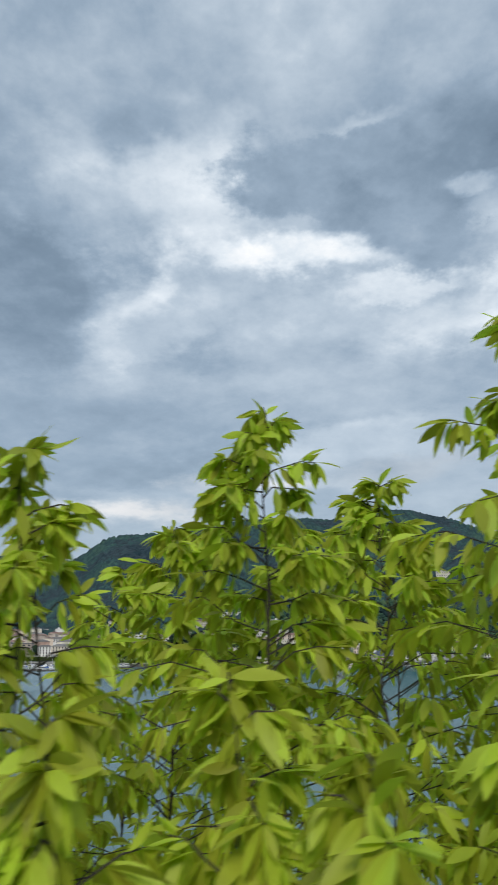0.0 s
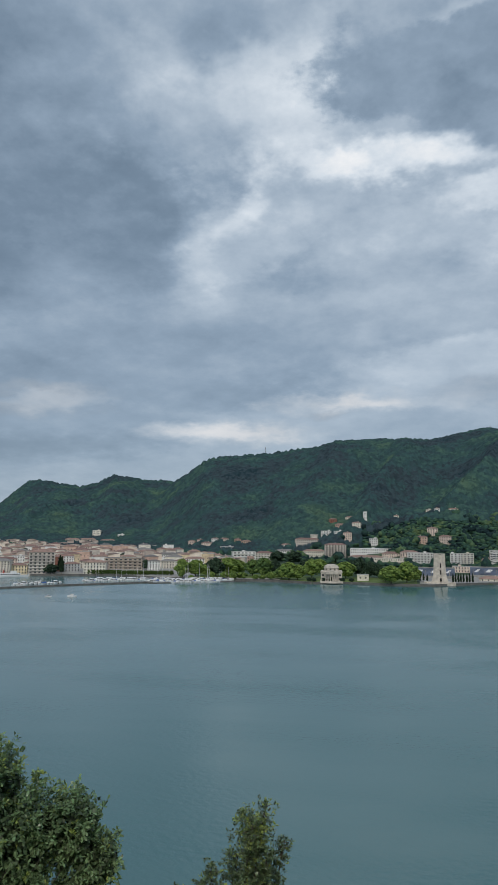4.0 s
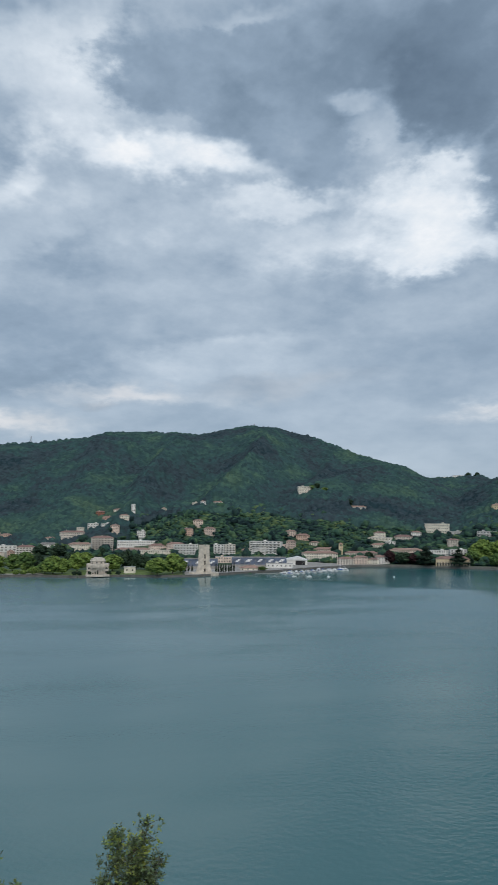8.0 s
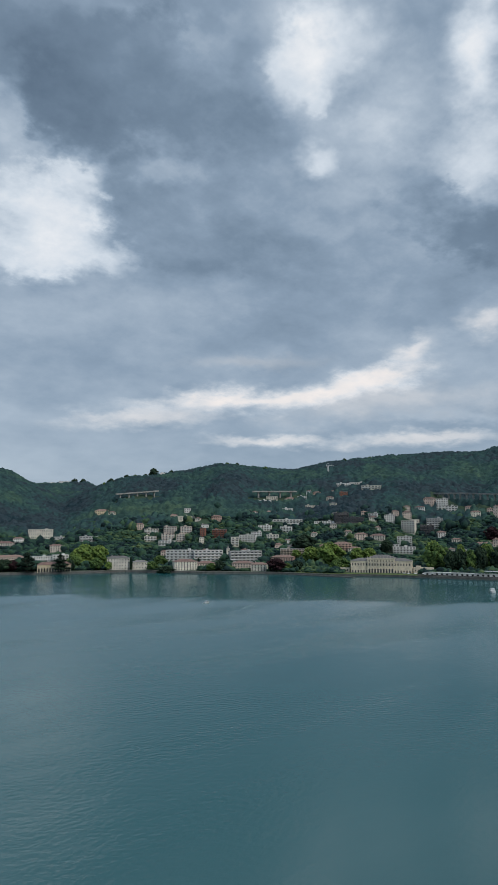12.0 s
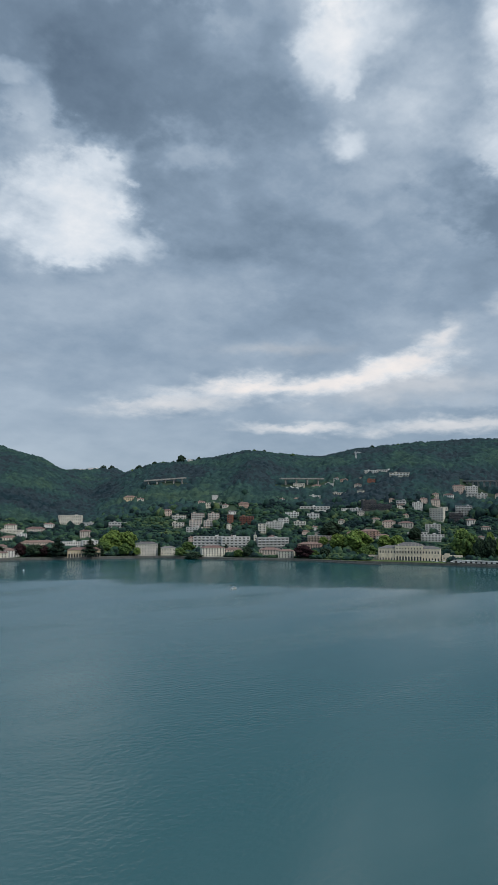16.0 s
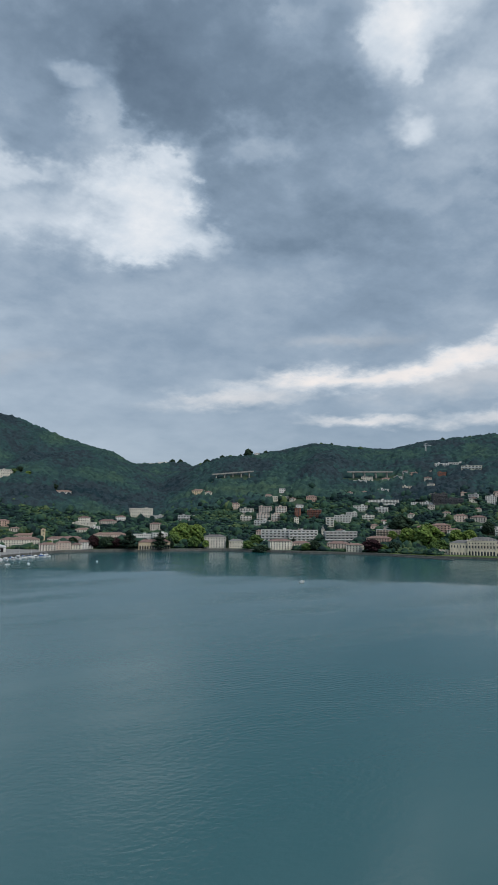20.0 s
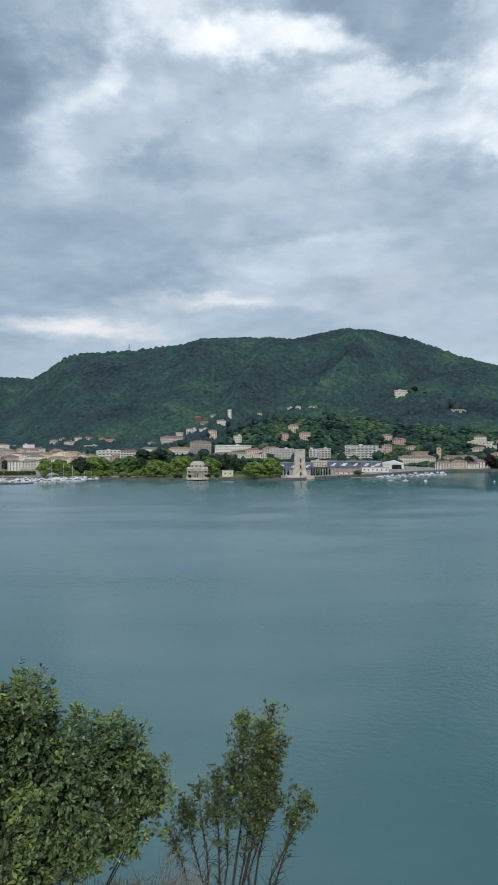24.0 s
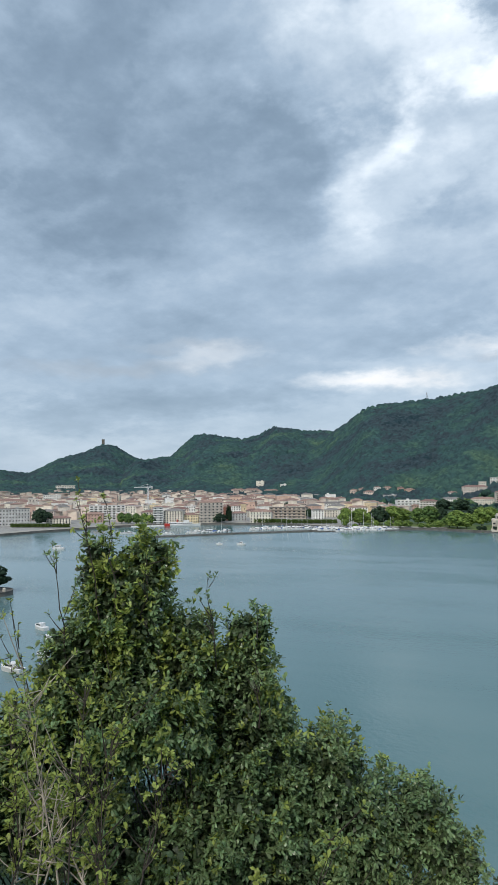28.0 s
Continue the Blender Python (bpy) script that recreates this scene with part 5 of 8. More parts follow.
# ---------------------------------------------------------------- shore: quay, lawns, promenade
def shore_strip(name, b0, b1, d0, d1, lift, material, thick=0.0, step=0.5):
    """A strip of ground along the far shore, from d0 to d1 metres inland, following the ground."""
    bear = np.arange(b0, b1 + 0.01, step)
    rows = []
    for d in np.linspace(d0, d1, max(2, int((d1 - d0) / 14) + 2)):
        r = spline(FAR_SHORE, 1, bear) + d
        x, y = r * np.sin(np.radians(bear)), r * np.cos(np.radians(bear))
        z = np.maximum(ground(x * 1.0005, y * 1.0005), 2.2) + lift
        rows.append(np.stack([x, y, z], 1))
    v = np.concatenate(rows)
    n = len(bear)
    faces = [(k * n + i, k * n + i + 1, (k + 1) * n + i + 1, (k + 1) * n + i) for k in range(len(rows) - 1) for i in range(n - 1)]
    if thick:
        m = len(v)
        low = rows[0] - np.array([0, 0, thick])
        v = np.concatenate([v, low])
        faces += [(m + i, m + i + 1, i + 1, i) for i in range(n - 1)]
    return new(name, mesh_of(name, v, faces, material))


tagged(shore_strip("quay_wall", -47, 66, -0.9, 1.4, 0.35, GRANITE, 5.5), "grey stone quay wall along the far shore", "quay", kind="structure")
tagged(shore_strip("promenade", -46, -6, 1.5, 22, 0.12, GRAVEL), "pale lakeside promenade paving", "pavement", kind="structure")
tagged(shore_strip("town_paving", -46, -13, 22.2, 620, 0.10, CONCRETE), "grey streets and squares of the town", "pavement", kind="structure")
tagged(shore_strip("park_lawn", -12.8, 5.2, 5.0, 90, 0.10, LAWN), "green park lawn behind the lake shore", "lawn", kind="structure")
tagged(shore_strip("park_shore", -5.8, 14, 1.5, 4.8, 0.14, GRAVEL), "pale gravel shore path of the park", "path", kind="structure")
tagged(shore_strip("harbour_paving", 5.4, 22, 5.0, 130, 0.10, CONCRETE), "grey paved harbour ground", "pavement", kind="structure")
tagged(shore_strip("villa_lawn", 47, 58, 6, 26, 0.12, LAWN), "green lawn in front of the lake villa", "lawn", kind="structure")


# ---------------------------------------------------------------- landmarks
def rotunda():
    """The neoclassical rotunda in the park."""
    t = new("domed_rotunda")
    t.matrix_basis = facing(-23.3, 775, 0, 2.2)
    bm = bmesh.new()
    box(bm, -12.9, 12.9, -3.9, 21, -1, 1.2)
    for k in range(4):
        box(bm, -6, 6, -5.0 - 0.5 * k, -4.5, -1, 1.0 - 0.28 * k)
    part("podium", bm, STONE, t)
    bm = bmesh.new()
    box(bm, -11.8, 11.8, 2, 20, 1.2, 10.4)
    box(bm, -12.3, 12.3, 1.5, 20.5, 10.4, 11.3)
    box(bm, -11.9, 11.9, 1.9, 20.1, 11.3, 12.2)
    part("wall", bm, STONE, t)
    for k in range(6):
        bm = bmesh.new()
        turned(bm, [(0.75, 1.2), (0.75, 1.6), (0.55, 1.7), (0.48, 8.2), (0.7, 8.4), (0.7, 8.8)], 12, (-6.2 + k * 2.48, -2.6))
        part("column", bm, STONE, t)
    bm = bmesh.new()
    box(bm, -7.4, 7.4, -3.6, 2, 8.8, 10.6)
    box(bm, -7.8, 7.8, -4.0, 2, 10.6, 11.0)
    v = [bm.verts.new(c) for c in ((-7.6, -3.9, 11.0), (7.6, -3.9, 11.0), (0, -3.9, 13.2), (-7.6, 2, 11.0), (7.6, 2, 11.0), (0, 2, 13.2))]
    for f in ((0, 1, 2), (5, 4, 3), (0, 2, 5, 3), (1, 4, 5, 2)):
        bm.faces.new([v[k] for k in f])
    part("portico", bm, STONE, t)
    bm = bmesh.new()
    turned(bm, [(8.4, 12.0), (8.4, 15.2), (8.9, 15.3), (8.9, 15.9), (8.4, 16.0), (8.0, 16.4)], 28, (0, 11))
    drum = part("drum", bm, STONE, t)
    bm = bmesh.new()
    turned(bm, [(8.0 * math.cos(a), 16.4 + 3.2 * math.sin(a)) for a in np.linspace(0, 1.45, 8)], 28, (0, 11))
    part("dome", bm, STONE, t, "low pale stone dome")
    for k in range(10):
        put("window", WIN_TALL, drum, pose(8.4 * math.sin(k * 0.628 - 1.4), 11 - 8.4 * math.cos(k * 0.628 - 1.4), 12.9, 0, 0, math.degrees(k * 0.628 - 1.4)))
    for x in (-10.2, -8.9, 8.9, 10.2):
        for z in (2.6, 6.6):
            put("window", WIN_TALL, t, pose(x, 2, z))
    bm = bmesh.new()
    box(bm, -1.3, 1.3, 1.9, 2.2, 1.2, 5.6)
    part("door", bm, DARK, t)
    tagged(t, "pale stone domed rotunda with a columned portico in the park", "temple")
    KEEP_CLEAR.append((-23, 775, 24))


def monument():
    """The pale stone tower by the shore."""
    t = new("memorial_tower")
    t.matrix_basis = facing(96.6, 788, 0, 2.2)
    bm = bmesh.new()
    box(bm, -17, 17, -6, 12, -2, 1.4)
    for k in range(5):
        box(bm, -14, 14, -6.5 - k * 0.6, -6, -2, 1.2 - k * 0.3)
    part("podium", bm, STONE, t)

    def slab(x0, x1, flare):
        bm = bmesh.new()
        prof = [(0, 0), (1.0, 3.0), (1.9, 8.0), (2.5, 16.0), (2.8, 30.5)]
        out = -1 if x1 <= 0 else 1
        rows = []
        for inset, z in prof:
            a, b = (x0 + flare * (1 - inset / 2.8) * out, x1) if out < 0 else (x0, x1 + flare * (1 - inset / 2.8))
            y = -1.6 * (1 - inset / 2.8)
            rows.append([bm.verts.new(c) for c in ((a, y, z + 1.4), (b, y, z + 1.4), (b, 7.5 - y, z + 1.4), (a, 7.5 - y, z + 1.4))])
        for p, q in zip(rows, rows[1:]):
            for s in range(4):
                bm.faces.new((p[s], p[(s + 1) % 4], q[(s + 1) % 4], q[s]))
        bm.faces.new(rows[-1])
        part("pier", bm, STONE, t)

    slab(-6.2, -0.1, 3.2)
    slab(2.0, 6.0, 3.2)
    bm = bmesh.new()
    box(bm, -0.1, 2.0, 0.5, 6, 1.4, 31.0)
    part("recess", bm, STONE, t, "stone face set back between the piers")
    for z, high in ((9.6, 5.2), (17.0, 5.6)):
        bm = bmesh.new()
        box(bm, 0.2, 1.7, 0.42, 0.6, z, z + high)
        part("slit", bm, DARK, t, "dark narrow opening")
    for z in (7, 14.5, 22, 29.6):
        bm = bmesh.new()
        box(bm, -0.1, 2.0, 0.1, 1.6, z, z + 1.1)
        part("crosspiece", bm, STONE, t)
    bm = bmesh.new()
    box(bm, -6.4, 6.2, -0.2, 7.7, 31.9, 32.7)
    part("cap", bm, STONE, t)
    bm = bmesh.new()
    box(bm, -0.2, 2.2, -0.75, 0.0, 2.4, 5.6)
    part("door", bm, DARK, t)
    tagged(t, "tall pale stone memorial tower on a stepped base", "monument")
    KEEP_CLEAR.append((97, 788, 22))


SEATS = mat("blue_seats", (0.17, 0.215, 0.30), grain=0.6, stain=9, vary=0.35)


def tribune(x, y, w, d, tall, turn, roofed):
    """A raked stadium stand."""
    t = new("stadium_stand")
    t.matrix_basis = facing(x, y, turn, 2.4)
    rows = 12
    for k in range(rows):
        bm = bmesh.new()
        box(bm, -w / 2, w / 2, d * k / rows, d, tall * (0.25 + 0.75 * k / rows) - 0.6, tall * (0.25 + 0.75 * k / rows))
        part("terrace_step", bm, SEATS, t)
    bm = bmesh.new()
    box(bm, -w / 2, w / 2, -0.4, 0, -1, tall * 0.25)
    box(bm, -w / 2, w / 2, d, d + 0.5, -1, tall + 0.6)
    box(bm, -w / 2, -w / 2 + 0.5, 0, d, -1, tall * 0.25)
    box(bm, w / 2 - 0.5, w / 2, 0, d, -1, tall * 0.25)
    part("wall", bm, WALL["pink"] if roofed else CONCRETE, t)
    for k in range(3 if w < 60 else 5):
        bm = bmesh.new()
        cx = (k + 0.5) * w / (3 if w < 60 else 5) - w / 2
        n = dice.uniform(2, 4)
        for q in range(4):
            box(bm, cx - n + q * 1.1, cx + n * 0.5 + q * 1.1, d * (0.40 + 0.083 * q), d * (0.483 + 0.083 * q), tall * 0.5, tall * (0.59 + 0.0625 * q))
        part("seat_block", bm, WHITE, t, "block of white seats")
    for k in range(int(w / 7)):
        bm = bmesh.new()
        box(bm, k * 7 - w / 2 + 3, k * 7 - w / 2 + 3.5, -0.9, -0.4, -1, tall * 0.8)
        part("post", bm, CONCRETE, t)
    if roofed:
        bm = bmesh.new()
        box(bm, -w / 2 - 1, w / 2 + 1, d * 0.35, d + 1, tall + 4.5, tall + 5.0)
        part("roof", bm, ROOF["white"], t)
        for k in range(int(w / 9)):
            bm = bmesh.new()
            box(bm, k * 9 - w / 2 + 4, k * 9 - w / 2 + 4.4, d - 0.4, d, tall, tall + 4.5)
            part("column", bm, STEEL, t)
    tagged(t, "stadium stand with raked blue and white seats", "stadium", group="stadium stands")
    KEEP_CLEAR.append((x, y, w / 2))


BUFF = mat("pale_buff_stucco", (0.82, 0.72, 0.57), stain=5, vary=0.15)


def lake_villa():
    """The long neoclassical villa with its lawn on the lake."""
    t = new("neoclassical_villa")
    t.matrix_basis = facing(733, 529, -6, 2.6)
    bm = bmesh.new()
    box(bm, -39, 39, 0, 20, -2, 15.0)
    box(bm, -39.4, 39.4, -0.4, 20.4, 14.2, 15.0)
    box(bm, -39.2, 39.2, -0.2, 20.2, 7.0, 7.5)
    box(bm, -17.5, 17.5, -1.4, 20, -2, 18.4)
    box(bm, -18, 18, -1.9, 20.4, 17.6, 18.6)
    part("wall", bm, BUFF, t)
    bm = bmesh.new()
    hip_roof(bm, 78, 20, 15.0, 3.4)
    part("roof", bm, ROOF["grey"], t)
    bm = bmesh.new()
    hip_roof(bm, 35, 21, 18.6, 4.0)
    part("upper_roof", bm, ROOF["grey"], t)
    for k in range(21):
        x = -36.6 + k * 3.66
        front = -1.4 if abs(x) < 17.5 else 0
        put("window", WIN_TALL, t, pose(x, front, 9.2) @ Matrix.Diagonal((1.1, 1, 1.45, 1)))
        if abs(x) < 17:
            put("window", WIN_TALL, t, pose(x, front, 14.4) @ Matrix.Diagonal((1, 1, 0.8, 1)))
        bm = bmesh.new()
        big = abs(x) < 15
        wd = 1.05 if big else 0.8
        box(bm, x - wd, x + wd, front - 0.08, front + 0.1, 0, 4.2 if big else 3.2)
        if big:
            bm.faces.new([bm.verts.new((x + wd * math.cos(a), front - 0.08, 4.2 + wd * math.sin(a))) for a in np.linspace(math.pi, 0, 9)])
        part("arched_door" if big else "window", bm, GLASS, t)
    for k in range(10):
        bm = bmesh.new()
        turned(bm, [(0.55, 7.5), (0.42, 7.8), (0.36, 13.2), (0.55, 13.6)], 10, (-16.4 + k * 3.64, -1.9))
        part("column", bm, STONE, t)
    for k in range(9):
        bm = bmesh.new()
        turned(bm, [(0.3, 18.6), (0.45, 19.2), (0.2, 19.6), (0.35, 20.6), (0.1, 21.3)], 8, (-17 + k * 4.25, -1.6))
        part("statue", bm, STONE, t)
    bm = bmesh.new()
    box(bm, -60, -41, 4, 12, -2, 5.5)
    part("wing", bm, BUFF, t)
    bm = bmesh.new()
    box(bm, 41, 66, 2, 12, -2, 7.0)
    box(bm, 44, 50, 1.5, 12, 6.98, 9)
    part("wing", bm, BUFF, t)
    for k in range(6):
        put("window", WIN_TALL, t, pose(43.5 + k * 4, 2, 2.5))
        if k < 4:
            put("window", WIN_TALL, t, pose(-58 + k * 4.6, 4, 1.8))
    tagged(t, "long cream neoclassical villa with a raised columned centre", "villa")
    KEEP_CLEAR.append((733, 529, 62))


def arcade_villa():
    t = new("arcaded_villa")
    t.matrix_basis = facing(445.6, 861, 0, 2.2)
    bm = bmesh.new()
    box(bm, -22, 22, 0, 14, -2, 10.5)
    box(bm, -22.4, 22.4, -0.4, 14.4, 9.9, 10.5)
    box(bm, -22.2, 22.2, -0.25, 14, 8.0, 8.4)
    part("wall", bm, WALL["yellow"], t)
    bm = bmesh.new()
    hip_roof(bm, 44, 14, 10.5, 3.6, 0.8)
    roof_ob = part("roof", bm, ROOF["red"], t)
    for x in (-8, 5, 11):
        bm = bmesh.new()
        box(bm, x - 0.5, x + 0.5, 6, 7, 11.5, 15.2)
        part("chimney", bm, WALL["tan"], roof_ob)
    for k in range(12):
        x = -19.8 + k * 3.6
        bm = bmesh.new()
        box(bm, x - 1.0, x + 1.0, -0.08, 0.1, 0.2, 5.0)
        v = [bm.verts.new((x + 1.0 * math.cos(a), -0.08, 5.0 + 1.0 * math.sin(a))) for a in np.linspace(0, math.pi, 9)]
        bm.faces.new(v[::-1])
        part("arch", bm, GLASS, t, "dark glazed arch")
        bm = bmesh.new()
        turned(bm, [(0.42, 0), (0.36, 0.5), (0.34, 7.2), (0.5, 7.9)], 8, (x + 1.8, -0.3))
        part("column", bm, STONE, t)
    tagged(t, "yellow arcaded lake villa with a tiled roof", "villa")
    KEEP_CLEAR.append((446, 861, 30))


def bell_tower(x, y, side, tall, wall, pointed):
    t = new("bell_tower")
    t.matrix_basis = facing(x, y, 12)
    s = side / 2
    bm = bmesh.new()
    box(bm, -s, s, 0, side, -3, tall * 0.72)
    box(bm, -s - 0.25, s + 0.25, -0.25, side + 0.25, tall * 0.72, tall * 0.75)
    for a, b in ((-s, -s + side * 0.28), (s - side * 0.28, s)):
        box(bm, a, b, 0, side * 0.28, tall * 0.75, tall * 0.9)
        box(bm, a, b, side * 0.72, side, tall * 0.75, tall * 0.9)
    box(bm, -s - 0.3, s + 0.3, -0.3, side + 0.3, tall * 0.9, tall * 0.93)
    part("tower", bm, WALL[wall], t)
    bm = bmesh.new()
    turned(bm, [(s * 1.2, tall * 0.93), (s * (0.5 if pointed else 0.9), tall * (1.08 if pointed else 0.97)), (0.1, tall * (1.35 if pointed else 1.04))], 4 if not pointed else 8, (0, s), start=math.pi / 4)
    part("roof", bm, ROOF["red" if not pointed else "grey"], t)
    bm = bmesh.new()
    turned(bm, [(s * 0.3, tall * 0.77), (s * 0.26, tall * 0.82), (s * 0.1, tall * 0.86)], 10, (0, s))
    part("bell", bm, STEEL, t)
    put("window", WIN_TALL, t, pose(0, 0, tall * 0.55))
    put("window", WIN_TALL, t, pose(0, 0, tall * 0.3))
    tagged(t, f"{WORDS[wall]} church bell tower with an open belfry", "tower")
    KEEP_CLEAR.append((x, y, side))


def bridge(name, a, b, za, zb, piers, drop, label, wide=9.0):
    """A road viaduct on piers."""
    t = new(name)
    a, b = Vector((a[0], a[1], za)), Vector((b[0], b[1], zb))
    t.location = a
    d = b - a
    side = Vector((-d.y, d.x, 0)).normalized() * wide / 2
    bm = bmesh.new()
    for low, high, s in ((-1.8, 0, 1.0), (0, 1.0, 1.0)):
        for sgn in ((1,) if low < 0 else (1, -1)):
            o0 = -side if low < 0 else side * sgn
            o1 = side if low < 0 else side * sgn * 0.92
            v = [bm.verts.new(p) for p in (o0 + Vector((0, 0, low)), d + o0 + Vector((0, 0, low)), d + o1 + Vector((0, 0, low)), o1 + Vector((0, 0, low)),
                                           o0 + Vector((0, 0, high)), d + o0 + Vector((0, 0, high)), d + o1 + Vector((0, 0, high)), o1 + Vector((0, 0, high)))]
            for f in ((0, 3, 2, 1), (4, 5, 6, 7), (0, 1, 5, 4), (1, 2, 6, 5), (2, 3, 7, 6), (3, 0, 4, 7)):
                bm.faces.new([v[k] for k in f])
    bmesh.ops.recalc_face_normals(bm, faces=bm.faces)
    part("deck", bm, CONCRETE, t)
    for k in range(piers):
        p = d * ((k + 0.5) / piers)
        bm = bmesh.new()
        box(bm, p.x - 1.3, p.x + 1.3, p.y - 1.3, p.y + 1.3, p.z - drop, p.z - 1.8)
        box(bm, p.x - 2.4, p.x + 2.4, p.y - 2.4, p.y + 2.4, p.z - 3.0, p.z - 1.8)
        part("pier", bm, CONCRETE, t)
    tagged(t, label, "bridge")
    for u in np.linspace(0, 1, 9):
        KEEP_CLEAR.append((a.x + d.x * u, a.y + d.y * u, 12))
        KEEP_CLEAR.append(((a.x + d.x * u) * 0.985, (a.y + d.y * u) * 0.985, 12))


def lattice(name, x, y, tall, wide, label, jib=0.0, turn=0.0, material=STEEL, z=None):
    """A lattice mast, or a tower crane with its jib."""
    t = new(name)
    t.matrix_basis = facing(x, y, turn, z)
    bm = bmesh.new()
    s = wide / 2
    for cx, cy in ((-s, -s), (s, -s), (s, s), (-s, s)):
        tube(bm, [(cx, cy, -3), (cx * (1 if jib else 0.3), cy * (1 if jib else 0.3), tall)], [wide * 0.14] * 2, 4)
    n = max(4, int(tall / (wide * 1.6)))
    for k in range(n):
        z0, z1 = tall * k / n, tall * (k + 1) / n
        sg = 1 if k % 2 else -1
        g = 1.0 if jib else 1 - 0.7 * k / n
        tube(bm, [(-s * sg * g, -s * g, z0), (s * sg * g, -s * g, z1)], [wide * 0.08] * 2, 4)
        tube(bm, [(-s * sg * g, s * g, z0), (s * sg * g, s * g, z1)], [wide * 0.08] * 2, 4)
    part("mast", bm, material, t)
    if jib:
        bm = bmesh.new()
        for dz in (0, 1.6):
            tube(bm, [(-jib * 0.35, 0, tall + dz), (jib, 0, tall + dz * 0.4)], [0.28] * 2, 4)
        tube(bm, [(0, 0, tall), (0, 0, tall + 6)], [0.4, 0.2], 4)
        tube(bm, [(0, 0, tall + 6), (jib * 0.7, 0, tall + 1)], [0.12] * 2, 4)
        tube(bm, [(0, 0, tall + 6), (-jib * 0.33, 0, tall + 1)], [0.12] * 2, 4)
        part("jib", bm, material, t)
        bm = bmesh.new()
        box(bm, -jib * 0.35, -jib * 0.25, -0.8, 0.8, tall - 2, tall)
        part("counterweight", bm, CONCRETE, t)
    tagged(t, label, "crane" if jib else "mast")


def castle():
    t = new("castle_tower")
    t.matrix_basis = facing(-2135, 3107, 0, float(ground(-2135, 3107)) + 12)
    bm = bmesh.new()
    box(bm, -8, 8, 0, 13, -40, 34)
    box(bm, -8.5, 8.5, -0.5, 13.5, 32.5, 33.5)
    for k in range(4):
        box(bm, -8 + k * 4.6, -5.8 + k * 4.6, 0, 1.6, 34, 36)
    part("keep", bm, RUBBLE, t)
    bm = bmesh.new()
    box(bm, -34, -6.6, 2, 14, -40, -8)
    box(bm, 6.6, 24, 2, 12, -40, -6)
    part("curtain_wall", bm, RUBBLE, t)
    put("window", WIN_BAND, t, pose(0, 0, 22))
    tagged(t, "ruined square stone castle tower on a wooded hilltop", "castle")
    KEEP_CLEAR.append((-2135, 3107, 12))


def hangar():
    t = new("boat_hangar")
    t.matrix_basis = facing(238, 914, 0, 2.6)
    bm = bmesh.new()
    box(bm, -17, 17, 0, 30, -1, 7)
    part("wall", bm, WALL["white"], t)
    bm = bmesh.new()
    v = [bm.verts.new(c) for c in ((-17.6, -0.6, 7.05), (17.6, -0.6, 7.05), (4, -0.6, 11.5), (-17.6, 30, 7.05), (17.6, 30, 7.05), (4, 30, 11.5))]
    for f in ((0, 1, 2), (5, 4, 3), (0, 2, 5, 3), (1, 4, 5, 2)):
        bm.faces.new([v[k] for k in f])
    part("roof", bm, ROOF["white"], t)
    bm = bmesh.new()
    box(bm, 1, 14, -0.3, 0.2, -0.5, 6.4)
    part("doorway", bm, DARK, t, "dark open hangar doorway")
    tagged(t, "white boat hangar with a wide dark doorway", "hangar")
    KEEP_CLEAR.append((238, 914, 22))


def lido():
    t = new("lakeside_lido")
    t.matrix_basis = pose(742, 415, 0, 0, 0, -float(bearing_of(742, 415)) - 14)
    bm = bmesh.new()
    box(bm, -58, 62, 0, 9, -4, 3.4)
    part("terrace", bm, GRANITE, t)
    bm = bmesh.new()
    box(bm, -50, 60, 2, 9, 3.4, 6.2)
    box(bm, -50.4, 60.4, 1.6, 9, 6.2, 6.6)
    part("wall", bm, WALL["white"], t)
    for k in range(18):
        bm = bmesh.new()
        box(bm, -47 + k * 6, -44.6 + k * 6, 1.9, 2.1, 3.5, 5.5)
        part("cabin_door", bm, DARK, t)
    bm = bmesh.new()
    box(bm, 22, 58, 2, 9, 9.2, 9.6)
    part("canopy", bm, ROOF["white"], t)
    for k in range(7):
        bm = bmesh.new()
        box(bm, 23 + k * 5.6, 23.3 + k * 5.6, 2.4, 2.7, 6.6, 9.2)
        part("post", bm, STEEL, t)
    tagged(t, "long white bathing lido with cabin doors above the water", "lido")
    for k, (x, y) in enumerate(((722, 470), (726, 462), (716, 476), (730, 452), (719, 484))):
        u = new("parasol")
        u.matrix_basis = pose(x, y, 2.6)
        bm = bmesh.new()
        tube(bm, [(0, 0, -0.5), (0, 0, 2.6)], [0.05, 0.05], 5)
        part("pole", bm, STEEL, u)
        bm = bmesh.new()
        turned(bm, [(1.9, 2.2), (1.0, 2.7), (0.05, 3.0)], 8)
        part("canopy", bm, WHITE, u)
        tagged(u, "open white parasol on the lido terrace", "parasol", group="lido parasols")


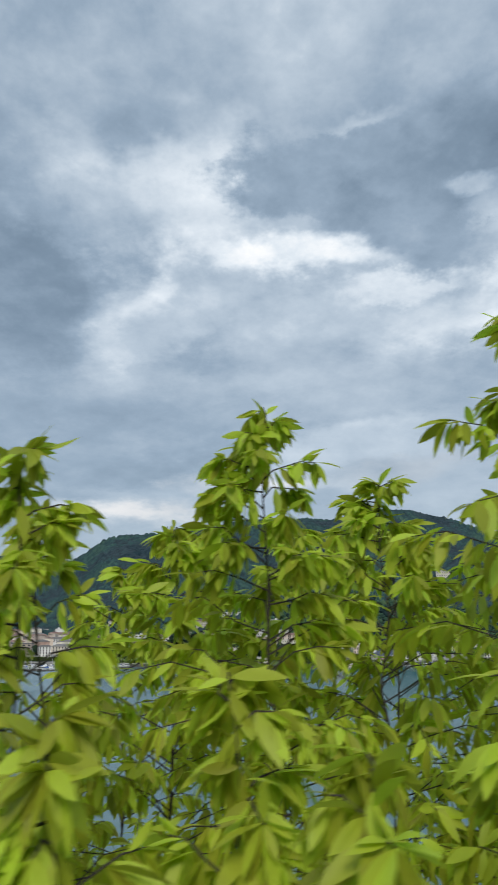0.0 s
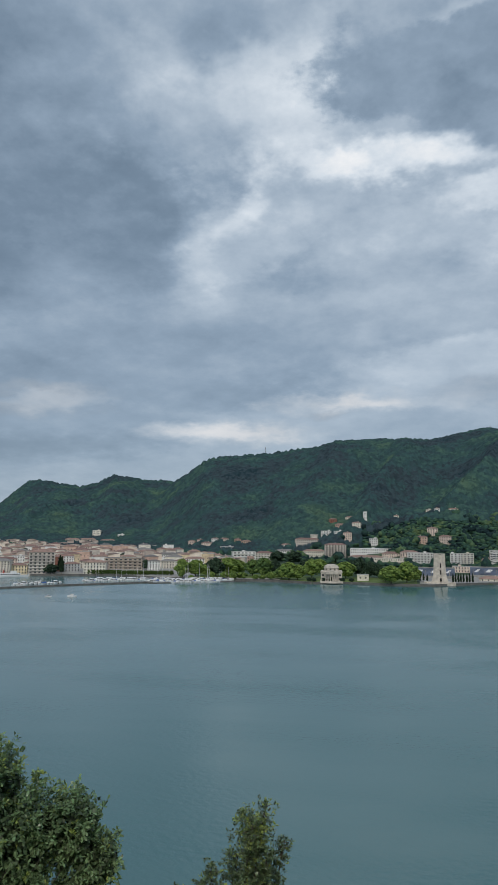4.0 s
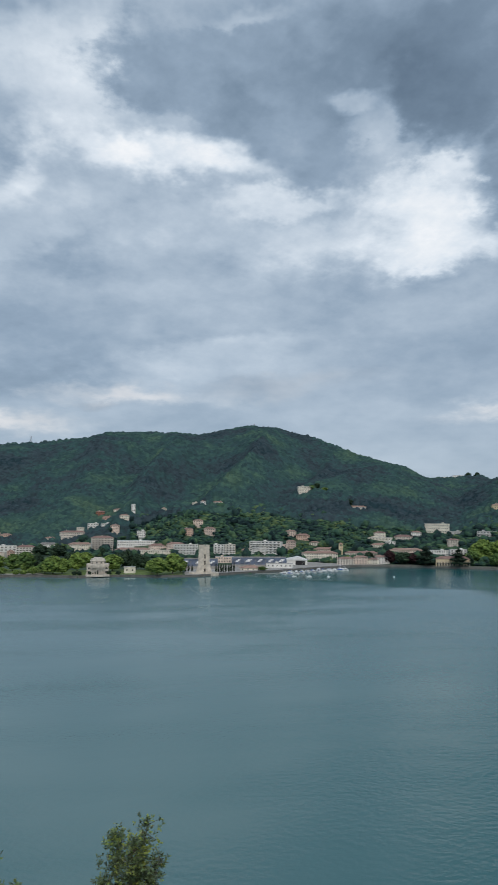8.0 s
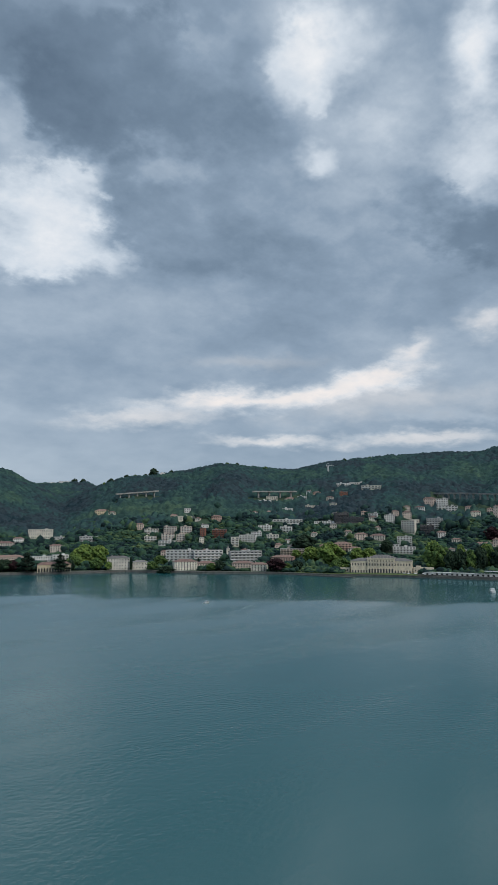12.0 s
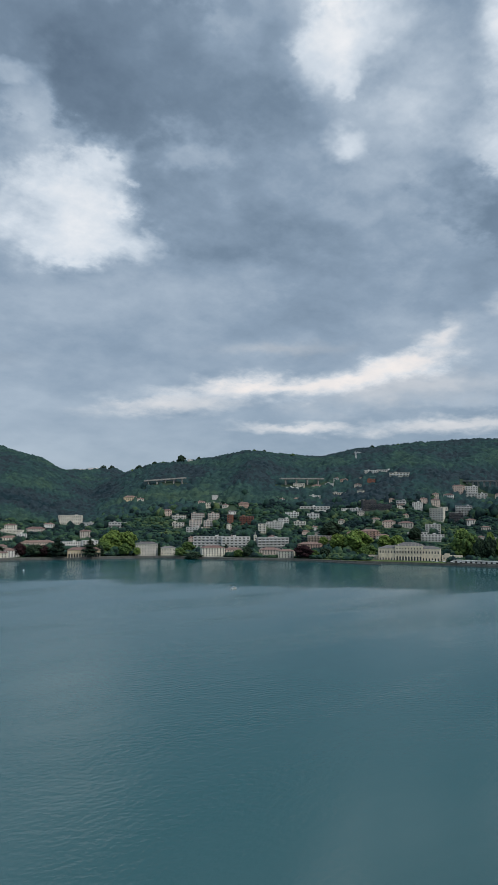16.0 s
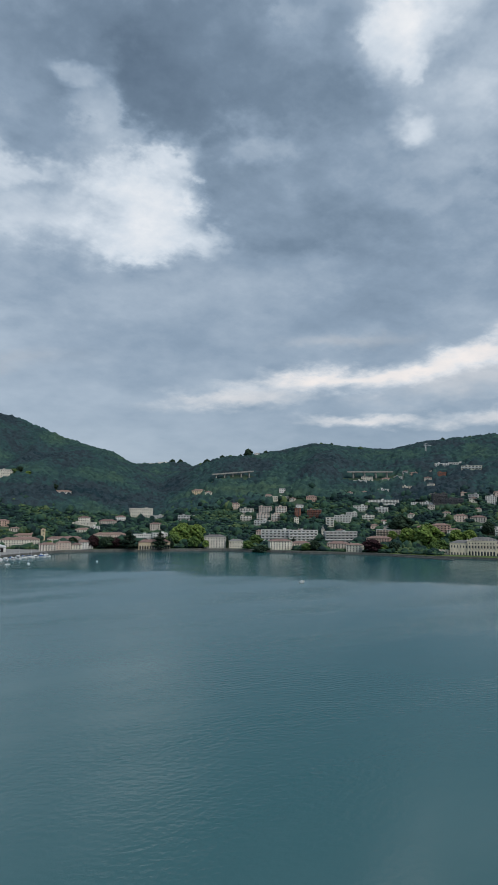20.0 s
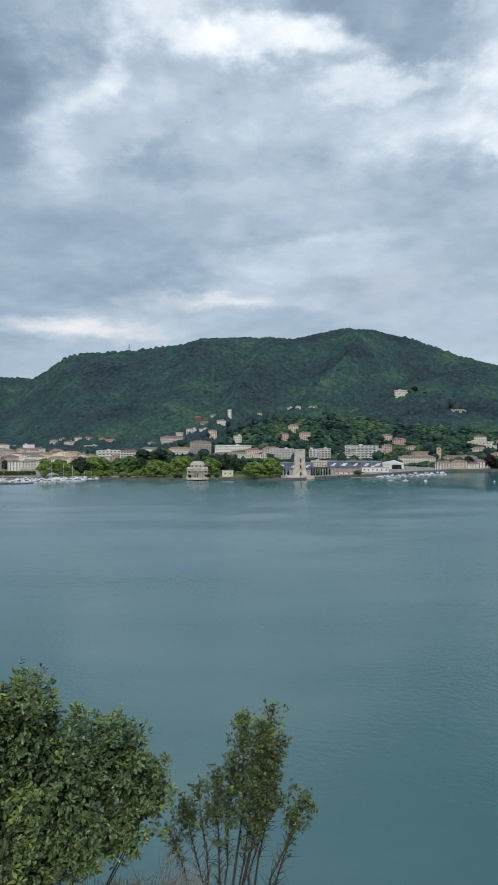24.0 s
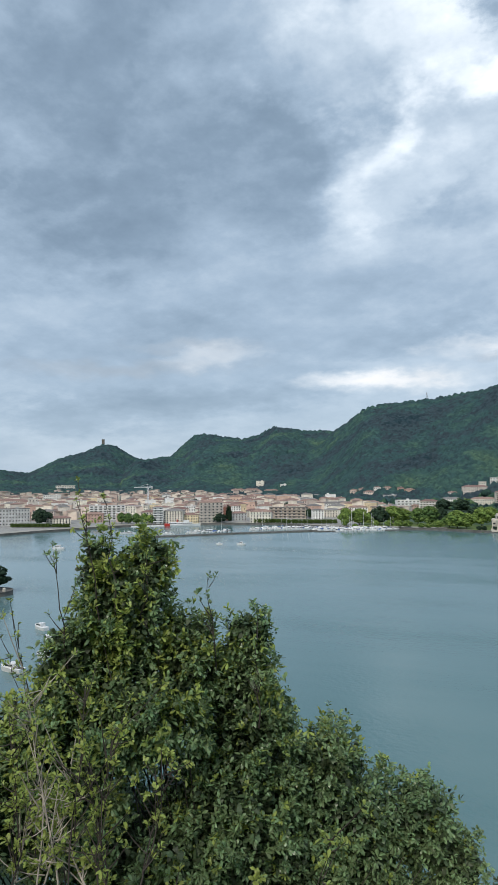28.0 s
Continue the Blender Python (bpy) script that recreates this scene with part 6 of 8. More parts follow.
rotunda()
monument()
tribune(98, 866, 52, 16, 12, 0, False)
tribune(184, 892, 74, 18, 12, 4, False)
lake_villa()
arcade_villa()
bell_tower(351, 1053, 6.0, 22, "yellow", False)
bell_tower(712, 804, 4.2, 16, "cream", True)
bridge("viaduct", (782, 1245), (866, 1208), 134, 142, 5, 26, "grey concrete road viaduct across a wooded valley")
bridge("viaduct", (993, 1042), (1081, 998), 138, 139, 4, 14, "long flat concrete viaduct on the wooded slope")
bridge("road_viaduct", (1258, 765), (1240, 690), 131, 128, 5, 12, "grey hillside road viaduct")
bridge("road_viaduct", (1240, 690), (1216, 560), 128, 119, 8, 12, "grey hillside road viaduct")
lattice("radio_mast", -301, 2330, 46, 5, "red and grey lattice radio mast on the ridge")
lattice("radio_mast", 410, 2085, 26, 4, "lattice radio mast on the hill summit")
lattice("tower_crane", -607, 1017, 40, 2.2, "pale tower crane above the town roofs", 24, 170, WHITE)
lattice("tower_crane", 1262, 1058, 27, 2.2, "pale tower crane on the wooded slope", 14, 20, WHITE)
castle()
hangar()
lido()
house("house", 160, 832, 26, 4.6, "cream", "red", 1, 4)
house("house", 205, 868, 34, 5.4, "white", "flat", 1, -4)
house("house", 12, 800, 13, 7.0, "cream", "flat", 1, 0)


# ---------------------------------------------------------------- boats, breakwater, piers
def hull_mesh(bm, length, beam, high, index=0):
    """A pointed hull lying along x."""
    rows = []
    for u, w, k in ((0, 0.85, 0), (0.35, 1.0, 0), (0.7, 0.8, 0.1), (0.9, 0.4, 0.25), (1.0, 0.02, 0.4)):
        x, b = (u - 0.5) * length, beam / 2 * w
        rows.append([bm.verts.new(c) for c in ((x, -b, high * (1 + k)), (x * 0.97, -b * 0.7, -0.15), (x * 0.97, b * 0.7, -0.15), (x, b, high * (1 + k)))])
    for a, b in zip(rows, rows[1:]):
        for s in range(3):
            bm.faces.new((a[s], b[s], b[s + 1], a[s + 1])).material_index = index
        bm.faces.new((a[3], b[3], b[0], a[0])).material_index = index
    bm.faces.new(rows[0])
    bm.faces.new(rows[-1][::-1])
    bmesh.ops.recalc_face_normals(bm, faces=bm.faces)


def make_boat(kind, m):
    t = new("sailing_boat" if kind == "sail" else "motorboat")
    t.matrix_basis = m @ Matrix.Diagonal((1.15, 1.25, 1.3, 1))
    bm = bmesh.new()
    hull_mesh(bm, 8.5 if kind == "sail" else 7.5, 2.7, 0.95)
    part("hull", bm, WHITE, t)
    bm = bmesh.new()
    if kind in ("cover", "canvas"):
        v = [bm.verts.new(c) for c in ((-3.6, -1.1, 0.97), (2.4, -1.0, 1.0), (2.4, 1.0, 1.0), (-3.6, 1.1, 0.97), (-3.2, 0, 1.9), (1.6, 0, 1.7))]
        for f in ((0, 1, 5, 4), (2, 3, 4, 5), (1, 2, 5), (3, 0, 4)):
            bm.faces.new([v[k] for k in f])
        part("cover", bm, BLUE if kind == "cover" else WALL["white"], t, "canvas boat cover")
        tagged(t, f"white motorboat under a {'blue' if kind == 'cover' else 'pale'} canvas cover on its berth", "boat", group="boats in the marina")
    elif kind == "motor":
        box(bm, -1.4, 1.3, -0.95, 0.95, 0.9, 1.9)
        box(bm, -1.8, 0.6, -1.0, 1.0, 1.9, 2.05)
        part("cabin", bm, WHITE, t)
        bm = bmesh.new()
        box(bm, -1.2, 1.34, -0.98, 0.98, 1.35, 1.75)
        part("windscreen", bm, GLASS, t)
        tagged(t, "white motorboat with a small cabin on the water", "boat", group="boats in the marina")
    else:
        box(bm, -1.6, 1.9, -0.8, 0.8, 0.9, 1.5)
        part("cabin", bm, WHITE, t)
        bm = bmesh.new()
        tube(bm, [(0.8, 0, 0.9), (0.8, 0, 11.5)], [0.09, 0.05], 5)
        part("mast", bm, WHITE, t)
        bm = bmesh.new()
        tube(bm, [(0.7, 0, 2.2), (-3.4, 0, 2.1)], [0.20, 0.14], 6)
        part("furled_sail", bm, BLUE, t)
        tagged(t, "white sailing boat with bare mast and furled sail", "boat", group="boats in the marina")
    return t


BOATS = {}


def boat(kind, x, y, turn, size=1.0):
    m = pose(x, y, 0.05, 0, 0, turn) @ Matrix.Diagonal((size, size, size, 1))
    if kind not in BOATS:
        BOATS[kind] = make_boat(kind, pose(x, y, 0.05, 0, 0, turn))
        return
    copy_thing(BOATS[kind], m)


def pontoon(a, b, wide, label, name="pontoon", z=0.5, deep=1.2, material=None):
    a, b = Vector((*a, 0)), Vector((*b, 0))
    d = b - a
    ob = new(name)
    ob.matrix_basis = pose(a.x, a.y, 0, 0, 0, math.degrees(math.atan2(d.y, d.x)))
    n = max(1, int(d.length / 24))
    for k in range(n):
        bm = bmesh.new()
        box(bm, d.length * k / n + 0.05, d.length * (k + 1) / n - 0.05, -wide / 2, wide / 2, z - deep, z)
        part("section", bm, material or CONCRETE, ob)
    tagged(ob, label, "pier")
    return ob


pontoon((-371, 613), (-300, 680), 6, "long dark stone breakwater in the lake", "breakwater", 1.5, 4, GRANITE)
pontoon((-301, 681), (-222, 742), 6, "long dark stone breakwater in the lake", "breakwater", 1.5, 4, GRANITE)
pontoon((-222, 731), (-122, 787), 4, "low stone mole sheltering the marina", "breakwater", 1.0, 4, GRANITE)
for k in range(14):
    p = new("street_lamp")
    u = (k + 0.5) / 14
    p.matrix_basis = pose(-371 + 149 * u, 614 + 127 * u + 1, 1.4)
    bm = bmesh.new()
    tube(bm, [(0, 0, 0), (0, 0, 5)], [0.12, 0.07], 5)
    part("post", bm, STEEL, p)
    bm = bmesh.new()
    turned(bm, [(0.1, 4.9), (0.35, 5.2), (0.2, 5.6)], 8)
    part("lantern", bm, WHITE, p)
    tagged(p, "slim lamp post on the breakwater", "lamp", group="breakwater lamps")
kinds = ("motor", "motor", "cover", "sail", "motor", "canvas", "motor", "canvas", "motor")
for row, (ax, ay, bx, by, n) in enumerate(((-300, 733, -236, 768, 26), (-292, 752, -212, 786, 34), (-214, 752, -138, 789, 34), (-206, 772, -136, 798, 28), (-352, 672, -312, 705, 12), (-200, 742, -150, 772, 22), (-230, 742, -160, 780, 26))):
    pontoon((ax, ay + 4), (bx, by + 4), 1.6, "narrow grey mooring pontoon between boats")
    for k in range(n):
        u = (k + 0.5) / n
        boat(kinds[(k * 5 + row * 3) % 9], ax + (bx - ax) * u + dice.uniform(-0.5, 0.5), ay + (by - ay) * u + dice.uniform(-0.6, 0.6), -90 + dice.uniform(-8, 20), dice.uniform(0.95, 1.5))
for k in range(48):
    u = (k + 0.5) / 48
    boat(kinds[(k * 5) % 9], 190 + 104 * u, 790 + 62 * u + (k % 4) * 7 - 8, -70 + dice.uniform(-30, 30), dice.uniform(0.8, 1.3))
pontoon((200, 806), (286, 858), 2.0, "narrow grey mooring pontoon between boats")
pontoon((160, 800), (196, 812), 3.0, "low wooden landing stage by the harbour")
for k in range(10):
    boat(kinds[(k * 3 + 1) % 9], 672 + k * 2.2, 640 - k * 7, -20 + dice.uniform(-15, 15), dice.uniform(0.8, 1.2))
pontoon((655, 606), (668, 522), 4.0, "grey stone landing jetty by the villa garden", "jetty", 1.2, 3, GRANITE)
boat("motor", -265, 572, 5, 0.7)
boat("motor", -245, 576, 178, 1.0)
boat("motor", 364, 438, 10, 0.75)
boat("motor", 610, 314, 40, 1.5)
boat("sail", 232, 742, 80, 0.9)
boat("motor", 196, 755, 10, 0.6)
boat("motor", 212, 750, 190, 0.7)
boat("motor", 307, 733, 60, 0.5)
boat("motor", -386, 493, 190, 1.4)
boat("motor", -188, 229, 160, 1.0)
boat("motor", -156, 176, 175, 1.1)
boat("motor", -158, 193, 150, 0.9)
boat("motor", -172, 214, 140, 0.9)
boat("cover", -150, 184, 150, 0.8)


def ferry(x, y, turn, size, bow, label):
    t = new("lake_ferry")
    t.matrix_basis = pose(x, y, 0, 0, 0, turn) @ Matrix.Diagonal((size, size, size, 1))
    bm = bmesh.new()
    hull_mesh(bm, 40, 7, 2.0)
    part("hull", bm, WHITE, t)
    bm = bmesh.new()
    box(bm, -16, 11, -2.9, 2.9, 1.9, 4.3)
    cabin = part("cabin", bm, WHITE, t)
    bm = bmesh.new()
    box(bm, -14, 6, -2.6, 2.6, 4.3, 4.5)
    box(bm, 1, 7, -2.2, 2.2, 4.5, 6.6)
    part("bridge_deck", bm, WHITE, t)
    for k in range(12):
        bm = bmesh.new()
        box(bm, -15.4 + k * 2.2, -13.8 + k * 2.2, -2.96, 2.96, 2.8, 3.8)
        part("window", bm, GLASS, cabin)
    bm = bmesh.new()
    turned(bm, [(0.9, 4.5), (0.8, 7.5), (0.7, 7.6)], 10, (-6, 0))
    part("funnel", bm, RED if bow else WHITE, t)
    if bow:
        bm = bmesh.new()
        box(bm, -20.4, -14.5, -3.2, 3.2, 0.2, 3.4)
        part("stern_house", bm, RED, t, "red painted stern house")
    tagged(t, label, "ferry", group="lake ferries")


ferry(-412, 777, 35, 1.15, True, "white passenger ferry with a red stern at the quay")
ferry(-416, 652, 38, 0.5, False, "small white passenger ferry under way")
ferry(-368, 659, 190, 0.42, False, "small white excursion boat moored by the breakwater")
ferry(-346, 673, 190, 0.36, False, "small white excursion boat moored by the breakwater")
pontoon((-470, 745), (-432, 775), 5, "white ferry landing stage at the promenade", "landing_stage", 1.3, 3, WHITE)


def round_pier():
    t = new("round_pier")
    t.matrix_basis = pose(-269, 288, 0)
    bm = bmesh.new()
    turned(bm, [(11, -4), (10.6, 1.8), (10.8, 1.9), (10.8, 2.4), (10.2, 2.4), (10.1, 2.0), (0.2, 2.1)], 32)
    part("platform", bm, GRANITE, t)
    bm = bmesh.new()
    turned(bm, [(0.9, 2.0), (0.8, 3.6), (1.0, 3.8), (0.2, 4.4)], 10, (9.0, -1.0))
    part("bollard", bm, STONE, t)
    tagged(t, "round grey stone pier with a low parapet", "pier")
    tr = new("tree")
    tr.matrix_basis = pose(-271, 292, 2.1) @ Matrix.Diagonal((15, 15, 14, 1))
    crowns, trunk = TREE_MESH["dark"]
    put("trunk", trunk, tr)
    put("crown", crowns[0], tr)
    tagged(tr, "dense dark green tree on the round pier", "tree", group="trees of the shore and gardens")


round_pier()


# ---------------------------------------------------------------- the old town behind the promenade
TOWN_WALL = mat("old_town_stucco", (0.70, 0.63, 0.54), second=(0.58, 0.45, 0.38), grain=2.5, stain=26, own=0.25, island=True)
TOWN_ROOF = mat("old_town_tiles", (0.31, 0.225, 0.185), second=(0.27, 0.215, 0.19), grain=0.6, stain=30, own=0.3, island=True)


def old_town():
    rng = random.Random(77)
    taken = [(x, y, r) for x, y, r in KEEP_CLEAR]
    for r in np.arange(940, 1500, 52):
        b = -45.5
        while b < -9:
            b += math.degrees(rng.uniform(30, 46) / r)
            if b > -9 - max(0, (r - 1050) * 0.02) or rng.random() < 0.12:
                continue
            rr = r + rng.uniform(-9, 9)
            x, y = rr * math.sin(radians(b)), rr * math.cos(radians(b))
            if r > 1500 and ground(x, y) > 60:
                continue
            w = rng.uniform(14, 30)
            if any((x - cx) ** 2 + (y - cy) ** 2 < (cr + w * 0.5) ** 2 for cx, cy, cr in taken):
                continue
            kind = "apt" if rng.random() < 0.12 else "house"
            wall = rng.choice(("cream", "pink", "white", "tan", "cream", "terracotta", "pink", "white", "yellow"))
            floors = rng.choice((3, 3, 4, 4, 5))
            house(kind, x, y, w, floors * 3.3 + 2, wall, rng.choice(("red", "red", "red", "red", "grey", "flat")), floors if r < 1000 else 1, rng.uniform(-18, 18), 14)
    # the far streets, too small to tell apart: walls and roofs joined
    low, top = bmesh.new(), bmesh.new()
    for r in np.arange(1000, 2050, 36):
        b = -46.0
        while b < -9:
            b += math.degrees(rng.uniform(16, 30) / r)
            if b > -9 - max(0, (r - 1050) * 0.022) or rng.random() < 0.15:
                continue
            rr = r + rng.uniform(-9, 9)
            x, y = rr * math.sin(radians(b)), rr * math.cos(radians(b))
            w = rng.uniform(10, 22)
            z = float(ground(x, y))
            if z > 55 or any((x - cx) ** 2 + (y - cy) ** 2 < (cr * 0.9 + w * 0.5) ** 2 for cx, cy, cr in KEEP_CLEAR):
                continue
            h = rng.uniform(8, 13) + (rng.uniform(3, 8) if rng.random() < 0.2 else 0)
            for bm, build in ((low, 0), (top, 1)):
                n = len(bm.verts)
                if build:
                    hip_roof(bm, w, 11, h, 1.7, 0.4)
                else:
                    box(bm, -w / 2, w / 2, 0, 11, -4, h)
                bm.verts.ensure_lookup_table()
                m = pose(x, y, z, 0, 0, -b + rng.uniform(-30, 30))
                for v in bm.verts[n:]:
                    v.co = m @ v.co
    for name, bm, m, words in (("far_street_walls", low, TOWN_WALL, "pale stucco walls of the old town's far streets"), ("far_street_roofs", top, TOWN_ROOF, "clay tile roofs of the old town's far streets")):
        me = bpy.data.meshes.new(name)
        bm.to_mesh(me)
        bm.free()
        me.materials.append(m)
        tagged(new(name, me), words, "buildings", kind="stuff")


old_town()


# ---------------------------------------------------------------- small houses among the trees of the western slope
def slope_houses():
    rng = random.Random(19)
    made = 0
    while made < 26:
        b, r = rng.uniform(18, 66), rng.uniform(985, 1400)
        x, y = r * math.sin(radians(b)), r * math.cos(radians(b))
        w = rng.uniform(9, 15)
        if r > 1130 and b < 36 or any((x - cx) ** 2 + (y - cy) ** 2 < (cr + w * 0.7) ** 2 for cx, cy, cr in KEEP_CLEAR):
            continue
        house("house", x, y, w, rng.uniform(6, 9.5), rng.choice(("cream", "white", "pink", "white", "tan", "cream")), rng.choice(("red", "red", "grey", "flat")), 1 if rng.random() < 0.6 else 2, rng.uniform(-25, 25), 9)
        made += 1


slope_houses()


# ---------------------------------------------------------------- plants close to the camera
def leaf_blades(rng, base, way, length, width, droop=0.2, fold=0.25, plain=False):
    """Pointed blades: arrays of base points, directions, lengths; plain ones have no folded midrib."""
    n = len(base)
    way = way / np.linalg.norm(way, axis=1, keepdims=True)
    up = np.tile([0.0, 0.0, 1.0], (n, 1)) + rng.normal(0, 0.35, (n, 3))
    side = np.cross(way, up)
    side /= np.linalg.norm(side, axis=1, keepdims=True) + 1e-9
    top = np.cross(side, way)
    L, W = length[:, None], width[:, None]
    sag = np.array([0, 0, -1.0])[None] * L * droop
    p0 = base
    mid1 = base + way * L * 0.38 - top * W * fold * 0.5 + sag * 0.15
    mid2 = base + way * L * 0.72 - top * W * fold * 0.4 + sag * 0.5
    tip = base + way * L + sag
    pts = np.stack([p0, mid1 + side * W * 0.34 + top * W * fold, mid1, mid1 - side * W * 0.34 + top * W * fold,
                    mid2 + side * W * 0.48 + top * W * fold, mid2, mid2 - side * W * 0.48 + top * W * fold, tip], 1)
    if plain:
        f = np.array([[0, 1, 2], [1, 3, 4], [1, 4, 2], [3, 5, 4]])
        tris = (f[None] + (np.arange(n) * 6)[:, None, None]).reshape(-1, 3)
        return pts[:, [0, 1, 3, 4, 6, 7]].reshape(-1, 3), tris
    f = np.array([[0, 1, 2], [0, 2, 3], [1, 4, 5], [1, 5, 2], [2, 5, 6], [2, 6, 3], [4, 7, 5], [5, 7, 6]])
    tris = (f[None] + (np.arange(n) * 8)[:, None, None]).reshape(-1, 3)
    return pts.reshape(-1, 3), tris


def rosettes(rng, tips, ways, leaves, length, spread=0.9, broad=0.46):
    """Whorls of leaves round shoot tips."""
    n = len(tips)
    b = np.repeat(tips, leaves, axis=0)
    w = np.repeat(ways, leaves, axis=0)
    w = w / np.linalg.norm(w, axis=1, keepdims=True)
    rnd = rng.normal(0, 1, (n * leaves, 3))
    rnd -= w * (rnd * w).sum(1, keepdims=True)
    rnd /= np.linalg.norm(rnd, axis=1, keepdims=True)
    way = w * rng.uniform(0.15, 1.0, (n * leaves, 1)) + rnd * spread
    size = length * rng.uniform(0.65, 1.15, n * leaves) * np.repeat(rng.uniform(0.8, 1.15, n), leaves)
    return leaf_blades(rng, b - w * rng.uniform(0, 0.05, (n * leaves, 1)), way, size, size * broad, 0.08, plain=True)


LEAF_DARK = leaf_mat("glossy_dark_leaf", (0.235, 0.330, 0.155), (0.150, 0.235, 0.115), rough=0.27, through=0.32, own=0.42)
# inner bush leaves: the shade inside the crown is in this darker colour
LEAF_SHADED = leaf_mat("shaded_inner_leaf", (0.075, 0.110, 0.050), (0.050, 0.080, 0.038), rough=0.5, through=0.1, own=0.4)
LEAF_OLIVE = leaf_mat("olive_green_leaf", (0.140, 0.190, 0.085), (0.090, 0.130, 0.062), rough=0.36, through=0.2, own=0.5)
LEAF_NEW = leaf_mat("young_yellow_leaf", (0.34, 0.41, 0.10), (0.24, 0.32, 0.085), rough=0.45, through=0.3, own=0.25)
LEAF_SPRING = leaf_mat("spring_green_leaf", (0.60, 0.68, 0.065), (0.42, 0.56, 0.055), rough=0.5, through=0.45, own=0.36)


def lobes_points(rng, lobes, count, shell=0.75):
    """Shoot tips over a crown made of rounded lobes; none inside another lobe's heart."""
    pts, ways = [], []
    weight = np.array([l[3] * l[4] for l in lobes])
    for (cx, cy, cz, rad, tall), share in zip(lobes, weight / weight.sum()):
        k = int(count * share)
        d = rng.normal(0, 1, (k, 3))
        d /= np.linalg.norm(d, axis=1, keepdims=True)
        rr = rng.uniform(shell ** 3, 1, k) ** (1 / 3) * np.where(rng.random(k) < 0.06, rng.uniform(1.0, 1.16, k), 1.0)
        bump = 0.54 + 0.72 * layered(d[:, 0] * 3 + cx * 7 + 50, d[:, 2] * 3 + d[:, 1] * 2 + 50, 1.0, 3, 3)
        p = d * (rr * bump)[:, None] * np.array([rad, rad, tall]) + np.array([cx, cy, cz])
        pts.append(p)
        ways.append(d + np.array([0, 0, 0.55]) + rng.normal(0, 0.35, (k, 3)))
    p, w = np.concatenate(pts), np.concatenate(ways)
    keep = np.ones(len(p), bool)
    for cx, cy, cz, rad, tall in lobes:
        keep &= (((p[:, 0] - cx) / rad) ** 2 + ((p[:, 1] - cy) / rad) ** 2 + ((p[:, 2] - cz) / tall) ** 2) > 0.42
    return p[keep], w[keep]


def wood_to(bm, root, tips, rng, thick, knots=4, wander=0.12):
    """Bare stems from a root to some of the tips."""
    for t in tips:
        a, b = Vector(root), Vector(t)
        line, rad = [], []
        for k in range(knots + 1):
            u = k / knots
            p = a.lerp(b, u) + Vector(rng.normal(0, wander, 3)) * (u * (1 - u) * 3)
            p.z -= 0.25 * (a - b).length * u * (1 - u) * 0.4
            line.append(p)
            rad.append(thick * (1 - 0.85 * u))
        tube(bm, line, rad, 5)


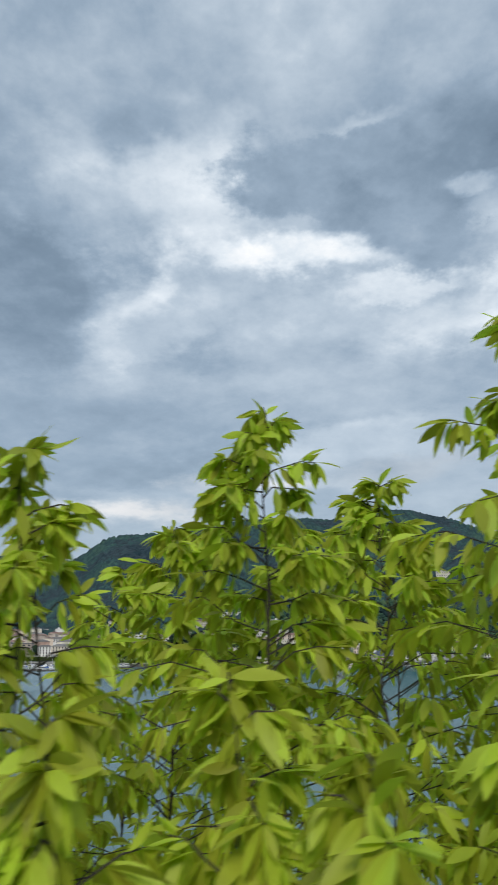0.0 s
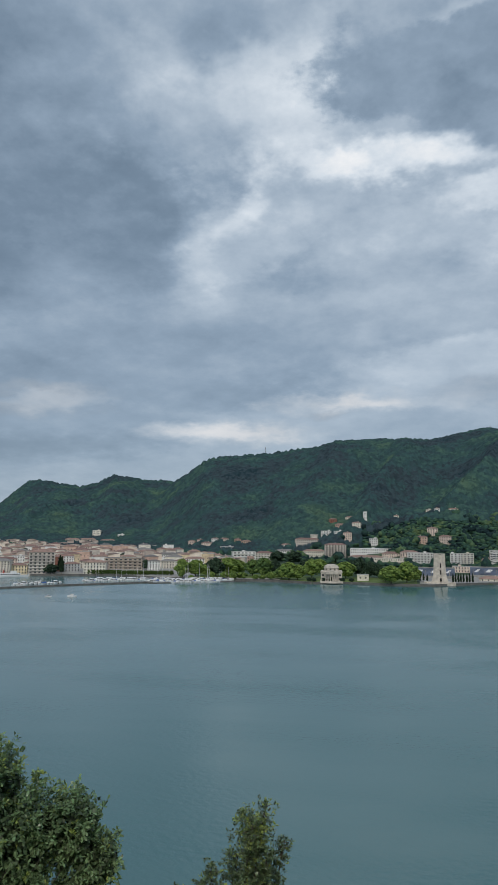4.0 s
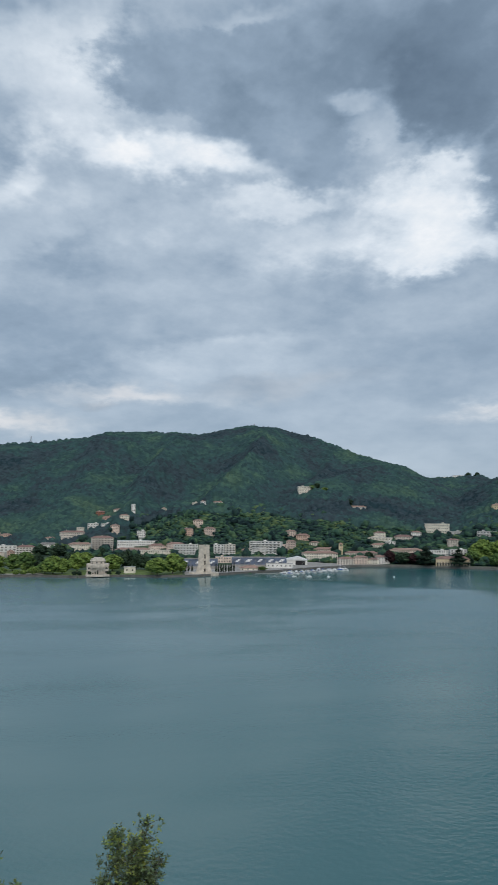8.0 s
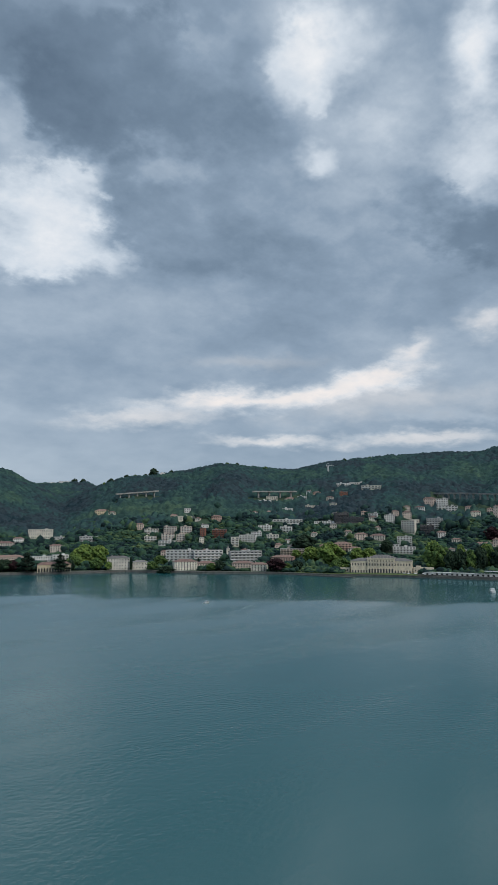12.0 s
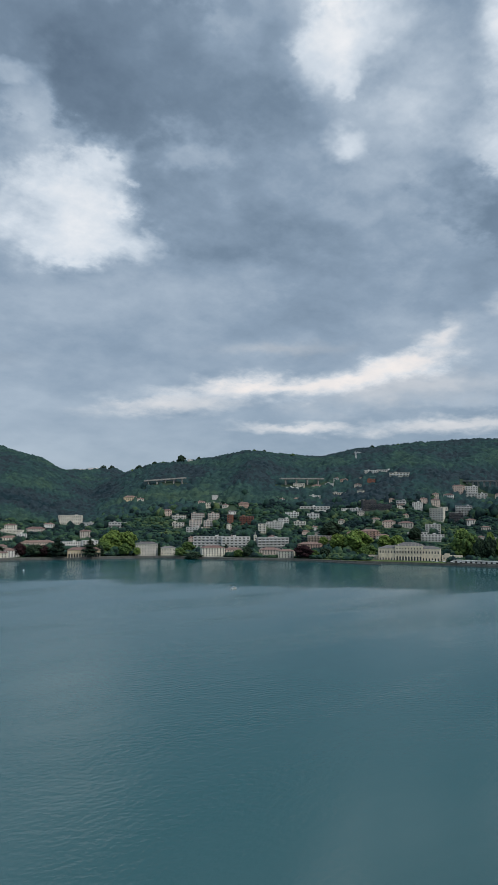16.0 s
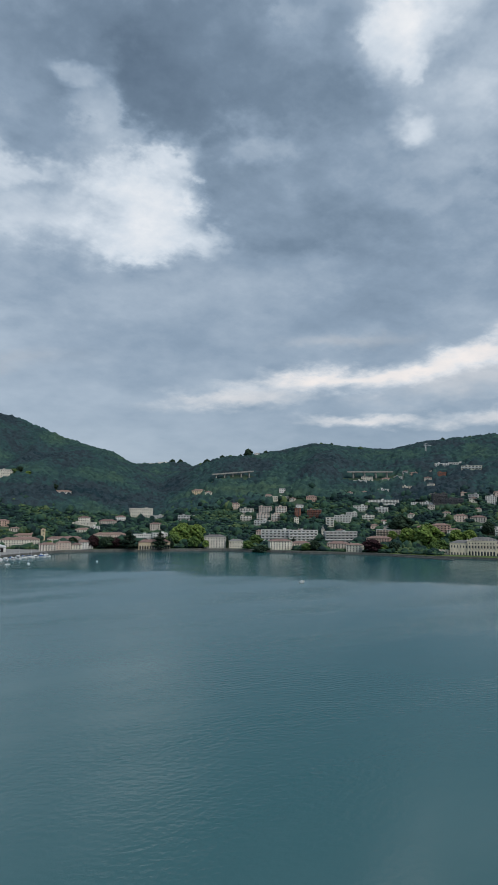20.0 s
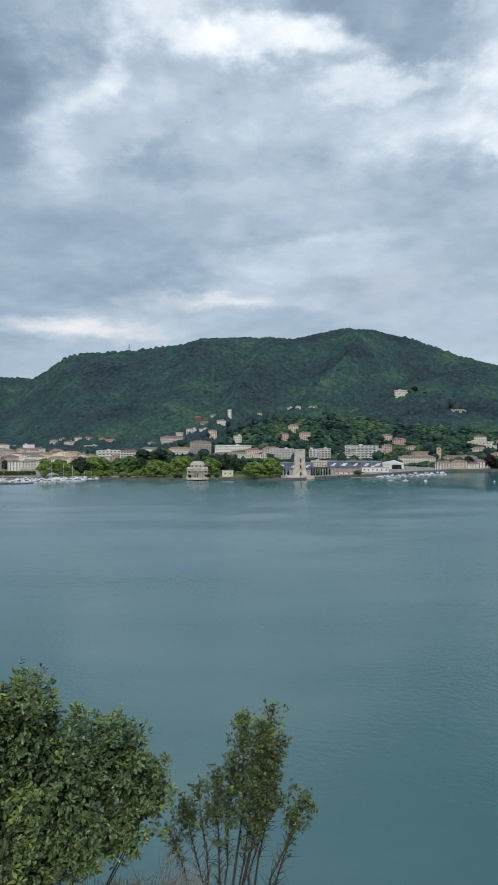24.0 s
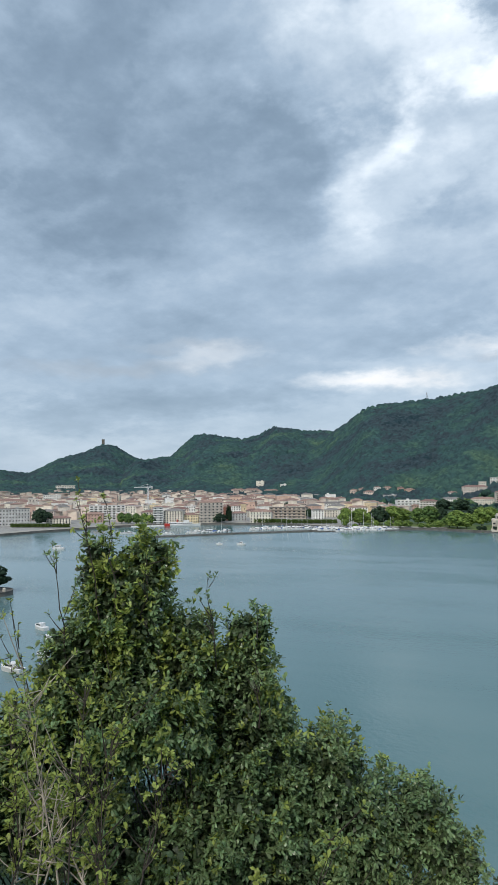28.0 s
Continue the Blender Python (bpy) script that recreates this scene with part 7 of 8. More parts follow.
def big_bush():
    rng = np.random.default_rng(21)
    thing = new("evergreen_bush")
    thing.location = (-3.0, 7.4, 56.6)
    o = np.array(thing.location)
    lobes = [(-4.02, 6.12, 60.66, 0.52, 0.72), (-4.24, 5.96, 61.15, 0.18, 0.36), (-3.86, 6.28, 61.10, 0.26, 0.42), (-3.54, 6.51, 60.28, 0.37, 0.51),
             (-3.04, 6.97, 60.22, 0.28, 0.52), (-3.16, 6.92, 59.84, 0.46, 0.46), (-3.09, 7.06, 59.31, 0.63, 0.47), (-2.42, 7.51, 58.85, 0.55, 0.53),
             (-2.11, 7.59, 58.24, 0.67, 0.64), (-1.42, 7.93, 58.27, 0.45, 0.48), (-1.08, 7.97, 57.90, 0.30, 0.33), (-3.23, 6.78, 58.65, 0.91, 0.67),
             (-3.93, 6.17, 59.78, 0.89, 0.56), (-4.38, 5.74, 60.24, 0.33, 0.50), (-4.47, 5.55, 59.03, 0.78, 0.69), (-3.75, 6.29, 58.29, 1.01, 0.65),
             (-2.74, 7.09, 57.97, 0.86, 0.56), (-5.13, 4.81, 59.10, 0.74, 0.79), (-4.59, 5.46, 59.67, 0.52, 0.34),
             (-1.85, 7.35, 57.75, 0.42, 0.36), (-1.35, 7.70, 57.60, 0.30, 0.26), (-2.40, 6.95, 57.60, 0.60, 0.42), (-2.90, 6.50, 57.75, 0.70, 0.42)]
    heads, head_ways = lobes_points(rng, lobes, 1500, shell=0.8)
    inner, inner_way = lobes_points(rng, lobes, 5000, shell=0.5)
    # leafy sprays: rosettes along shoots that reach out of the crown
    count = rng.integers(9, 30, len(heads))
    of = np.repeat(np.arange(len(heads)), count)
    head_ways /= np.linalg.norm(head_ways, axis=1, keepdims=True)
    along = rng.uniform(-0.26, 0.11, len(of)) * np.repeat(rng.uniform(0.5, 1.4, len(heads)), count)
    tips = heads[of] + head_ways[of] * along[:, None] + rng.normal(0, 0.045, (len(of), 3)) * (1.1 - along[:, None] * 2.5)
    ways = head_ways[of] + rng.normal(0, 0.4, (len(of), 3))
    young = rng.random(len(tips)) < np.clip(0.16 + (tips[:, 2] - 58.6) * 0.16 - (tips[:, 0] + 3.6) * 0.08, 0.06, 0.6) * np.repeat(rng.random(len(heads)) * 2, count)
    # broad leaves deep in the crown, their colour darkened to stand for shade
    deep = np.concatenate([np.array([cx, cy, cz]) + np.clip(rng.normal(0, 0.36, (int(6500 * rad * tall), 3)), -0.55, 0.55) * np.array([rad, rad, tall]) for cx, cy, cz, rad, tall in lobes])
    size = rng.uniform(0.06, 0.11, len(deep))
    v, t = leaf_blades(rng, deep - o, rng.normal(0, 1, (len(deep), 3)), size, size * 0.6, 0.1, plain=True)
    put("inner_leaves", big_mesh("inner_leaves", v, t, LEAF_SHADED), thing, label="inner leaves coloured dark for the shade deep in the crown")
    for name, sel_t, sel_w, m, lab in (("crown", np.concatenate([tips[~young], inner]), np.concatenate([ways[~young], inner_way]), LEAF_DARK, "glossy dark green leaves"),
                                       ("young_growth", tips[young], ways[young], LEAF_NEW, "yellow-green young leaves")):
        v, t = rosettes(rng, sel_t - o, sel_w, 7, 0.072, broad=0.40)
        put(name, big_mesh(name, v, t, m), thing, label=lab)
    bm = bmesh.new()
    some = tips[rng.choice(len(tips), 90, replace=False)] - o
    for k, root in enumerate(((-0.9, -0.6, -1.4), (0.1, -0.2, -1.6), (-0.3, -0.5, -1.5))):
        wood_to(bm, root, some[k::3], rng, 0.022, 5)
    part("bare_wood", bm, TWIG, thing, "dark bare branches")
    return tagged(thing, "large evergreen bush with glossy dark leaves on the bank", "bush")


def small_tree():
    """A slender tree: a fan of stems, fine twigs, and leaf tufts thinning towards the foot."""
    rng = np.random.default_rng(8)
    thing = new("small_tree")
    thing.location = (-0.08, 11.6, 53.25)
    stems = []
    bm = bmesh.new()
    for end, rad in (((0.72, -0.6, 4.3), 0.05), ((-0.75, -0.2, 2.6), 0.032), ((1.25, -0.3, 2.6), 0.032), ((0.35, 0.3, 3.7), 0.04), ((-0.2, -0.5, 3.2), 0.035), ((0.95, 0.2, 3.4), 0.035),
                     ((0.1, 0.2, 3.1), 0.03), ((0.75, -0.5, 3.5), 0.03), ((-0.5, 0.3, 2.5), 0.03), ((1.05, -0.6, 2.5), 0.03), ((-0.95, -0.5, 2.3), 0.026), ((0.5, -0.7, 3.9), 0.03)):
        a, b = Vector((*rng.normal(0, 0.09, 2), -2.0)), Vector(end)
        line = [a.lerp(b, k / 8) + Vector((b.x * 0.5, b.y * 0.5, 0)) * (k / 8) * (1 - k / 8) * -0.5 + Vector(rng.normal(0, 0.025, 3)) for k in range(9)]
        tube(bm, line, [rad * (1 - 0.85 * k / 8) for k in range(9)], 6)
        stems.append(line)
    tips, ways = [], []
    for line in stems:
        for k in range(120):
            u = 8 * rng.uniform(0.5, 1.0) ** 0.8
            i = min(int(u), 7)
            s = line[i].lerp(line[i + 1], u - i)
            d = (line[-1] - line[0]).normalized() * 0.8 + Vector(rng.normal(0, 0.55, 3))
            e = s + d.normalized() * rng.uniform(0.08, 0.42) * (1.25 - 0.7 * u / 8)
            tube(bm, [s, s.lerp(e, 0.5) + Vector(rng.normal(0, 0.012, 3)), e], [0.006, 0.004, 0.002], 4)
            if e.z > 1.75 + rng.uniform(0, 1.35):
                tips.append(tuple(e))
                ways.append(tuple(d + Vector((0, 0, 0.6))))
    part("trunk", bm, BARK, thing, "slender grey-brown stems and twigs")
    fill, fill_way = lobes_points(rng, [(0.36, 0.0, 3.25, 0.50, 0.75), (0.34, 0.0, 2.55, 0.72, 0.55), (-0.72, 0.0, 2.1, 0.26, 0.35), (1.2, 0.0, 2.3, 0.30, 0.42)], 330, 0.4)
    p, w = np.concatenate([np.array(tips), fill]), np.concatenate([np.array(ways), fill_way])
    p = np.repeat(p, 4, axis=0) + rng.normal(0, 0.05, (len(p) * 4, 3))
    w = np.repeat(w, 4, axis=0) + rng.normal(0, 0.3, (len(w) * 4, 3))
    young = rng.random(len(p)) < 0.08 + 0.3 * (p[:, 2] > 3.7)
    for name, sel, m, lab in (("crown", ~young, LEAF_OLIVE, "small dark olive-green leaves"), ("young_growth", young, LEAF_NEW, "yellow-green young leaves")):
        v, t = rosettes(rng, p[sel], w[sel], 7, 0.066, broad=0.4)
        put(name, big_mesh(name, v, t, m), thing, label=lab)
    return tagged(thing, "slender young tree with sparse leaf tufts on the bank", "tree")


def ovate_leaves(rng, base, way, length, broad=0.38):
    """Rounded, arched leaves with a pointed tip and a shallow fold along the midrib."""
    n = len(base)
    way = way / np.linalg.norm(way, axis=1, keepdims=True)
    side = np.cross(way, np.tile([0.0, 0.0, 1.0], (n, 1)) + rng.normal(0, 0.5, (n, 3)))
    side /= np.linalg.norm(side, axis=1, keepdims=True) + 1e-9
    top = np.cross(side, way)
    L = length[:, None]
    arch = rng.uniform(0.05, 0.28, (n, 1))
    twist = rng.normal(0, 0.25, (n, 1))
    rows = [base]
    for u, wide in ((0.16, 0.5), (0.34, 0.93), (0.56, 1.0), (0.80, 0.62)):
        mid = base + way * L * u - top * L * arch * u * u
        half = (side + top * twist * u) * L * broad * 0.5 * wide
        lift = top * L * broad * 0.10 * wide
        rows += [mid + half + lift, mid, mid - half + lift]
    rows.append(base + way * L - top * L * arch)
    f = [(0, 1, 2), (0, 2, 3)]
    for k in range(3):
        q = 1 + 3 * k
        f += [(q, q + 3, q + 4), (q, q + 4, q + 1), (q + 1, q + 4, q + 5), (q + 1, q + 5, q + 2)]
    f += [(10, 13, 11), (11, 13, 12)]
    tris = (np.array(f)[None] + (np.arange(n) * 14)[:, None, None]).reshape(-1, 3)
    return np.stack(rows, 1).reshape(-1, 3), tris


def sapling(x, y, top_z, seed, lean, leaves=360, spread=0.30, crown=1.0, size=0.045):
    """A young tree with bright drooping leaves along thin dark twigs."""
    rng = np.random.default_rng(seed)
    thing = new("sapling")
    foot = float(ground(x, y)) - 0.05
    tall = top_z - foot
    thing.location = (x, y, foot)
    bm = bmesh.new()
    stem = [Vector((lean[0] * (k / 16) ** 3, lean[1] * (k / 16) ** 3, tall * k / 16)) + Vector((*rng.normal(0, 0.008, 2), 0)) for k in range(17)]
    tube(bm, stem, [0.005 * (1 - 0.82 * k / 16) for k in range(17)], 6)

    def on_stem(h):
        u = min(max(h / tall, 0), 0.999) * 16
        return stem[int(u)].lerp(stem[int(u) + 1], u - int(u))

    twigs = [[on_stem(tall - 0.16), on_stem(tall - 0.08), on_stem(tall - 0.03), on_stem(tall)]]
    count = max(10, int(leaves / 17))
    for k in range(count):
        down = crown * (k + rng.random()) / count
        s = on_stem(tall - down)
        a = rng.uniform(0, 2 * math.pi)
        reach = spread * rng.uniform(0.45, 1.0) * min(1.0, 0.16 + down * 2.2)
        d = Vector((math.cos(a), math.sin(a), rng.uniform(0.25, 0.9))).normalized() * reach
        sag = Vector((0, 0, -0.22 * reach))
        line = [s, s + d * 0.35 + Vector(rng.normal(0, 0.006, 3)), s + d * 0.7 + sag * 0.25, s + d + sag]
        tube(bm, line, [0.0013, 0.0010, 0.0008, 0.0005], 5)
        twigs.append(line)
    part("stem", bm, TWIG, thing, "thin dark stem and twigs")
    base, way = [], []
    for line in twigs:
        run = line[-1] - line[0]
        for k in range(max(5, int(1.75 * leaves / len(twigs)))):
            u = 3 * rng.uniform(0.2, 1.0) ** 0.7
            i = min(int(u), 2)
            base.append(tuple(line[i].lerp(line[i + 1], u - i)))
            flank = Vector((-run.y, run.x, 0)).normalized() * (1 if k % 2 else -1)
            d = run.normalized() * rng.uniform(0.2, 0.9) + flank * rng.uniform(0.1, 0.9) + Vector((0, 0, rng.uniform(-1.9, 0.0))) + Vector(rng.normal(0, 0.2, 3))
            way.append(tuple(d))
    base, way = np.array(base), np.array(way)
    v, t = ovate_leaves(rng, base, way, size * rng.uniform(0.5, 1.1, len(base)), 0.29)
    put("foliage", big_mesh("foliage", v, t, LEAF_SPRING, smooth=True), thing, label="bright yellow-green drooping leaves")
    return tagged(thing, "young tree with bright spring leaves beside the path", "sapling", group="saplings by the path")


def shoot(root, tip, seed, tufts, leaf, size=0.05, wood=TWIG, label="thin upright shoot with tufts of small yellow-green leaves"):
    """A thin upright shoot with side twigs and leaf tufts."""
    rng = np.random.default_rng(seed)
    thing = new("shoot")
    thing.location = root
    a, b = Vector((0, 0, 0)), Vector(tip) - Vector(root)
    bm = bmesh.new()
    line = [a.lerp(b, k / 6) + Vector(rng.normal(0, 0.02, 3)) * (k > 0) for k in range(7)]
    tube(bm, line, [0.008 * (1 - 0.75 * k / 6) for k in range(7)], 5)
    tips, ways = [line[-1], line[-2]], [b, b]
    for k in range(tufts):
        u = rng.uniform(0.25, 1.0)
        s = a.lerp(b, u)
        e = s + (b.normalized() * 0.6 + Vector(rng.normal(0, 0.45, 3))) * rng.uniform(0.12, 0.30)
        tube(bm, [s, s.lerp(e, 0.5) + Vector((0, 0, -0.01)), e], [0.005, 0.004, 0.002], 4)
        tips.append(e)
        ways.append(e - s)
    part("stem", bm, wood, thing)
    v, t = rosettes(rng, np.array([tuple(p) for p in tips]), np.array([tuple(p) for p in ways]) + 1e-3, 9, size)
    put("foliage", big_mesh("foliage", v, t, leaf), thing)
    return tagged(thing, label, "shoot", group="young shoots on the bank")


def dry_bank():
    """Dry grass and a bare pale shrub on the bank."""
    rng = np.random.default_rng(5)
    n = 9000
    x, y = rng.uniform(-4.5, -1.2, n), rng.uniform(6.2, 8.8, n)
    base = np.stack([x, y, ground(x, y) - 0.02], 1)
    way = np.stack([rng.normal(0, 0.45, n), rng.normal(-0.1, 0.45, n), rng.uniform(0.6, 1.2, n)], 1)
    size = rng.uniform(0.08, 0.42, n) * rng.uniform(0.5, 1.0, n)
    v, t = leaf_blades(rng, base, way, size, np.full(n, 0.008), 0.3, 0.1, plain=True)
    tagged(new("dry_grass", big_mesh("dry_grass", v, t, DRY_GRASS)), "dry straw-coloured grass on the steep bank", "grass", kind="stuff")
    for k, (sx, sy) in enumerate(((-0.75, 10.3), (-0.35, 10.6), (-1.1, 10.1))):
        thing = new("dry_shrub")
        thing.location = (sx, sy, float(ground(sx, sy)))
        bm = bmesh.new()
        for j in range(26):
            a = rng.uniform(0, 6.28)
            e = Vector((0.5 * math.cos(a), 0.5 * math.sin(a), rng.uniform(0.5, 1.0))) * rng.uniform(0.5, 1.0)
            mid = e * 0.5 + Vector(rng.normal(0, 0.05, 3))
            tube(bm, [(0, 0, 0), mid, e], [0.007, 0.005, 0.002], 4)
            for q in range(3):
                tube(bm, [mid, mid + Vector(rng.normal(0, 0.12, 3)) + Vector((0, 0, 0.15))], [0.004, 0.0015], 4)
        part("twig_cluster", bm, PALE_TWIG, thing)
        tagged(thing, "bare pale grey shrub with dry twigs", "shrub", group="dry shrubs")


big_bush()
small_tree()
dry_bank()
shoot((-4.05, 5.75, 60.6), (-4.16, 5.56, 61.92), 31, 7, LEAF_NEW)
shoot((-3.95, 5.85, 60.7), (-3.93, 5.66, 61.86), 32, 3, LEAF_NEW)
shoot((-4.3, 5.6, 60.2), (-4.42, 5.5, 61.45), 33, 8, LEAF_DARK)
shoot((-4.6, 5.5, 59.7), (-4.85, 5.45, 60.75), 34, 7, LEAF_NEW)
shoot((-4.5, 5.4, 59.2), (-4.78, 5.35, 60.42), 35, 8, LEAF_DARK)
shoot((-3.2, 6.5, 60.1), (-3.22, 6.35, 61.1), 36, 6, LEAF_DARK)
shoot((-3.7, 6.0, 60.4), (-3.62, 5.85, 61.35), 37, 7, LEAF_NEW)
shoot((-2.75, 6.5, 59.6), (-2.7, 6.35, 60.5), 38, 6, LEAF_DARK)
shoot((-2.0, 5.2, 58.0), (-1.60, 4.95, 59.55), 39, 16, LEAF_NEW, 0.06)
shoot((-2.1, 5.1, 58.0), (-2.15, 4.9, 59.2), 40, 12, LEAF_NEW, 0.06)
shoot((-2.6, 4.8, 58.0), (-2.75, 4.7, 59.1), 41, 14, LEAF_NEW, 0.06)
shoot((-3.0, 4.6, 58.0), (-3.2, 4.5, 59.4), 42, 16, LEAF_NEW, 0.06)
shoot((-3.4, 4.6, 58.2), (-3.75, 4.5, 60.0), 43, 20, LEAF_NEW, 0.06)
shoot((-3.6, 4.6, 58.2), (-4.1, 4.6, 60.1), 44, 20, LEAF_NEW, 0.06)
shoot((-3.52, 4.03, 59.05), (-3.81, 4.28, 60.22), 60, 26, LEAF_NEW, 0.05, TWIG)
shoot((-3.35, 4.1, 59.05), (-3.65, 4.33, 60.42), 61, 26, LEAF_NEW, 0.05, PALE_TWIG)
shoot((-3.21, 4.16, 59.05), (-3.3, 4.47, 60.5), 62, 26, LEAF_NEW, 0.05, TWIG)
shoot((-3.42, 4.07, 59.05), (-3.39, 4.46, 60.05), 63, 26, LEAF_NEW, 0.05, PALE_TWIG)
shoot((-3.07, 4.21, 59.04), (-3.12, 4.56, 60.21), 64, 26, LEAF_NEW, 0.05, TWIG)
shoot((-3.59, 4.0, 59.05), (-3.67, 4.36, 59.77), 65, 26, LEAF_NEW, 0.05, PALE_TWIG)
shoot((-2.93, 4.27, 59.04), (-3.28, 4.51, 59.85), 66, 26, LEAF_NEW, 0.05, TWIG)
shoot((-3.24, 4.14, 59.05), (-3.72, 4.29, 60.67), 67, 26, LEAF_NEW, 0.05, PALE_TWIG)
shoot((-2.82, 4.31, 59.04), (-2.75, 4.72, 60.0), 68, 26, LEAF_NEW, 0.05, TWIG)
shoot((-3.0, 4.24, 59.04), (-3.56, 4.41, 59.68), 69, 26, LEAF_NEW, 0.05, PALE_TWIG)
for seed, (sx, sy, top, lean, count, spread) in enumerate((
        (4.43, 0.42, 62.05, (-0.07, 0), 1900, 0.23), (4.52, 0.36, 61.90, (-0.04, 0), 900, 0.22), (4.58, 0.55, 61.98, (-0.04, 0), 800, 0.26), (4.63, 0.28, 62.0, (-0.02, 0), 420, 0.2), (4.88, 0.53, 62.11, (-0.03, 0), 1000, 0.24),
        (5.22, 0.36, 62.2, (-0.08, 0), 900, 0.28), (5.05, 0.75, 62.05, (0, 0), 1000, 0.3), (5.3, 0.7, 62.08, (0, 0), 900, 0.3), (4.70, 0.08, 61.78, (0.02, 0), 520, 0.2),
        (4.90, 0.05, 61.76, (0, 0), 520, 0.2), (4.82, 0.16, 61.80, (0, 0.02), 560, 0.22), (5.04, 0.14, 61.80, (0, 0), 560, 0.22), (4.58, 0.18, 61.83, (0.02, 0), 480, 0.22),
        (4.70, 0.78, 61.98, (0, 0), 900, 0.3), (4.90, 0.95, 62.0, (0, 0), 1000, 0.32), (5.12, 1.1, 62.02, (0, 0), 900, 0.32), (4.60, 1.05, 61.93, (-0.04, 0), 800, 0.3),
        (5.36, 1.05, 62.05, (0, 0), 800, 0.3), (4.11, 0.29, 61.61, (-0.03, 0), 260, 0.11), (4.29, 0.32, 61.60, (-0.02, 0), 240, 0.16), (4.66, 0.45, 61.66, (-0.56, -0.1), 110, 0.1))):
    sapling(sx, sy, top - 0.02, seed + 1, lean, int(count * 1.6), spread)


# ---------------------------------------------------------------- woodland on the hills
def lump_shape():
    """A low crown: an icosahedron's points."""
    bm = bmesh.new()
    bmesh.ops.create_icosphere(bm, subdivisions=1, radius=1.0)
    v = np.array([tuple(p.co) for p in bm.verts])
    f = np.array([[p.index for p in q.verts] for q in bm.faces])
    bm.free()
    return v, f


def build_woods():
    rng = np.random.default_rng(11)
    spots = []
    r = 790.0
    while r < 1345:
        step = 4.1 + max(0.0, r - 1000) * 0.0020
        b = np.arange(-47, 69, np.degrees(step / r))
        b = b + rng.uniform(-0.5, 0.5, len(b)) * np.degrees(step / r)
        spots.append(np.stack([b, r + rng.uniform(-0.5, 0.5, len(b)) * step, np.full(len(b), step)], 1))
        r += step
    s = np.concatenate(spots)
    b, r = s[:, 0], s[:, 1]
    x, y = r * np.sin(np.radians(b)), r * np.cos(np.radians(b))
    far = spline(FAR_SHORE, 1, b)
    lower = np.interp(b, (-47, -40, -30, -20, -12, -5, 2, 14, 18, 24, 70), (1900, 1900, 1750, 1500, 1280, 1150, 1080, 1020, 985, 990, 0))
    keep = (r > far + 16) & (r > lower)
    z = ground(x, y)
    glade = layered(x, y, 90, 3, 40)
    keep &= ~((glade > 0.80) & (r < 1500) & (b > 14))
    # nothing behind the crests, where nobody sees it
    lane = np.floor((b + 60) / 0.25).astype(int)
    order = np.lexsort((r, lane))
    angle = ((z - 62) / r)[order]
    tops = ((z + 9 - 62) / r)[order]
    seen = np.ones(len(r), bool)
    starts = np.flatnonzero(np.diff(lane[order], prepend=-1))
    for a, e in zip(starts, np.append(starts[1:], len(r))):
        high_so_far = np.maximum.accumulate(angle[a:e])
        seen[order[a:e]] = tops[a:e] > high_so_far - 0.0005
    keep &= seen
    for cx, cy, cr in KEEP_CLEAR:
        size = math.hypot(cx, cy)
        ux, uy = cx / size, cy / size
        along, across = x * ux + y * uy - size, -x * uy + y * ux
        keep &= ~((np.abs(across) < cr * 0.8) & (along > -cr * 0.5 - (9 if cr > 5 else 4)) & (along < 13))
    x, y, z, r, step = x[keep], y[keep], z[keep], r[keep], s[keep, 2]
    n = len(x)
    big = layered(x, y, 140, 2, 90)
    tall_ones = (rng.random(n) < 0.10) & (r < 1350)
    size = step * rng.uniform(0.75, 1.15, n) * (0.8 + 0.4 * big) * np.where((rng.random(n) < 0.22) & (r < 1500), rng.uniform(1.3, 1.8, n), rng.uniform(0.75, 1.1, n))
    high = size * np.where(tall_ones, rng.uniform(0.8, 1.3, n), rng.uniform(0.30, 0.5, n) * np.where(r > 1350, 0.75, 1.15))
    lumps = np.where(size > step * 1.25, 6, np.where(r < 1180, 3, 1))
    which = np.repeat(np.arange(n), lumps)
    first = np.concatenate([[True], which[1:] != which[:-1]])
    for name, sel, (bv, bf) in (("woodland", np.ones(len(which), bool), lump_shape()),):
        w, f = which[sel], first[sel]
        m = len(w)
        sc = size[w] * np.where(f, 1.0, rng.uniform(0.45, 0.75, m))
        ang = rng.uniform(0, 2 * np.pi, m)
        off = np.where(f, 0, size[w] * rng.uniform(0.4, 0.8, m))
        cx, cy = x[w] + off * np.cos(ang), y[w] + off * np.sin(ang)
        cz = z[w] + high[w] * np.where(f, rng.uniform(0.55, 0.95, m), rng.uniform(0.4, 1.2, m))
        turn = rng.uniform(0, 2 * np.pi, m)
        jag = rng.uniform(0.76, 1.24, (m, len(bv)))
        vx = bv[:, 0] * np.cos(turn)[:, None] - bv[:, 1] * np.sin(turn)[:, None]
        vy = bv[:, 0] * np.sin(turn)[:, None] + bv[:, 1] * np.cos(turn)[:, None]
        verts = np.stack([cx[:, None] + vx * jag * sc[:, None], cy[:, None] + vy * jag * sc[:, None],
                          cz[:, None] + bv[:, 2] * jag * (sc * high[w] / size[w])[:, None]], -1).reshape(-1, 3)
        tris = (bf[None] + (np.arange(m) * len(bv))[:, None, None]).reshape(-1, 3)
        tagged(new(name, big_mesh(name, verts, tris, WOOD, smooth=True)), "mixed spring woodland of many crowns covering the hills", "woods", kind="stuff")


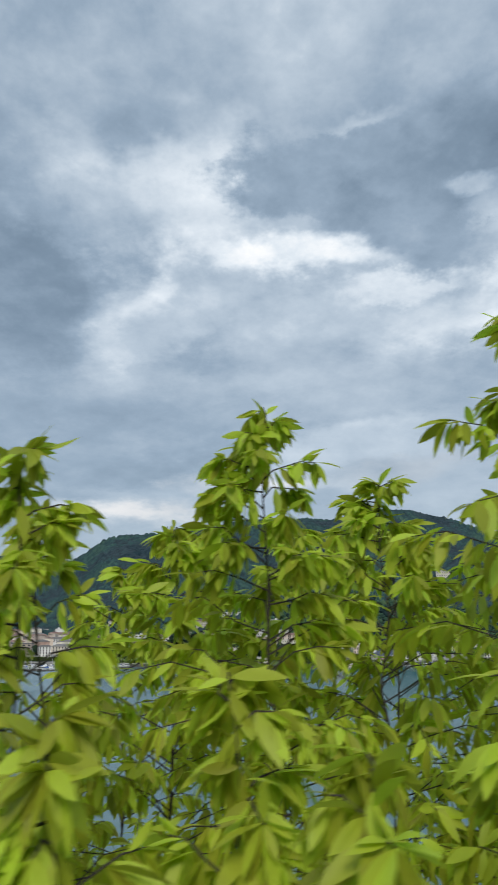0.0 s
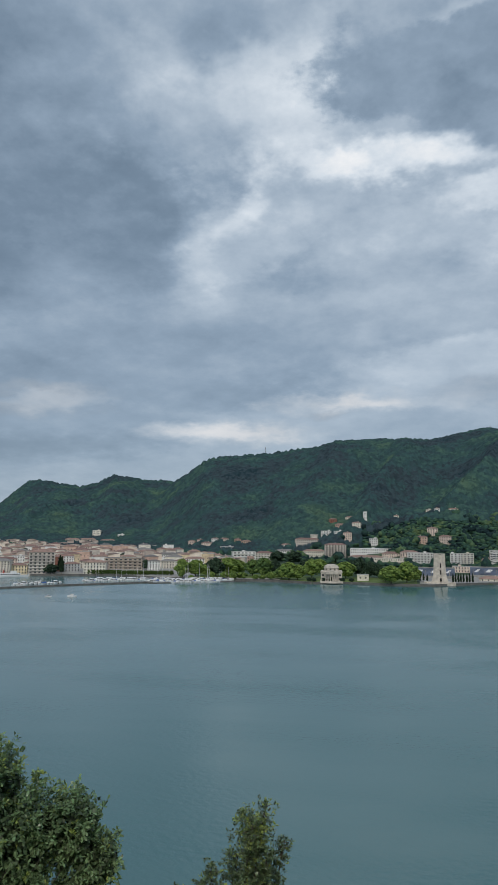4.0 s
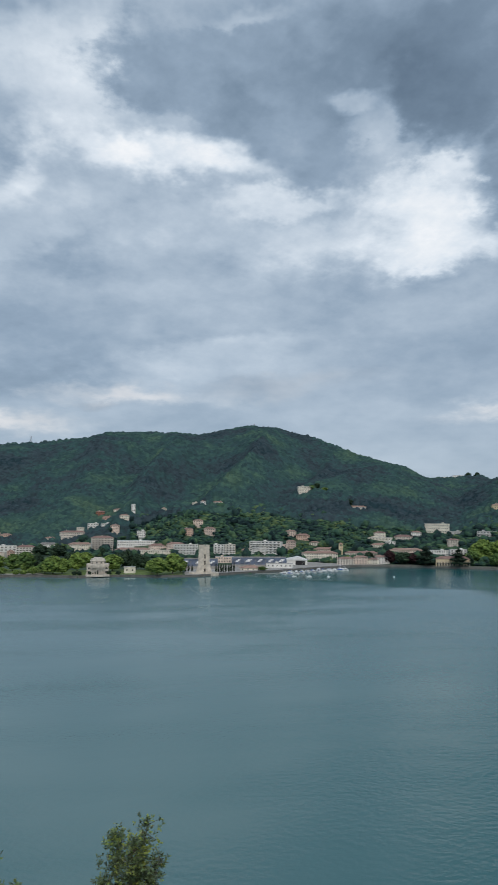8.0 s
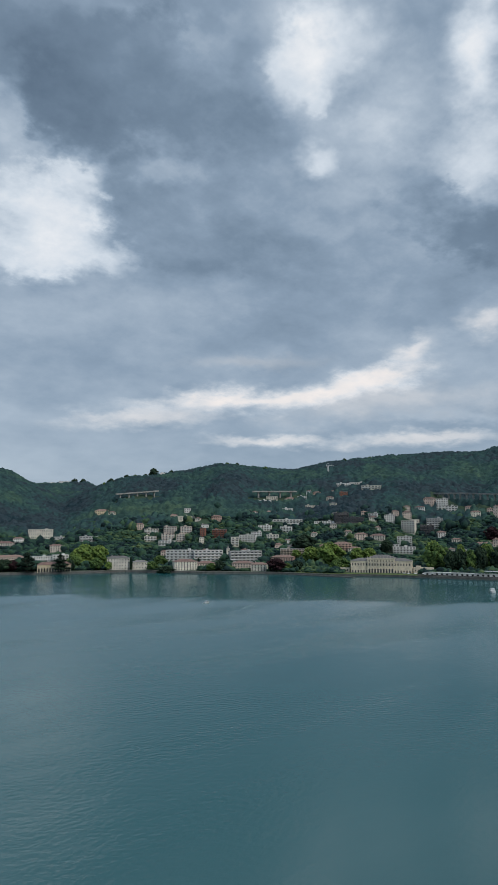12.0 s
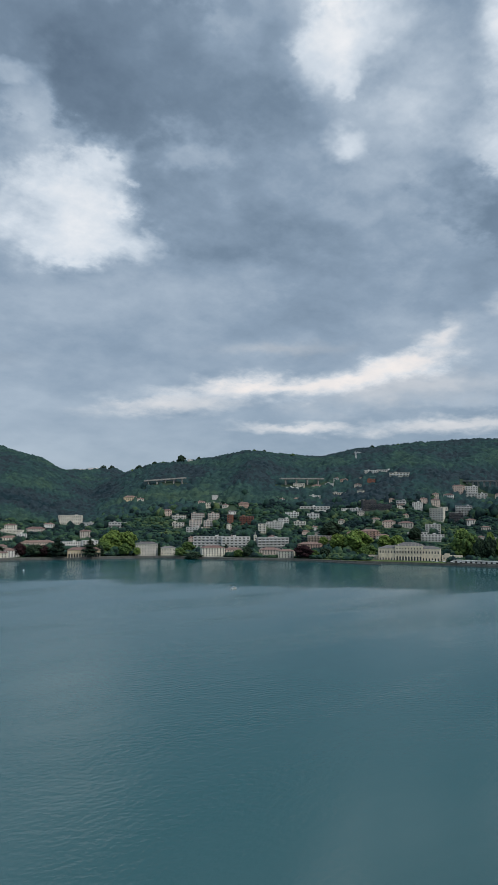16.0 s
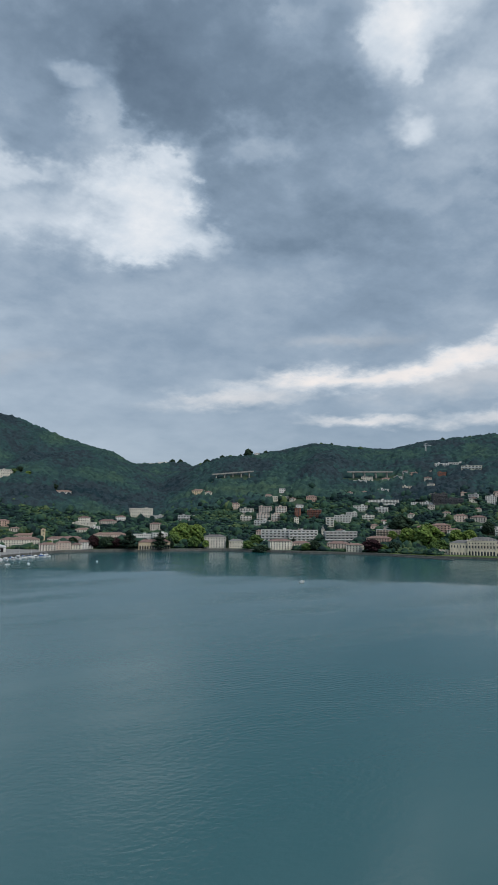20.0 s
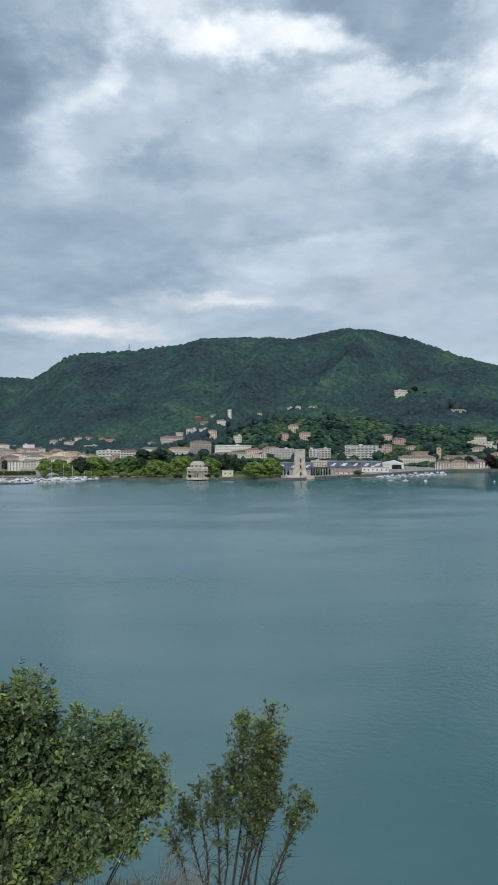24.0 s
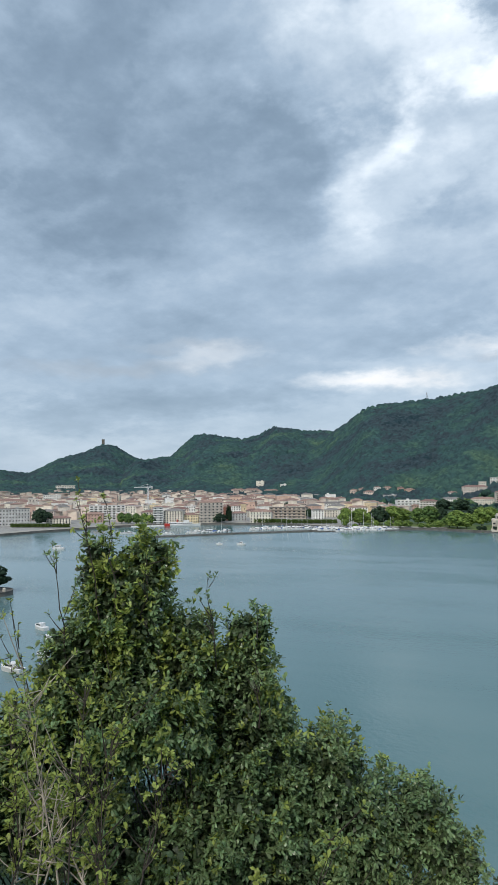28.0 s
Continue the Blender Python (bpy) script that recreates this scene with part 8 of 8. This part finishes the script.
def crowns_over(x, y, cell, seed):
    """Height from 0 to 1 of a closed canopy: rounded crowns round scattered centres."""
    u, v = x / cell, y / cell
    iu, iv = np.floor(u).astype(np.int64), np.floor(v).astype(np.int64)
    best = np.zeros_like(u)
    for du in (-1, 0, 1):
        for dv in (-1, 0, 1):
            cu, cv = iu + du, iv + dv
            d2 = (cu + hash2(cu, cv, seed) - u) ** 2 + (cv + hash2(cu, cv, seed + 9) - v) ** 2
            best = np.maximum(best, (0.45 + 0.55 * hash2(cu, cv, seed + 4)) * np.sqrt(np.clip(1 - d2 / 0.60, 0, 1)))
    return best


def build_canopy():
    """The closed canopy of the higher and farther woods."""
    bear = np.arange(-47, 69, 0.125)
    rows, r = [], 1296.0
    while r < 4200:
        rows.append(r)
        r += 3.6 + (r - 1296) * 0.0035
    R, B = np.meshgrid(np.array(rows), bear, indexing="ij")
    x, y = R * np.sin(np.radians(B)), R * np.cos(np.radians(B))
    g = ground(x, y)
    near, wide = crowns_over(x, y, 8.5, 50), crowns_over(x, y, 15.0, 80)
    mixed = np.clip((R - 1800) / 500, 0, 1)
    patch = layered(x, y, 120, 3, 90)
    z = g + 1.5 + (near * (1 - mixed) + wide * mixed) * (9.0 + 9.0 * patch) * (1 + 0.5 * mixed) + np.random.default_rng(3).normal(0, 0.45, R.shape)
    start = np.interp(B, (-47, -40, -30, -20, -12, -5), (1900, 1900, 1750, 1500, 1290, 1000))
    bare = (R < start) | (R < 1297)
    for cx, cy, cr in KEEP_CLEAR:
        if cx * cx + cy * cy > 1270 ** 2:
            far_off = math.hypot(cx, cy)
            along, across = (x * cx + y * cy) / far_off - far_off, (y * cx - x * cy) / far_off
            bare |= (np.abs(across) < cr * 0.8) & (along > -cr * 0.5 - 9) & (along < 13)
    z = np.where(bare, g - 2.0, z)
    angle = np.maximum.accumulate((g - 62) / R, axis=0)
    seen = ((z - 62) / R > angle - 0.002) & ~((R < start - 20))
    n_r, n_b = R.shape
    k = np.arange(n_r * n_b).reshape(n_r, n_b)
    quads = np.stack([k[:-1, :-1], k[:-1, 1:], k[1:, 1:], k[1:, :-1]], -1).reshape(-1, 4)
    ok = seen.ravel()[quads].any(axis=1)
    quads = quads[ok][:, ::-1]
    used, back = np.unique(quads, return_inverse=True)
    verts = np.stack([x, y, z], -1).reshape(-1, 3)[used]
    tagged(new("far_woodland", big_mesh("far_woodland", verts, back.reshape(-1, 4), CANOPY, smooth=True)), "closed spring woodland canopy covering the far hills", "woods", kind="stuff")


build_woods()
build_canopy()
